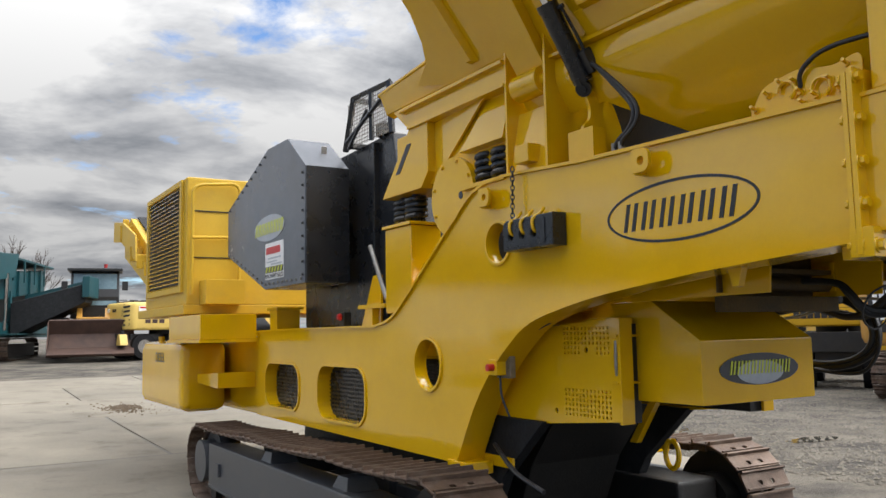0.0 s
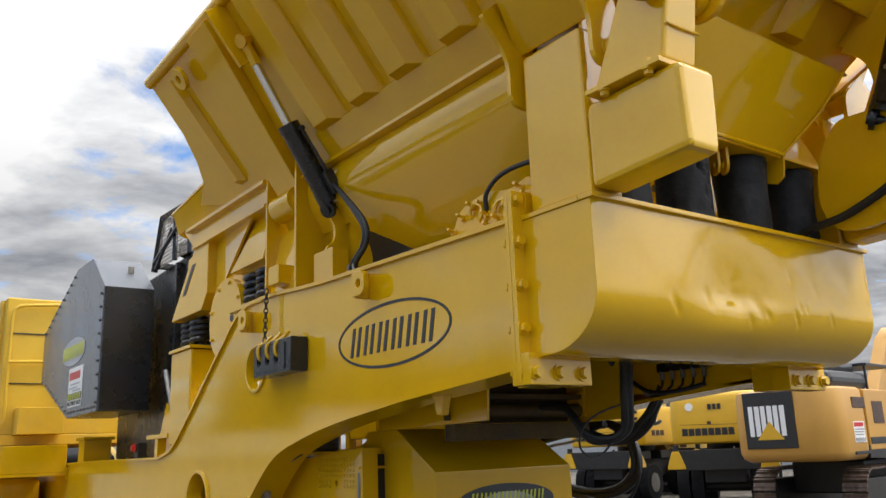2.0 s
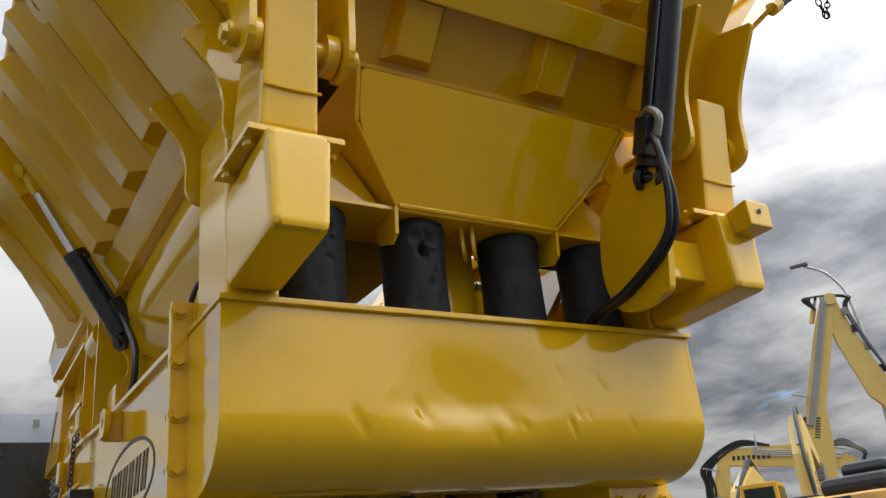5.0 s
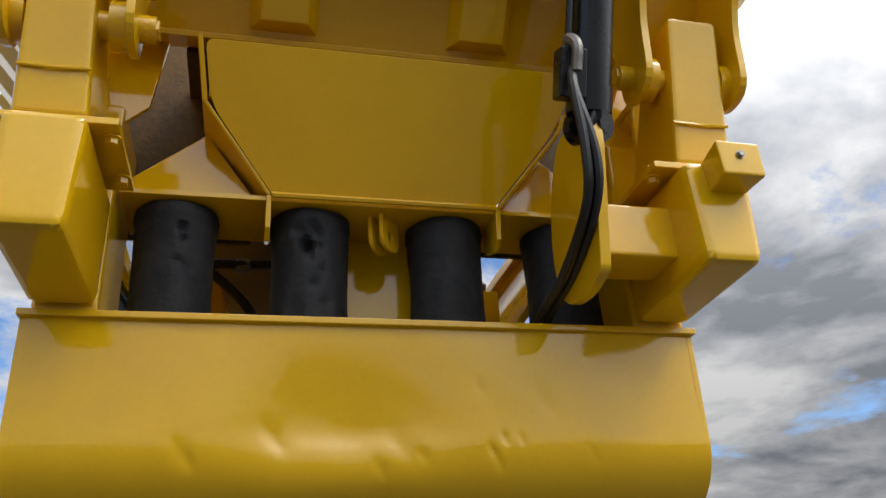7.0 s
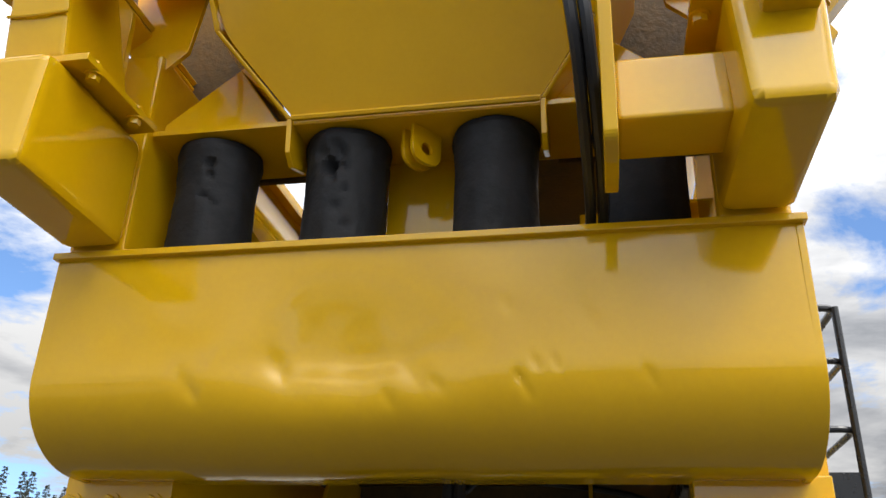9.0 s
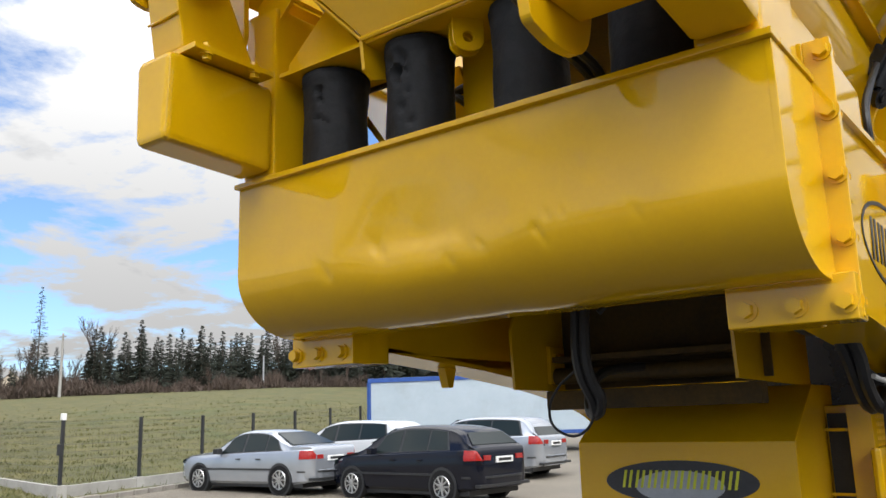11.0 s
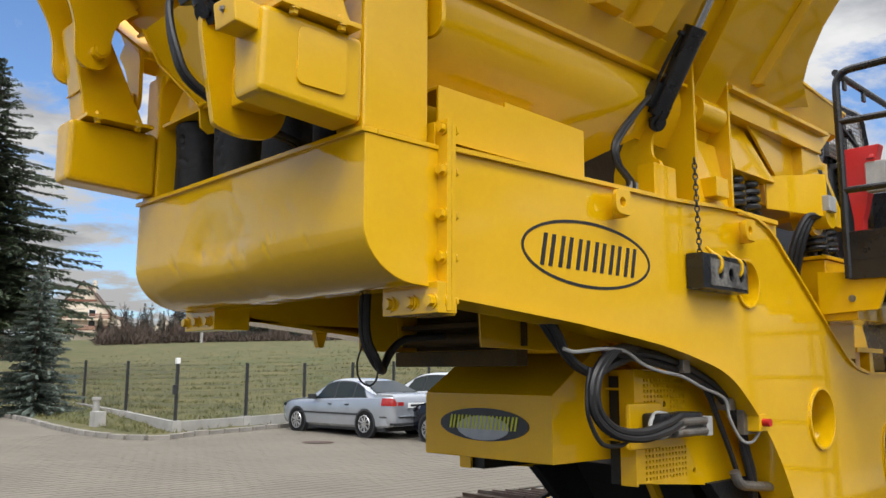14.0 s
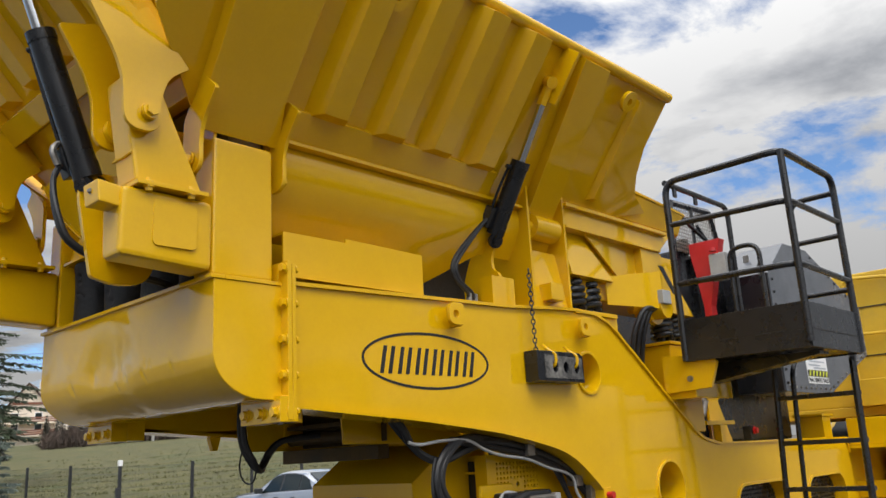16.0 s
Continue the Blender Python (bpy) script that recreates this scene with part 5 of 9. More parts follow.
    part("feeder_bay", box(s * 0.62, s * 0.98, 3.2, 5.0, 2.9, 3.43, 0.01), YELLOW, crusher)
disc = part("motor_disc", add_cyl(bmesh.new(), (-0.98, 3.97, 2.73), (-1.03, 3.97, 2.73), 0.325, n=40), YELLOW, crusher, "round yellow bearing cover", smooth=True)
for i in range(8):
    a = i * math.tau / 8 + 0.3
    bolt(disc, (-1.03, 3.97 + 0.29 * math.cos(a), 2.73 + 0.29 * math.sin(a)), (-1, 0, 0), 0.014)
part("disc_hole", cyl((-1.03, 3.83, 2.72), (-1.034, 3.83, 2.72), 0.03, n=14), INK, disc)
# motor, guard plate and hoses on the other side
part("guard_wing", loft([(1.02, 3.72, 2.86), (1.03, 3.72, 2.86), (1.03, 3.72, 3.10), (1.02, 3.72, 3.10)],
                        [(1.24, 4.25, 2.84), (1.25, 4.25, 2.84), (1.25, 4.25, 3.17), (1.24, 4.25, 3.17)], 0.003), YELLOW, crusher)
mot = part("feeder_motor", add_cyl(add_cyl(bmesh.new(), (0.98, 4.3, 2.86), (1.25, 4.3, 2.86), 0.10, n=20), (1.1, 4.3, 2.86), (1.14, 4.3, 2.86), 0.14, n=24), YELLOW, crusher, smooth=True)
part("motor_block", box(1.14, 1.28, 4.2, 4.34, 2.88, 3.0, 0.01), SEATGREY, mot)
for k in range(3):
    hoses(crusher, [(1.2, 4.2 + 0.05 * k, 2.85), (1.16, 4.05 + 0.06 * k, 2.82), (1.08, 3.98 + 0.08 * k, 2.6), (0.98, 4.05 + 0.09 * k, 2.3), (0.9, 4.2 + 0.1 * k, 2.0)], 0.022, "hose")
part("post_box", box(0.74, 1.05, 3.62, 3.80, 2.3, 2.77, 0.008), YELLOW, crusher)

# ---- crusher: jaw body with guards on both sides ----
jaw = part("jaw_body", prism("x", [(5.3, 1.7), (7.9, 1.7), (7.9, 3.2), (7.2, 3.62), (5.55, 3.66), (5.3, 2.6)], -0.74, 0.74, 0.03), BLACK, crusher, "black jaw crusher body")
part("jaw_rib", box(-0.76, 0.76, 5.5, 5.56, 2.9, 2.96, 0.008), BLACK, jaw)
part("jaw_rib", box(-0.80, 0.80, 5.85, 5.90, 1.7, 3.6, 0.008), BLACK, jaw)
COVER = [(6.86, 3.79), (7.51, 3.80), (9.07, 3.27), (9.07, 2.66), (7.6, 2.15), (6.36, 2.16), (6.33, 3.40)]
for s in (-1, 1):
    cv = part("flywheel_guard", prism("x", COVER, s * 0.86, s * 1.36, 0.012), COVERBLACK, crusher, "dark sheet-metal flywheel guard with an oval badge")
    part("guard_front", box(s * 0.868, s * 1.352, 6.315, 6.325, 2.17, 3.39, 0.0), BLACK, cv)
    for i in range(9):
        bolt(cv, (s * 1.362, 6.40, 2.25 + i * 0.135), (s, 0, 0), 0.012, BLACK)
        bolt(cv, (s * 1.362, 6.45 + i * 0.14, 2.21), (s, 0, 0), 0.012, STEEL)
        bolt(cv, (s * 1.362, 7.7 + i * 0.16, 2.24 + i * 0.055), (s, 0, 0), 0.012, STEEL)
        bolt(cv, (s * 1.362, 7.6 + i * 0.17, 3.72 - i * 0.058), (s, 0, 0), 0.012, BLACK)
    part("lift_tab", box(s * 1.0, s * 1.06, 6.60, 6.62, 3.60, 3.68, 0.003), STEEL, cv)
    m = Matrix(((0, 0, 1, s * 1.363), (s, 0, 0, 7.45), (0, 1, 0, 2.86), (0, 0, 0, 1)))
    bd = part("oval_badge", sheet(ring(0, 0, 0.50, 0.15, 40), [], 0.004, m), DECALGREY, cv)
    lettering(bd, m @ Matrix.Translation((0, 0.0, 0.004 * s)), 0.95, 0.14, 9, LIME, "badge_bar")
    m = Matrix(((0, 0, 1, s * 1.363), (s, 0, 0, 7.27), (0, 1, 0, 2.46), (0, 0, 0, 1)))
    st = part("sticker", sheet(slot(-0.30, 0.30, -0.20, 0.22, 0.01), [], 0.004, m), WHITE, cv, "white dealer sticker with a striped band")
    up_ = Matrix.Translation((0, 0, 0.004 * s))
    part("sticker_mark", sheet(slot(-0.26, 0.20, 0.09, 0.17, 0.01), [], 0.003, m @ up_), RED, st)
    part("sticker_band", sheet(slot(-0.29, 0.29, -0.125, -0.055, 0.005), [], 0.003, m @ up_), INK, st)
    for i in range(6):
        part("sticker_stripe", sheet([(-0.27 + i * 0.095, -0.12), (-0.23 + i * 0.095, -0.12), (-0.20 + i * 0.095, -0.06), (-0.24 + i * 0.095, -0.06)], [], 0.002,
                                     m @ Matrix.Translation((0, 0, 0.007 * s))), LIME, st)
    for k, (a, b, z) in enumerate(((-0.2, 0.22, 0.04), (-0.24, 0.1, 0.0), (-0.1, 0.25, -0.03))):
        part("sticker_line", sheet(slot(a, b, z - 0.008, z + 0.008, 0.002), [], 0.002, m @ up_), DECALGREY, st)
    tx = bpy.data.curves.new("sticker_text", "FONT")
    tx.body, tx.size, tx.align_x, tx.align_y, tx.extrude = "MACHINERY SALES", 0.068, "CENTER", "CENTER", 0.001
    to = bpy.data.objects.new("sticker_text", tx)
    me = bpy.data.meshes.new_from_object(to)
    bpy.data.objects.remove(to)
    bm = bmesh.new()
    bm.from_mesh(me)
    bm.transform(m @ Matrix.Translation((0, -0.165, 0.006 * s)) @ Matrix.Diagonal((1, 1, s, 1)))
    part("sticker_text", bm, INK, st)
    spring(crusher, s * 0.72, 5.75, 3.62, 3.80, 0.07, 3, "tension_spring")
    part("tension_rod", cyl((s * 0.9, 5.4, 1.95), (s * 0.9, 5.75, 2.5), 0.025, n=10), STEEL, crusher, smooth=True)
    part("control_box", box(s * 0.9, s * 0.99, 6.21, 6.33, 1.70, 1.85, 0.012), GREASESHADE, crusher)
    bolt(crusher, (s * 1.0, 6.27, 1.80), (s, 0, 0), 0.03, RED, "stop_button")
# mesh screen over the jaw inlet
scr = part("screen_frame", box(-0.84, 0.84, 6.30, 6.36, 3.62, 3.68, 0.006), BLACK, crusher, "black frame with wire mesh over the jaw inlet")
part("screen_bar", box(-0.84, 0.84, 6.24, 6.30, 4.12, 4.17, 0.006), BLACK, scr)
for s in (-1, 1):
    X_ = s * 0.82
    corners = [(X_, 6.50, 3.62), (X_, 6.28, 4.17), (X_, 5.44, 4.13), (X_, 5.40, 3.60)]
    for a, b in zip(corners, corners[1:]):
        part("screen_post", tube([a, b], 0.034, 4, curve=False), BLACK, scr)
    part("screen_post", tube([(X_, 5.86, 3.62), (X_, 5.86, 4.14)], 0.026, 4, curve=False), BLACK, scr)
    part("screen_brace", tube([(X_ + s * 0.03, 6.42, 3.70), (X_ + s * 0.03, 5.52, 4.0)], 0.022, 6, curve=False), BLACK, scr)
    part("screen_brace", tube([(X_ + s * 0.03, 6.35, 3.62), (X_ + s * 0.03, 5.9, 3.95)], 0.018, 6, curve=False), BLACK, scr)
    bm = bmesh.new()
    for i in range(26):
        y = 5.44 + i * 0.039
        add_box(bm, X_ - 0.003, X_ + 0.003, y - 0.003, y + 0.003, 3.62, 4.13)
    for i in range(13):
        z = 3.64 + i * 0.039
        add_box(bm, X_ - 0.004, X_ + 0.002, 5.42, 6.42, z - 0.003, z + 0.003)
    part("wire_mesh", bm, STEEL, scr, "thin steel wire mesh")
winch = part("red_bracket", prism("y", [(0.80, 3.72), (1.16, 3.72), (1.06, 3.35), (0.98, 3.05), (0.98, 2.6), (0.90, 2.6), (0.90, 3.05), (0.86, 3.35)], 5.72, 5.84, 0.008), RED, crusher,
             "red painted steel bracket with grey valves")
part("valve", box(1.04, 1.22, 5.66, 5.76, 3.28, 3.56, 0.02), SEATGREY, winch)
bolt(winch, (1.10, 5.66, 3.58), (0, 0, 1), 0.03, RED, "valve_knob")

# ---- crusher: engine house, tank and rear ----
# duller, darker yellow than the main paint, with browner patches
DULLYEL = surface("dull_yellow_paint", (0.50, 0.310, 0.012), (0.60, 0.375, 0.020), rough=0.5, scale=2.0, fine=55, bump=0.06, stain=(0.36, 0.25, 0.07), stain_amount=0.5, stain_scale=1.2)
eng = part("engine_house", box(-1.68, 1.68, 9.95, 12.6, 2.06, 3.87, 0.03), DULLYEL, crusher, "yellow louvred engine house")
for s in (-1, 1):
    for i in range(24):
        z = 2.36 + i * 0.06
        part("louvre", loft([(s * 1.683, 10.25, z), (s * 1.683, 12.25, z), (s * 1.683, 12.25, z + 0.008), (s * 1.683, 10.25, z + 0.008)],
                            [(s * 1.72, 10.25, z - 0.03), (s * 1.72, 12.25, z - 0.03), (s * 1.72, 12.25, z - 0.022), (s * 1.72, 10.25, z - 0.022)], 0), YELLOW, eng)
    # black sheet that stands in for the shade between the slats
    part("louvre_shadow", box(s * 1.681, s * 1.684, 10.2, 12.3, 2.33, 3.78, 0), GREASESHADE, eng)
    part("louvre_frame", sheet([(10.12, 2.25), (12.4, 2.25), (12.4, 3.84), (10.12, 3.84)], [[(10.22, 2.34), (12.3, 2.34), (12.3, 3.77), (10.22, 3.77)]], 0.04, xplane(s * 1.70), 0.004),
         DULLYEL, eng)
    part("handrail", tube(fillet([(s * 1.62, 9.90, 2.2), (s * 1.62, 9.86, 3.74), (s * 0.95, 9.86, 3.80), (s * 0.95, 9.90, 2.2)], 0.15), 0.024, 8, curve=False), DULLYEL, eng, smooth=True)
    part("handrail", tube([(s * 1.62, 9.86, 3.0), (s * 0.95, 9.86, 3.02)], 0.022, 8, curve=False), DULLYEL, eng, smooth=True)
    part("door_line", box(s * 0.9, s * 1.6, 9.935, 9.948, 2.72, 2.735, 0), GREASESHADE, eng)
    part("door_line", box(s * 0.9, s * 1.6, 9.935, 9.948, 3.38, 3.395, 0), GREASESHADE, eng)
    part("step_box", box(s * 0.95, s * 1.5, 9.6, 9.95, 2.06, 2.40, 0.01), DULLYEL, eng)
    tk = part("diesel_tank", box(s * 1.07, s * 1.72, 10.0, 12.7, 0.58, 1.55, 0.13), YELLOW, crusher, "yellow diesel tank")
    part("tank_bracket", prism("x", [(9.0, 0.95), (10.0, 0.98), (10.0, 1.1), (9.0, 1.15)], s * 1.0, s * 1.5), YELLOW, tk)
    part("tank_seam", box(s * 1.718, s * 1.728, 10.12, 12.6, 1.02, 1.035, 0), YELLOW, tk)
    part("filler_cap", cyl((s * 1.5, 12.2, 1.55), (s * 1.5, 12.2, 1.63), 0.05, n=12), YELLOW, tk)
    part("tool_box", box(s * 1.07, s * 1.80, 8.75, 10.4, 1.58, 1.90, 0.012), YELLOW, crusher)
    part("tool_box_lid", box(s * 1.07, s * 1.82, 8.73, 10.42, 1.54, 1.58, 0.006), YELLOW, crusher)
part("engine_floor", box(-1.74, 1.74, 9.85, 12.9, 1.93, 2.06, 0.015), DULLYEL, crusher)
part("rear_chassis", box(-1.0, 1.0, 8.7, 12.4, 0.6, 1.6, 0.03), YELLOW, crusher)
tx = bpy.data.curves.new("tank_text", "FONT")
tx.body, tx.size, tx.align_x, tx.extrude = "DIESEL", 0.2, "CENTER", 0.002
to = bpy.data.objects.new("tank_text", tx)
me = bpy.data.meshes.new_from_object(to)
bpy.data.objects.remove(to)
bm = bmesh.new()
bm.from_mesh(me)
bm.transform(Matrix(((0, 0, -1, -1.722), (-1, 0, 0, 11.3), (0, 1, 0, 1.25), (0, 0, 0, 1))))
part("tank_text", bm, INK, crusher)
# discharge conveyor behind
cvr = part("discharge_conveyor", prism("x", [(12.6, 1.2), (12.6, 1.6), (19.3, 4.5), (20.1, 4.25), (20.0, 3.6)], -0.7, 0.7), DULLYEL, crusher, "yellow discharge conveyor")
part("conveyor_belt", prism("x", [(12.5, 1.62), (19.3, 4.52), (19.3, 4.56), (12.5, 1.66)], -0.55, 0.55), RUBBER, cvr)
for s in (-1, 1):
    for i in range(7):
        part("conveyor_bracket", box(s * 0.7, s * (0.84 + 0.07 * (i % 3)), 17.0 + i * 0.42, 17.06 + i * 0.42, 2.95 + i * 0.19, 3.25 + i * 0.21, 0.01), DULLYEL, cvr)
    part("conveyor_wing", prism("x", [(17.4, 3.3), (19.2, 3.9), (20.2, 4.0), (20.15, 4.5), (19.0, 4.35), (17.5, 3.9)], s * 0.9, s * 0.94), DULLYEL, cvr)

# ---- crusher: service platform with rails and ladder ----
PX0, PX1, PY0, PY1, PZ, PT = 1.30, 2.36, 4.43, 5.58, 2.39, 4.0
plat = part("service_platform", box(PX0, PX1, PY0, PY1, PZ, PZ + 0.05, 0.008), BLACK, crusher, "black tubular service platform")
for a, b, c_, d in ((PX0, PX1, PY0 - 0.012, PY0), (PX0, PX1, PY1, PY1 + 0.012), (PX1, PX1 + 0.012, PY0, PY1)):
    part("kick_board", box(a, b, c_, d, PZ - 0.01, PZ + 0.35, 0.003), BLACK, plat)
    part("kick_seam", box(a - 0.003, b + 0.003, c_ - 0.003, d + 0.003, PZ + 0.13, PZ + 0.14, 0), GREASESHADE, plat)


def rail(*pts, r=0.03):
    return part("rail", tube(fillet(pts, 0.13), r, 10, curve=False), BLACK, plat, smooth=True)


rail((PX0, PY0, PZ), (PX0, PY0, PT), (PX1, PY0, PT), (PX1, PY1, PT), (PX1, PY1, PZ))
rail((PX0, PY0, 3.60), (PX1, PY0, 3.57), (PX1, PY1, 3.57), r=0.026)
rail((PX0, PY0, 3.06), (PX1, PY0, 3.05), (PX1, PY1, 3.03), r=0.026)
rail((PX1, PY0, PT), (PX1, PY0, PZ + 0.03))
rail((PX0, PY0, PT), (PX0, PY1 + 0.1, PT), (PX0, PY1 + 0.1, PZ + 0.4), r=0.026)
rail((1.95, PY1, PZ + 0.05), (1.95, PY1, 3.85), (PX1, PY1, 3.85), r=0.026)
rail((1.95, PY1, 3.45), (PX1, PY1, 3.45), r=0.024)
rail((1.95, PY1, 2.95), (PX1, PY1, 2.95), r=0.024)
rail((PX0, PY1, PZ + 0.05), (PX0, PY1, 3.55), (1.6, PY1, 3.55), (1.6, PY1, PZ + 0.05), r=0.024)
chain(plat, (1.6, PY1 - 0.02, 3.45), (1.58, PY1 - 0.02, 3.2))
for x in (1.45, 1.85):
    part("rail_tab", box(PX0 - 0.01, PX0 + 0.01, PY0 + x - 1.3, PY0 + x - 1.25, PT - 0.1, PT - 0.02, 0), BLACK, plat)
part("platform_arm", loft([(1.15, 4.75, 2.18), (1.15, 4.95, 2.18), (1.15, 4.95, 2.375), (1.15, 4.75, 2.375)], [(2.3, 4.75, 2.35), (2.3, 4.95, 2.35), (2.3, 4.95, 2.38), (2.3, 4.75, 2.38)], 0.008),
     BLACK, plat)
part("platform_seat", box(1.05, 1.32, 4.5, 5.2, 2.08, 2.42, 0.012), YELLOW, crusher)
part("seat_cheek", prism("y", [(1.05, 2.13), (1.48, 2.15), (1.56, 2.36), (1.50, 2.42), (1.05, 2.46)], 4.46, 4.5), YELLOW, crusher)
bolt(crusher, (1.30, 4.46, 2.24), (0, -1, 0), 0.02, STEEL)
lad = part("ladder", tube(fillet([(1.56, 5.75, 2.42), (1.56, 5.62, 2.38), (1.50, 5.62, 1.2), (1.46, 5.64, -0.05)], 0.1), 0.026, 8, curve=False), BLACK, crusher, "black tubular ladder", smooth=True)
part("ladder_rail", tube(fillet([(2.26, 5.75, 2.42), (2.26, 5.62, 2.38), (2.23, 5.62, 1.2), (2.22, 5.64, -0.05)], 0.1), 0.03, 8, curve=False), BLACK, lad, smooth=True)
part("ladder_rail", tube(fillet([(1.70, 5.80, 2.42), (1.69, 5.70, 2.30), (1.64, 5.70, 1.2), (1.60, 5.72, -0.05)], 0.1), 0.022, 8, curve=False), BLACK, lad, smooth=True)
for i in range(6):
    z = 2.06 - i * 0.405
    k = (2.38 - z) / 2.4 * 0.06
    part("rung", box(1.53 - k, 2.27 - k * 0.5, 5.60, 5.70, z - 0.02, z + 0.02, 0.006), BLACK, lad)

crusher.matrix_basis = Matrix.Translation((0, 4.4, 0)) @ Matrix.Diagonal((0.8, 0.8, 0.8, 1))

# ---- surroundings: materials ----
CONCRETE = surface("concrete_slab", (0.145, 0.126, 0.096), (0.235, 0.209, 0.163), rough=0.8, scale=0.7, fine=25, bump=0.35, stain=(0.085, 0.068, 0.047), stain_amount=0.9,
                   stain_scale=1.1, per_object=0.12)
# for the made-up ground that keeps light off the machine's undersides
DARKGROUND = surface("asphalt", (0.022, 0.022, 0.023), (0.05, 0.049, 0.047), rough=0.85, scale=1.5, fine=90, bump=0.5, stain=(0.075, 0.07, 0.065), stain_amount=0.4, stain_scale=0.4)
JOINT = surface("yard_base", (0.10, 0.095, 0.085), (0.17, 0.16, 0.145), rough=0.95, scale=2, fine=40, bump=0.5)
GRAVEL = surface("gravel", (0.040, 0.034, 0.027), (0.150, 0.131, 0.103), rough=0.9, scale=1.2, fine=42, bump=1.0, bump_dist=0.035, spread=0.26, stain=(0.25, 0.215, 0.165), stain_amount=0.5,
                 stain_scale=0.25)
STONE = surface("gravel_stone", (0.06, 0.053, 0.043), (0.24, 0.212, 0.17), rough=0.85, scale=9, fine=80, bump=0.3)
PAVER = surface("paving_block", (0.118, 0.103, 0.080), (0.178, 0.157, 0.124), rough=0.85, scale=0.5, fine=40, bump=0.3, stain=(0.10, 0.088, 0.070), stain_amount=0.6, stain_scale=0.3,
                per_object=0.1)
KERB = surface("kerb_stone", (0.17, 0.155, 0.135), (0.28, 0.262, 0.235), rough=0.85, scale=4, fine=60, bump=0.3, per_object=0.15)
PLINTH = surface("plinth_concrete", (0.26, 0.252, 0.235), (0.38, 0.37, 0.35), rough=0.8, scale=2, fine=40, bump=0.2)
GRASS = surface("winter_grass", (0.030, 0.038, 0.009), (0.138, 0.118, 0.040), rough=0.95, scale=0.8, fine=7, bump=0.8, bump_dist=0.1, spread=0.6, stain=(0.034, 0.062, 0.011),
                stain_amount=0.85, stain_scale=0.22)
BLADE = surface("grass_blades", (0.06, 0.075, 0.018), (0.16, 0.145, 0.055), rough=0.8, scale=0.8, fine=8, bump=0.0)
BARK = surface("bark", (0.05, 0.038, 0.028), (0.13, 0.105, 0.08), rough=0.9, scale=6, fine=40, bump=0.6)
NEEDLE = surface("spruce_needles", (0.014, 0.026, 0.012), (0.062, 0.085, 0.036), rough=0.7, scale=1.2, fine=12, bump=0.0)
BLUENEEDLE = surface("blue_spruce_needles", (0.030, 0.046, 0.036), (0.14, 0.175, 0.145), rough=0.7, scale=2.0, fine=12, bump=0.0)
FARNEEDLE = surface("far_needles", (0.012, 0.018, 0.012), (0.035, 0.045, 0.028), rough=0.8, scale=0.6, fine=4, bump=0.0)
TWIG = surface("bare_twigs", (0.038, 0.027, 0.021), (0.095, 0.066, 0.050), rough=0.9, scale=1, fine=6, bump=0.0)
TYRE = surface("tyre_rubber", (0.008, 0.008, 0.009), (0.018, 0.018, 0.019), rough=0.85, spec=0.15, scale=8, fine=60, bump=0.3)
ALLOY = surface("alloy_rim", (0.45, 0.46, 0.47), (0.58, 0.59, 0.60), rough=0.3, metal=0.8, scale=9, fine=80, bump=0.05)
SILVER = surface("silver_car_paint", (0.42, 0.45, 0.50), (0.46, 0.49, 0.54), rough=0.22, rough_var=0.03, metal=0.65, scale=3, fine=90, bump=0.0, coat=0.35)
CARWHITE = surface("white_car_paint", (0.45, 0.47, 0.50), (0.50, 0.52, 0.55), rough=0.22, rough_var=0.03, scale=3, fine=90, bump=0.0, coat=0.6)
NAVY = surface("dark_car_paint", (0.004, 0.005, 0.010), (0.006, 0.007, 0.013), rough=0.10, rough_var=0.02, scale=3, fine=90, bump=0.0, spec=0.35)
TAIL = surface("tail_lamp_red", (0.26, 0.007, 0.008), (0.32, 0.014, 0.012), rough=0.2, scale=20, fine=90, bump=0.0, coat=0.5)
ORANGEYEL = surface("orange_yellow_paint", (0.47, 0.245, 0.045), (0.53, 0.28, 0.055), rough=0.35, scale=2, fine=60, bump=0.05, stain=(0.40, 0.22, 0.06), stain_amount=0.3)
BRIGHTYEL = surface("bright_yellow_paint", (0.58, 0.33, 0.010), (0.64, 0.37, 0.014), rough=0.35, scale=2, fine=60, bump=0.05, stain=(0.45, 0.30, 0.05), stain_amount=0.3)
BEIGE = surface("cream_yellow_paint", (0.60, 0.42, 0.10), (0.68, 0.48, 0.13), rough=0.4, scale=2, fine=60, bump=0.05, stain=(0.4, 0.3, 0.1), stain_amount=0.3)
TEAL = surface("teal_paint", (0.004, 0.045, 0.055), (0.009, 0.075, 0.088), rough=0.45, scale=1.5, fine=40, bump=0.05, stain=(0.06, 0.07, 0.06), stain_amount=0.5)
RUST = surface("rusty_bucket", (0.035, 0.018, 0.013), (0.085, 0.045, 0.032), rough=0.7, scale=2, fine=40, bump=0.3, stain=(0.02, 0.012, 0.01), stain_amount=0.6)
GALV = surface("galvanised_steel", (0.34, 0.35, 0.36), (0.46, 0.47, 0.48), rough=0.5, metal=0.5, scale=4, fine=60, bump=0.05)
FENCEPAINT = surface("anthracite_fence", (0.014, 0.015, 0.017), (0.028, 0.029, 0.031), rough=0.5, scale=6, fine=60, bump=0.05)
PLASTER = surface("cream_plaster", (0.60, 0.52, 0.42), (0.72, 0.64, 0.53), rough=0.85, scale=1, fine=20, bump=0.1, stain=(0.45, 0.38, 0.30), stain_amount=0.4, stain_scale=0.3)
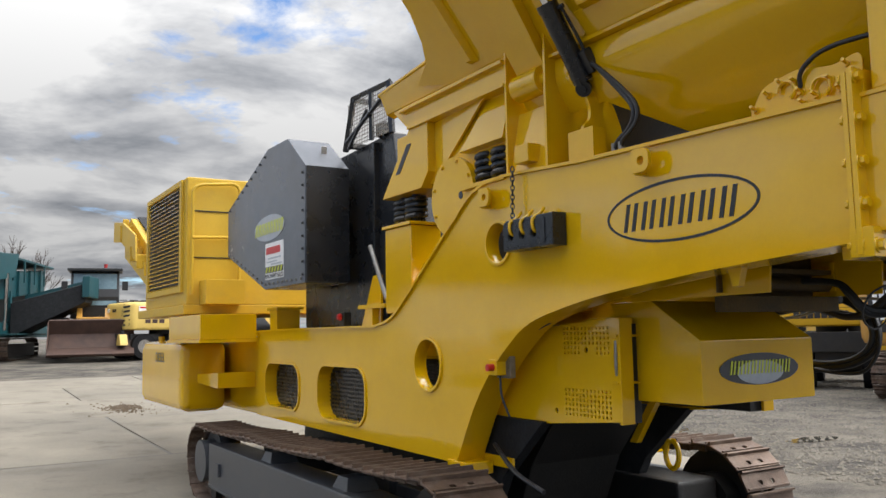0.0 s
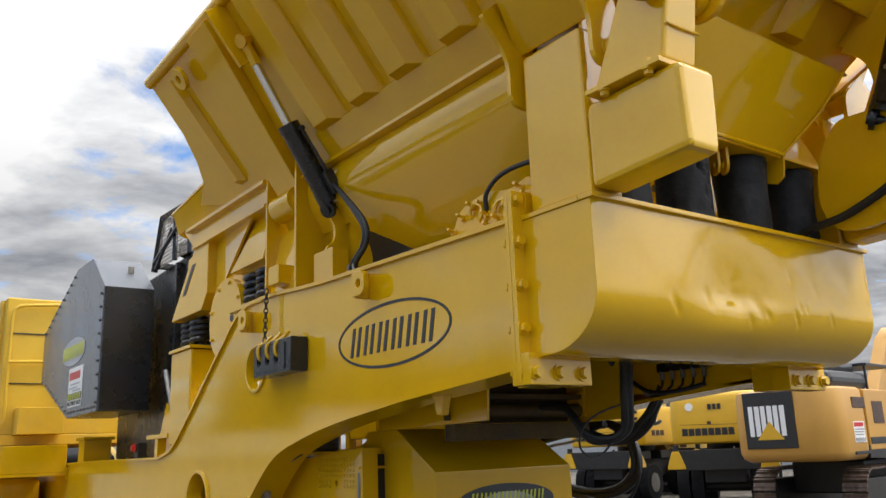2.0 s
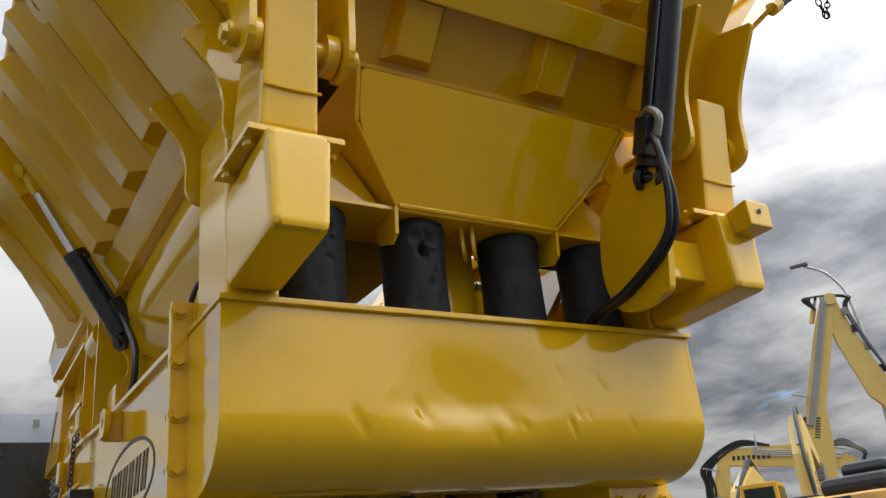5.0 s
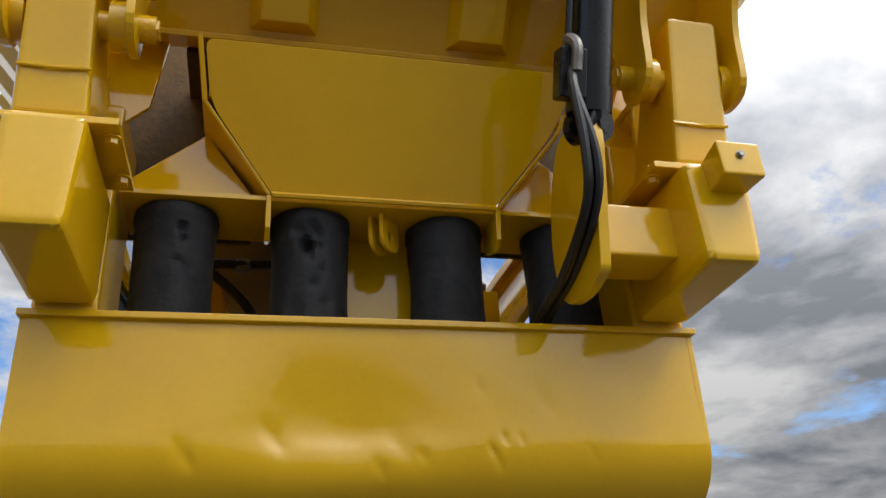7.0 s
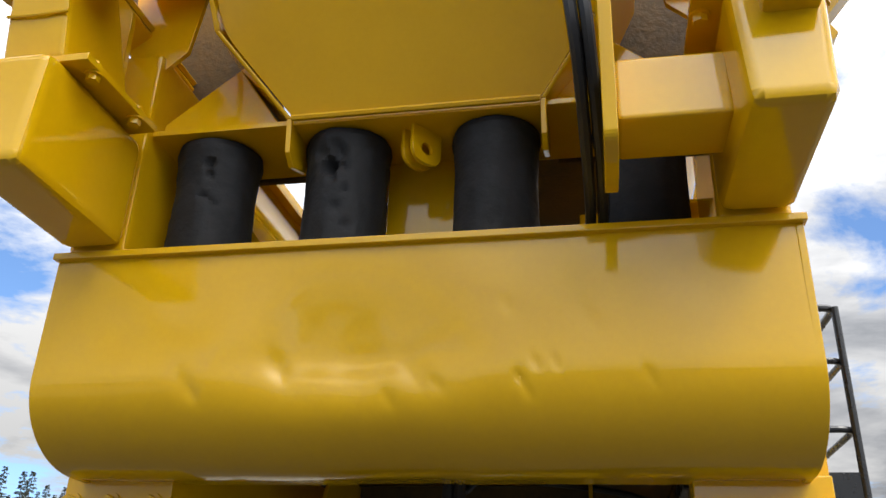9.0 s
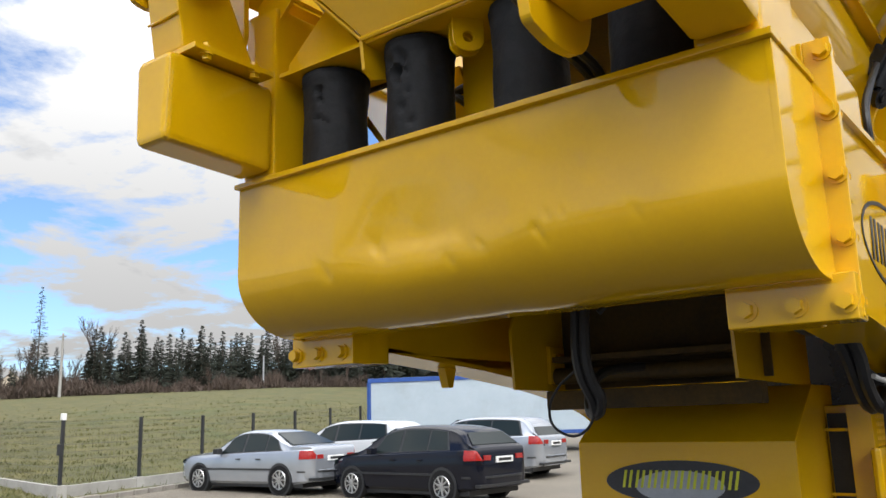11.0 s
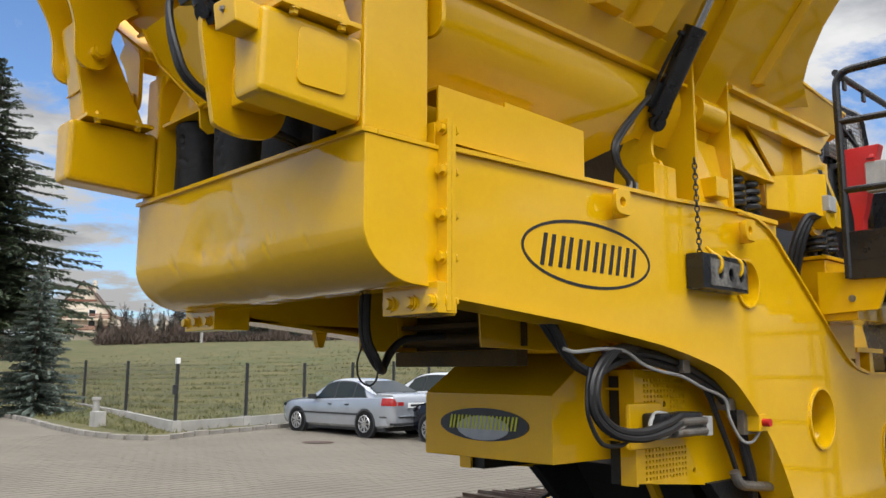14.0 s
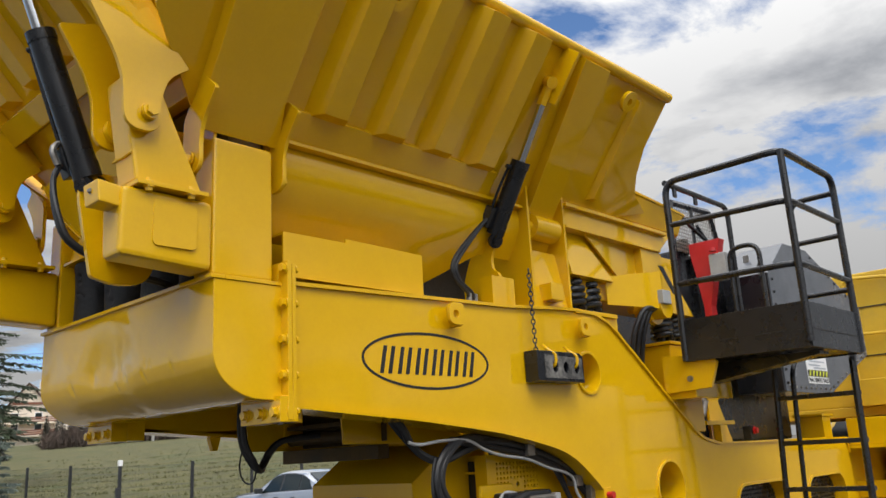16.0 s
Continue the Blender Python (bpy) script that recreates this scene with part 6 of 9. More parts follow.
ROOF = surface("brown_roof", (0.06, 0.035, 0.025), (0.11, 0.065, 0.045), rough=0.8, scale=2, fine=20, bump=0.3)
BALCONY = surface("brown_wood", (0.16, 0.06, 0.035), (0.24, 0.10, 0.06), rough=0.7, scale=3, fine=30, bump=0.2)
PALEBLUE = surface("pale_trailer_panel", (0.33, 0.40, 0.46), (0.40, 0.47, 0.53), rough=0.45, scale=1.2, fine=40, bump=0.03, stain=(0.28, 0.31, 0.33), stain_amount=0.4)
BLUE = surface("blue_trim", (0.02, 0.06, 0.24), (0.03, 0.09, 0.32), rough=0.4, scale=3, fine=40, bump=0.03)


def glass_material():
    m, nodes, links, b = material("dark_glass")
    b.inputs["Base Color"].default_value = (0.012, 0.018, 0.018, 1)
    b.inputs["Roughness"].default_value, b.inputs["Metallic"].default_value = 0.04, 0.0
    b.inputs["Specular IOR Level"].default_value = 0.30
    return m


GLASS = glass_material()


# ---- ground ----
def ground_z(x, y):
    z = 0.0165 * max(0.0, min(-x, 45) - 4)
    k = 1.0 if x < 8 else max(0.0, 1 - (x - 8) / 6)
    return z + (0.022 * max(0.0, min(y, 60) - 12) + 0.012 * max(0.0, min(y, 60) - 17)) * k


def sheet_grid(name, xs, ys, zf, mat, label, category):
    bm = bmesh.new()
    rows = [[bm.verts.new((x, y, zf(x, y))) for y in ys] for x in xs]
    for a, b in zip(rows, rows[1:]):
        for j in range(len(ys) - 1):
            bm.faces.new((a[j], b[j], b[j + 1], a[j + 1]))
    bmesh.ops.recalc_face_normals(bm, faces=bm.faces)
    bm.normal_update()
    if bm.faces and sum(f.normal.z for f in bm.faces) < 0:
        bmesh.ops.reverse_faces(bm, faces=bm.faces)
    return tagged(part(name, bm, mat, smooth=True), label, category, kind="structure")


def spread_axis(lo, hi, fine_lo, fine_hi, step):
    out, v = [], fine_lo
    while v < fine_hi:
        out.append(v)
        v += step
    far_hi, far_lo, k = [], [], step
    v = fine_hi
    while v < hi:
        far_hi.append(v)
        k *= 1.6
        v += k
    v, k = fine_lo - step, step
    while v > lo:
        far_lo.append(v)
        k *= 1.6
        v -= k
    return [lo] + far_lo[::-1] + out + far_hi + [hi]


GX, GY = spread_axis(-2500, 2500, -50, 30, 2.0), spread_axis(-2500, 2500, -20, 64, 2.0)
ground = sheet_grid("ground", GX, GY, lambda x, y: ground_z(x, y) - 0.03 if abs(x) < 400 and abs(y) < 400 else -2.0, GRAVEL, "grey gravel yard with damp patches", "gravel yard")

# concrete slabs round the crusher
slabs = sheet_grid("concrete_yard", [-5.4, -3, 0, 3, 4.6], [4.8, 8, 14, 20, 26], lambda x, y: ground_z(x, y) - 0.022, JOINT, "worn concrete slab yard", "concrete")
SLAB = {}
ROWS = [4.8, 10.72, 16.2, 19.6, 23.0, 26.2]
for j, (y0, y1) in enumerate(zip(ROWS, ROWS[1:])):
    cuts = [-5.3, -0.83, 4.5] if j % 2 else [-5.3, -3.2, 1.5, 4.5]
    for x0, x1 in zip(cuts, cuts[1:]):
        bm = bmesh.new()
        tilt = random.uniform(-0.004, 0.004)
        a = [(x0 + 0.018, y0 + 0.022), (x1 - 0.018, y0 + 0.022), (x1 - 0.018, y1 - 0.022), (x0 + 0.018, y1 - 0.022)]
        add_loft(bm, [(p, q, ground_z(p, q) - 0.1) for p, q in a], [(p, q, ground_z(p, q) + tilt * (1 if p > x0 + 1 else -1)) for p, q in a])
        part("slab", bevel(bm, 0.01, 1), CONCRETE, slabs)

# dark ground past the crusher's end, mostly out of view; made up to cut bounce light on the undersides
for nm, xs_, ys_ in (("asphalt_lane", [-5.38, -2, 0, 2, 3.4], [-38, -20, -10, -4, 0, 2.4, 4.78]), ("asphalt_lane", [3.4, 8, 16, 26, 36], [-38, -20, -10, -4, 0, 2.17]),
                    ("asphalt_lane", [-46, -36, -26, -16, -10, -5.38], [-38, -20, -10, -4, 1.2])):
    sheet_grid(nm, xs_, ys_, lambda x, y: ground_z(x, y) - 0.006, DARKGROUND, "dark ground made up to dim light from below", "asphalt")
# block paving
paving = sheet_grid("block_paving", spread_axis(-60, -5.4, -30, -5.42, 1.5), spread_axis(-40, 40, -6, 26, 2.0), lambda x, y: ground_z(x, y) - 0.004, PAVER,
                    "weathered grey concrete block paving", "paving")


def paver_block(x, y, w, d):
    z = ground_z(x + w / 2, y + d / 2) + random.uniform(-0.001, 0.001)
    return [(x, y, z - 0.03), (x + w, y, z - 0.03), (x + w, y + d, z - 0.03), (x, y + d, z - 0.03), (x + 0.002, y + 0.002, z), (x + w - 0.002, y + 0.002, z),
            (x + w - 0.002, y + d - 0.002, z), (x + 0.002, y + d - 0.002, z)]


verts, faces = [], []
for i in range(62):
    for j in range(60):
        x, y = -5.65 - i * 0.205, 0.2 + j * 0.205 + (0.1 if i % 2 else 0)
        b = len(verts)
        verts += paver_block(x, y, 0.2035, 0.2035)
        faces += [tuple(b + k for k in f) for f in ((4, 5, 6, 7), (0, 1, 5, 4), (1, 2, 6, 5), (2, 3, 7, 6), (3, 0, 4, 7))]
me = bpy.data.meshes.new("paving_blocks")
me.from_pydata(verts, [], faces)
me.materials.append(PAVER)
pb = new("paving_blocks", me)
under(pb, paving)
tagged(pb, "grey concrete paving blocks", kind="stuff")

# kerb along the lawn
KPTS = [(-46, 6.9), (-36, 6.75), (-28.2, 6.6), (-24.3, 6.5), (-22, 6.38), (-19.5, 6.15), (-17.4, 6.12), (-16.2, 6.39), (-15.5, 6.94), (-15.75, 7.6), (-16.1, 8.2), (-16.5, 9.45), (-17.1, 11.2),
        (-18.1, 14.5), (-19.2, 18), (-20.8, 23), (-22, 27)]
kerb = new("kerb")
tagged(kerb, "grey concrete kerb stones along the lawn", "kerb", kind="structure")
dense = smooth_path([(*p, 0) for p in KPTS], 24)
acc, last = 0.0, dense[0]
KERB_MESH = bpy.data.meshes.new("kerb_stone")
bm = box(-0.235, 0.235, -0.075, 0.075, -0.2, 0.11, 0.012)
bm.to_mesh(KERB_MESH)
bm.free()
KERB_MESH.materials.append(KERB)
for p, q in zip(dense, dense[1:]):
    acc += (q - p).length
    if acc >= 0.485:
        acc = 0.0
        d = q - p
        o = new("kerb_stone", KERB_MESH)
        o.matrix_basis = Matrix.Translation((q.x, q.y, ground_z(q.x, q.y) + random.uniform(-0.01, 0.01))) @ Matrix.Rotation(math.atan2(d.y, d.x), 4, "Z")
        under(o, kerb)

# lawn strip and meadow as one rising sheet beyond the kerb
bm = bmesh.new()
poly = [q for q in dense]
cols = []
for i, q in enumerate(poly[::3]):
    t = i / (len(poly[::3]) - 1)
    out = Vector((-160 - 60 * (1 - t), 40 + 190 * t, 0))
    col = []
    for k in range(46):
        s_ = (k / 45) ** 2.2
        p = q.lerp(out, s_)
        h = ground_z(p.x, p.y) + 0.06
        d = max(0.0, (p - q).length - 2.5)
        h += min(d, 95) * 0.05 + max(0.0, d - 95) * 0.018
        h += (0.05 * noise.noise((p.x * 0.35, p.y * 0.35, 0)) + 0.25 * noise.noise((p.x * 0.05, p.y * 0.05, 3)) * min(1, d / 20))
        col.append(bm.verts.new((p.x, p.y, h)))
    cols.append(col)
for a, b in zip(cols, cols[1:]):
    for k in range(45):
        bm.faces.new((a[k], a[k + 1], b[k + 1], b[k]))
bmesh.ops.recalc_face_normals(bm, faces=bm.faces)
bm.normal_update()
if sum(f.normal.z for f in bm.faces) < 0:
    bmesh.ops.reverse_faces(bm, faces=bm.faces)
lawn = tagged(part("meadow", bm, GRASS, smooth=True), "patchy winter meadow that rises to a tree line", "meadow", kind="structure")
LAWN = [(v.co.copy()) for v in lawn.data.vertices]
LAWN_XY = np.array([(v.x, v.y) for v in LAWN])
LAWN_Z = np.array([v.z for v in LAWN])


def lawn_z(x, y):
    d = (LAWN_XY[:, 0] - x) ** 2 + (LAWN_XY[:, 1] - y) ** 2
    i = np.argsort(d)[:4]
    w = 1 / (d[i] + 1e-3)
    return float((LAWN_Z[i] * w).sum() / w.sum())


# grass tufts near the fence
verts, faces = [], []
rng = np.random.default_rng(4)
for n in range(11000):
    x = -16.5 - abs(rng.normal()) * 16
    y = 7.0 + rng.random() ** 1.4 * 34
    if x > -16.6 - (y - 8.0) * 0.31 and y > 8:
        continue
    if x < -60:
        continue
    z = lawn_z(x, y) - 0.02
    for k in range(3):
        a, h, w = rng.random() * 6.28, 0.05 + 0.11 * rng.random(), 0.012 + 0.012 * rng.random()
        dx, dy, lx, ly = math.cos(a) * w, math.sin(a) * w, rng.normal() * 0.05, rng.normal() * 0.05
        ox, oy = rng.normal() * 0.06, rng.normal() * 0.06
        b = len(verts)
        verts += [(x + ox - dx, y + oy - dy, z), (x + ox + dx, y + oy + dy, z), (x + ox + lx, y + oy + ly, z + h)]
        faces.append((b, b + 1, b + 2))
me = bpy.data.meshes.new("grass_tufts")
me.from_pydata(verts, [], faces)
me.materials.append(BLADE)
tagged(new("grass_tufts", me), "short dry grass blades", "grass", kind="stuff")

# loose stones on the gravel
verts, faces = [], []
for n in range(30000):
    x, y = 4.6 + rng.random() ** 1.3 * 15, 2.4 + rng.random() * 18
    r = 0.010 + 0.030 * rng.random() ** 2
    z = ground_z(x, y) - 0.03
    b = len(verts)
    a = rng.random() * 6
    for k in range(5):
        verts.append((x + r * math.cos(a + k * 1.257) * (0.8 + 0.4 * rng.random()), y + r * math.sin(a + k * 1.257) * (0.8 + 0.4 * rng.random()), z + r * 0.25))
    verts.append((x, y, z + r * 1.0))
    faces += [(b + k, b + (k + 1) % 5, b + 5) for k in range(5)]
me = bpy.data.meshes.new("gravel_stones")
me.from_pydata(verts, [], faces)
me.materials.append(STONE)
tagged(new("gravel_stones", me), "loose grey gravel stones", "gravel", kind="stuff")

# swept dirt and crumbs on the concrete
verts, faces = [], []
for n in range(900):
    a = rng.random() * 6.28
    q = abs(rng.normal()) * 0.42
    x, y = -0.25 + q * math.cos(a) * 0.9, 17.4 + q * math.sin(a) * 1.5
    r = 0.008 + 0.035 * rng.random() ** 3 + 0.02 * max(0.0, 0.3 - q)
    z = ground_z(x, y) + max(0.0, 0.05 - 0.09 * q)
    b = len(verts)
    for k in range(5):
        verts.append((x + r * math.cos(a + k * 1.257), y + r * math.sin(a + k * 1.257), z - 0.01))
    verts.append((x, y, z + r * 0.8))
    faces += [(b + k, b + (k + 1) % 5, b + 5) for k in range(5)]
me = bpy.data.meshes.new("dirt_crumbs")
me.from_pydata(verts, [], faces)
me.materials.append(surface("brown_dirt", (0.06, 0.042, 0.026), (0.15, 0.11, 0.07), rough=0.95, scale=6, fine=60, bump=0.4))
tagged(new("dirt_crumbs", me), "small heap of brown dirt on the concrete", "dirt", kind="stuff")

# puddles on the gravel
WATER = material("puddle_water")[0]
wb = WATER.node_tree.nodes["Principled BSDF"]
wb.inputs["Base Color"].default_value, wb.inputs["Roughness"].default_value = (0.05, 0.045, 0.035, 1), 0.05
for x, y, rx, ry in ((7.2, 6.3, 0.5, 0.22), (9.3, 4.3, 0.7, 0.3), (6.0, 8.4, 0.9, 0.4)):
    bm = bmesh.new()
    bm.faces.new([bm.verts.new((x + rx * math.cos(k * math.tau / 22) * (1 + 0.3 * noise.noise((k * 0.7, x, 0))), y + ry * math.sin(k * math.tau / 22) * (1 + 0.3 * noise.noise((k * 0.7, y, 5))),
                                ground_z(x, y) - 0.022)) for k in range(22)])
    tagged(part("puddle", bm, WATER), "shallow muddy puddle on the gravel", "puddle", kind="structure")


# ---- fence ----
def lerp_z(p):
    return lawn_z(p[0], p[1]) if p[0] < -16.2 else ground_z(p[0], p[1])


FENCE_R = [(-16.75 - 0.78 * i, 7.95 + 2.42 * i) for i in range(8)]
FENCE_L = [(-16.75, 7.95), (-21.4, 8.65), (-26.2, 9.2), (-31.0, 9.75), (-36, 10.3)]
fence = thing("mesh_fence", (-16.75, 7.95, ground_z(-16.75, 7.95)), "anthracite steel mesh fence on a low concrete plinth", "fence")
for run in (FENCE_R, FENCE_L):
    for i, (a, b) in enumerate(zip(run, run[1:])):
        za, zb = ground_z(*a) + 0.05, ground_z(*b) + 0.05
        va, vb = Vector((*a, za)), Vector((*b, zb))
        d = (vb - va).normalized()
        nrm = Vector((-d.y, d.x, 0)).normalized() * 0.06
        up = Vector((0, 0, 1))
        part("plinth", loft([va + nrm - up * 0.1, va - nrm - up * 0.1, va - nrm + up * 0.26, va + nrm + up * 0.26], [vb + nrm - up * 0.1, vb - nrm - up * 0.1, vb - nrm + up * 0.26, vb + nrm + up * 0.26],
                            0.008), PLINTH, fence, "pale concrete plinth")
        for p, z in (((b, zb),) if i or run is FENCE_L else ((a, za), (b, zb))):
            part("post", box(p[0] - 0.035, p[0] + 0.035, p[1] - 0.035, p[1] + 0.035, z, z + 1.72, 0.004), FENCEPAINT, fence)
            part("post_foot", box(p[0] - 0.12, p[0] + 0.12, p[1] - 0.12, p[1] + 0.12, z - 0.1, z + 0.28, 0.01), PLINTH, fence)
        bm = bmesh.new()
        L = (vb - va).length
        hz = lambda t_, h: va.lerp(vb, t_) + up * h
        for k in range(9):
            h = 0.30 + k * 0.168
            add_tube(bm, [hz(0, h), hz(1, h)], 0.0035, 3)
        n = int(L / 0.1)
        for k in range(1, n):
            add_tube(bm, [hz(k / n, 0.28), hz(k / n, 1.66)], 0.0022, 3)
        part("mesh_panel", bm, FENCEPAINT, fence)
part("post_cap_lamp", box(-16.81, -16.70, 7.90, 8.0, ground_z(-16.75, 7.95) + 1.72, ground_z(-16.75, 7.95) + 1.87, 0.02), WHITE, fence, "white sensor on a post")
part("fence_box", box(-16.72, -16.60, 7.82, 7.90, 1.18, 1.42, 0.01), FENCEPAINT, fence)
bollard = thing("service_bollard", (-19.2, 7.0, lawn_z(-19.2, 7.0)), "pale round concrete bollard with a square cabinet", "bollard")
bz = lawn_z(-19.2, 7.0) - 0.05
part("post", cyl((-19.75, 7.15, bz), (-19.75, 7.15, bz + 0.72), 0.085, n=16), PLINTH, bollard, smooth=True)
part("cap", cyl((-19.75, 7.15, bz + 0.72), (-19.75, 7.15, bz + 0.80), 0.12, n=16), PLINTH, bollard, smooth=True)
part("cabinet", box(-19.5, -19.15, 6.9, 7.2, bz, bz + 0.44, 0.012), PLINTH, bollard)
manhole = tagged(part("manhole_cover", cyl((-13.0, 11.0 - 1.4, ground_z(-13, 9.6)), (-13.0, 9.6, ground_z(-13, 9.6) + 0.012), 0.36, n=28), RUST), "dark iron manhole cover in the paving", "manhole cover")


# ---- vegetation ----
def spruce_mesh(name, h, r, seed, needle, tiers=26, per=15, droop=0.25, clump=7, bare=0.06, size=1.0, wide=0.17):
    """Trunk, and boughs of many small needle sprays with gaps between them. Returns two meshes."""
    g = random.Random(seed)
    tb = bmesh.new()
    add_cyl(tb, (0, 0, -0.1), (0, 0, h * 0.97), r * 0.065, 0.015, n=8)
    V, F = [], []
    for i in range(tiers):
        t = i / (tiers - 1)
        z0 = h * (bare + (0.985 - bare) * t)
        reach = r * (1 - t) ** 0.85 * g.uniform(0.80, 1.1) + 0.10 * size
        cnt = max(5, int(per * (1 - 0.6 * t)))
        a0 = g.random() * 6.28
        for k in range(cnt):
            a = a0 + k * 6.283 / cnt + g.uniform(-0.2, 0.2)
            ln = reach * g.choice((g.uniform(0.45, 0.8), g.uniform(0.8, 1.18)))
            z0 = h * (bare + (0.985 - bare) * min(1.0, t + g.uniform(-0.5, 0.5) / tiers))
            dz = -droop * ln * g.uniform(0.5, 1.3) + (0.3 * ln if t > 0.8 else 0)
            add_tube(tb, [(0, 0, z0), (math.cos(a) * ln * 0.6, math.sin(a) * ln * 0.6, z0 + dz * 0.7), (math.cos(a) * ln, math.sin(a) * ln, z0 + dz + 0.06 * ln)], 0.012 * size, 3)
            m = max(3, int(clump * ln / r) + 2)
            for q in range(m):
                f = 0.15 + 0.85 * (q + g.random() * 0.6) / m
                cx, cy = math.cos(a) * ln * f, math.sin(a) * ln * f
                cz = z0 + dz * f * (0.9 if f < 0.7 else 0.85)
                for w in range(5):
                    sl = g.uniform(0.18, 0.36) * (0.5 + 0.5 * ln / r) * size * (1.15 - 0.4 * f)
                    b = a + g.choice((-1, 1)) * g.uniform(0.3, 1.2)
                    tx, ty, tz = math.cos(b) * sl, math.sin(b) * sl, g.uniform(-0.9, 0.2) * sl
                    px, py = -math.sin(b) * sl * wide, math.cos(b) * sl * wide
                    n = len(V)
                    V += [(cx, cy, cz), (cx + tx * 0.5 + px, cy + ty * 0.5 + py, cz + tz * 0.4 + 0.02), (cx + tx, cy + ty, cz + tz), (cx + tx * 0.5 - px, cy + ty * 0.5 - py, cz + tz * 0.6 - 0.03)]
                    F.append((n, n + 1, n + 2, n + 3))
    tm = bpy.data.meshes.new("trunk")
    tb.to_mesh(tm)
    tb.free()
    tm.materials.append(BARK)
    cm = bpy.data.meshes.new("crown")
    cm.from_pydata(V, [], F)
    cm.materials.append(needle)
    return tm, cm


def tree(name, meshes, pos, label, category, group="", scale=1.0, turn=0.0):
    ob = thing(name, (0, 0, 0), label, category, group)
    for nm, me_ in zip(("trunk", "crown"), meshes):
        o = new(nm, me_)
        under(o, ob)
    ob.matrix_basis = Matrix.Translation(pos) @ Matrix.Rotation(turn, 4, "Z") @ Matrix.Diagonal((scale, scale, scale, 1))
    return ob


big = spruce_mesh("big", 16.6, 5.3, 3, NEEDLE, 44, 18, 0.20, 60, 0.20, 1.15, 0.20)
tree("spruce", big, (-41.0, 9.6, lawn_z(-41, 9.6) - 0.1), "tall dark green spruce beside the yard", "spruce tree")
blue = spruce_mesh("blue", 5.2, 1.5, 5, BLUENEEDLE, 27, 20, 0.10, 30, 0.05, 0.50, 0.15)
tree("blue_spruce", blue, (-25.28, 7.26, lawn_z(-25.28, 7.26) - 0.2), "small blue-green spruce on the lawn", "spruce tree")
far_a = spruce_mesh("far_a", 10, 2.7, 7, FARNEEDLE, 26, 11, 0.3, 11, 0.03, 1.5)
far_b = spruce_mesh("far_b", 10, 2.2, 8, FARNEEDLE, 24, 10, 0.25, 11, 0.05, 1.4)


def bare_tree_mesh(h, seed, spread=0.55, depth=4, r0=0.14):
    g = random.Random(seed)
    bm = bmesh.new()

    def limb(p, d, ln, r, lev):
        q = p + d * ln
        add_cyl(bm, p, q, r, r * 0.6, n=5 if lev < 2 else 3, caps=False)
        if lev == 0:
            return
        for k in range(3 if lev > 1 else 4):
            nd = (d + Vector((g.uniform(-1, 1), g.uniform(-1, 1), g.uniform(-0.2, 0.7))) * spread).normalized()
            limb(p + d * ln * g.uniform(0.45, 1.0), nd, ln * g.uniform(0.5, 0.8), r * 0.55, lev - 1)
        limb(q, (d + Vector((g.uniform(-1, 1), g.uniform(-1, 1), 0.3)) * 0.2).normalized(), ln * 0.7, r * 0.6, lev - 1)

    limb(Vector((0, 0, -0.1)), Vector((0, 0, 1)), h * 0.34, r0, depth)
    me_ = bpy.data.meshes.new("branches")
    bm.to_mesh(me_)
    bm.free()
    me_.materials.append(TWIG)
    return me_


BARE = [bare_tree_mesh(9, 11), bare_tree_mesh(10, 12, 0.4), bare_tree_mesh(8, 13, 0.7)]


def polar(cam_xy, yaw, d):
    return cam_xy[0] - d * math.sin(radians(yaw)), cam_xy[1] + d * math.cos(radians(yaw))


EYE2, EYE1 = (2.1, -1.7), (-3.2, -1.6)
# tree line beyond the meadow; it stands taller behind the cars
TALL_YAW = 61.2
g = random.Random(21)
for i in range(120):
    yaw = 69 - i * 0.23 + g.uniform(-0.25, 0.25)
    d = g.uniform(98, 122)
    x, y = polar(EYE2, yaw, d)
    tall = {12: 5.5, 22: 8.5, 24: 7.5, 28: 7.0, 38: 10.5, 48: 10.0}.get(i, g.uniform(2.6, 5.2) if yaw > TALL_YAW else g.uniform(5.5, 9.5))
    tree("spruce", far_a if i % 2 else far_b, (x, y, lawn_z(x, y) - 0.2), "dark spruce in the distant tree line", "spruce tree", "distant tree line", tall / 12, i * 1.3)
for i in range(9):
    x, y = polar(EYE2, 71.2 + 0.75 * i, 74 + 5 * (i % 3))
    tree("spruce", far_a if i % 2 else far_b, (x, y, lawn_z(x, y) - 0.4), "dark spruce in the distant tree line", "spruce tree", "distant tree line", 0.5 + 0.1 * (i % 3), i * 0.9)
# unseen spruces added behind the crusher to darken what the wing reflects
for i in range(40):
    yaw = 42 - 0.5 * i
    x, y = polar(EYE2, yaw, g.uniform(80, 98))
    tree("spruce", far_a if i % 2 else far_b, (x, y, lawn_z(x, y) - 0.3), "dark spruce in the distant tree line", "spruce tree", "distant tree line", g.uniform(0.7, 1.0), i * 1.7)
x, y = polar(EYE2, 63.7, 112)
tree("spruce", spruce_mesh("slim", 13.2, 2.1, 31, FARNEEDLE, 26, 9, 0.15, 5, 0.04, 0.9, 0.13), (x, y, lawn_z(x, y) - 0.2), "slim tall spruce in the tree line", "spruce tree", "distant tree line")
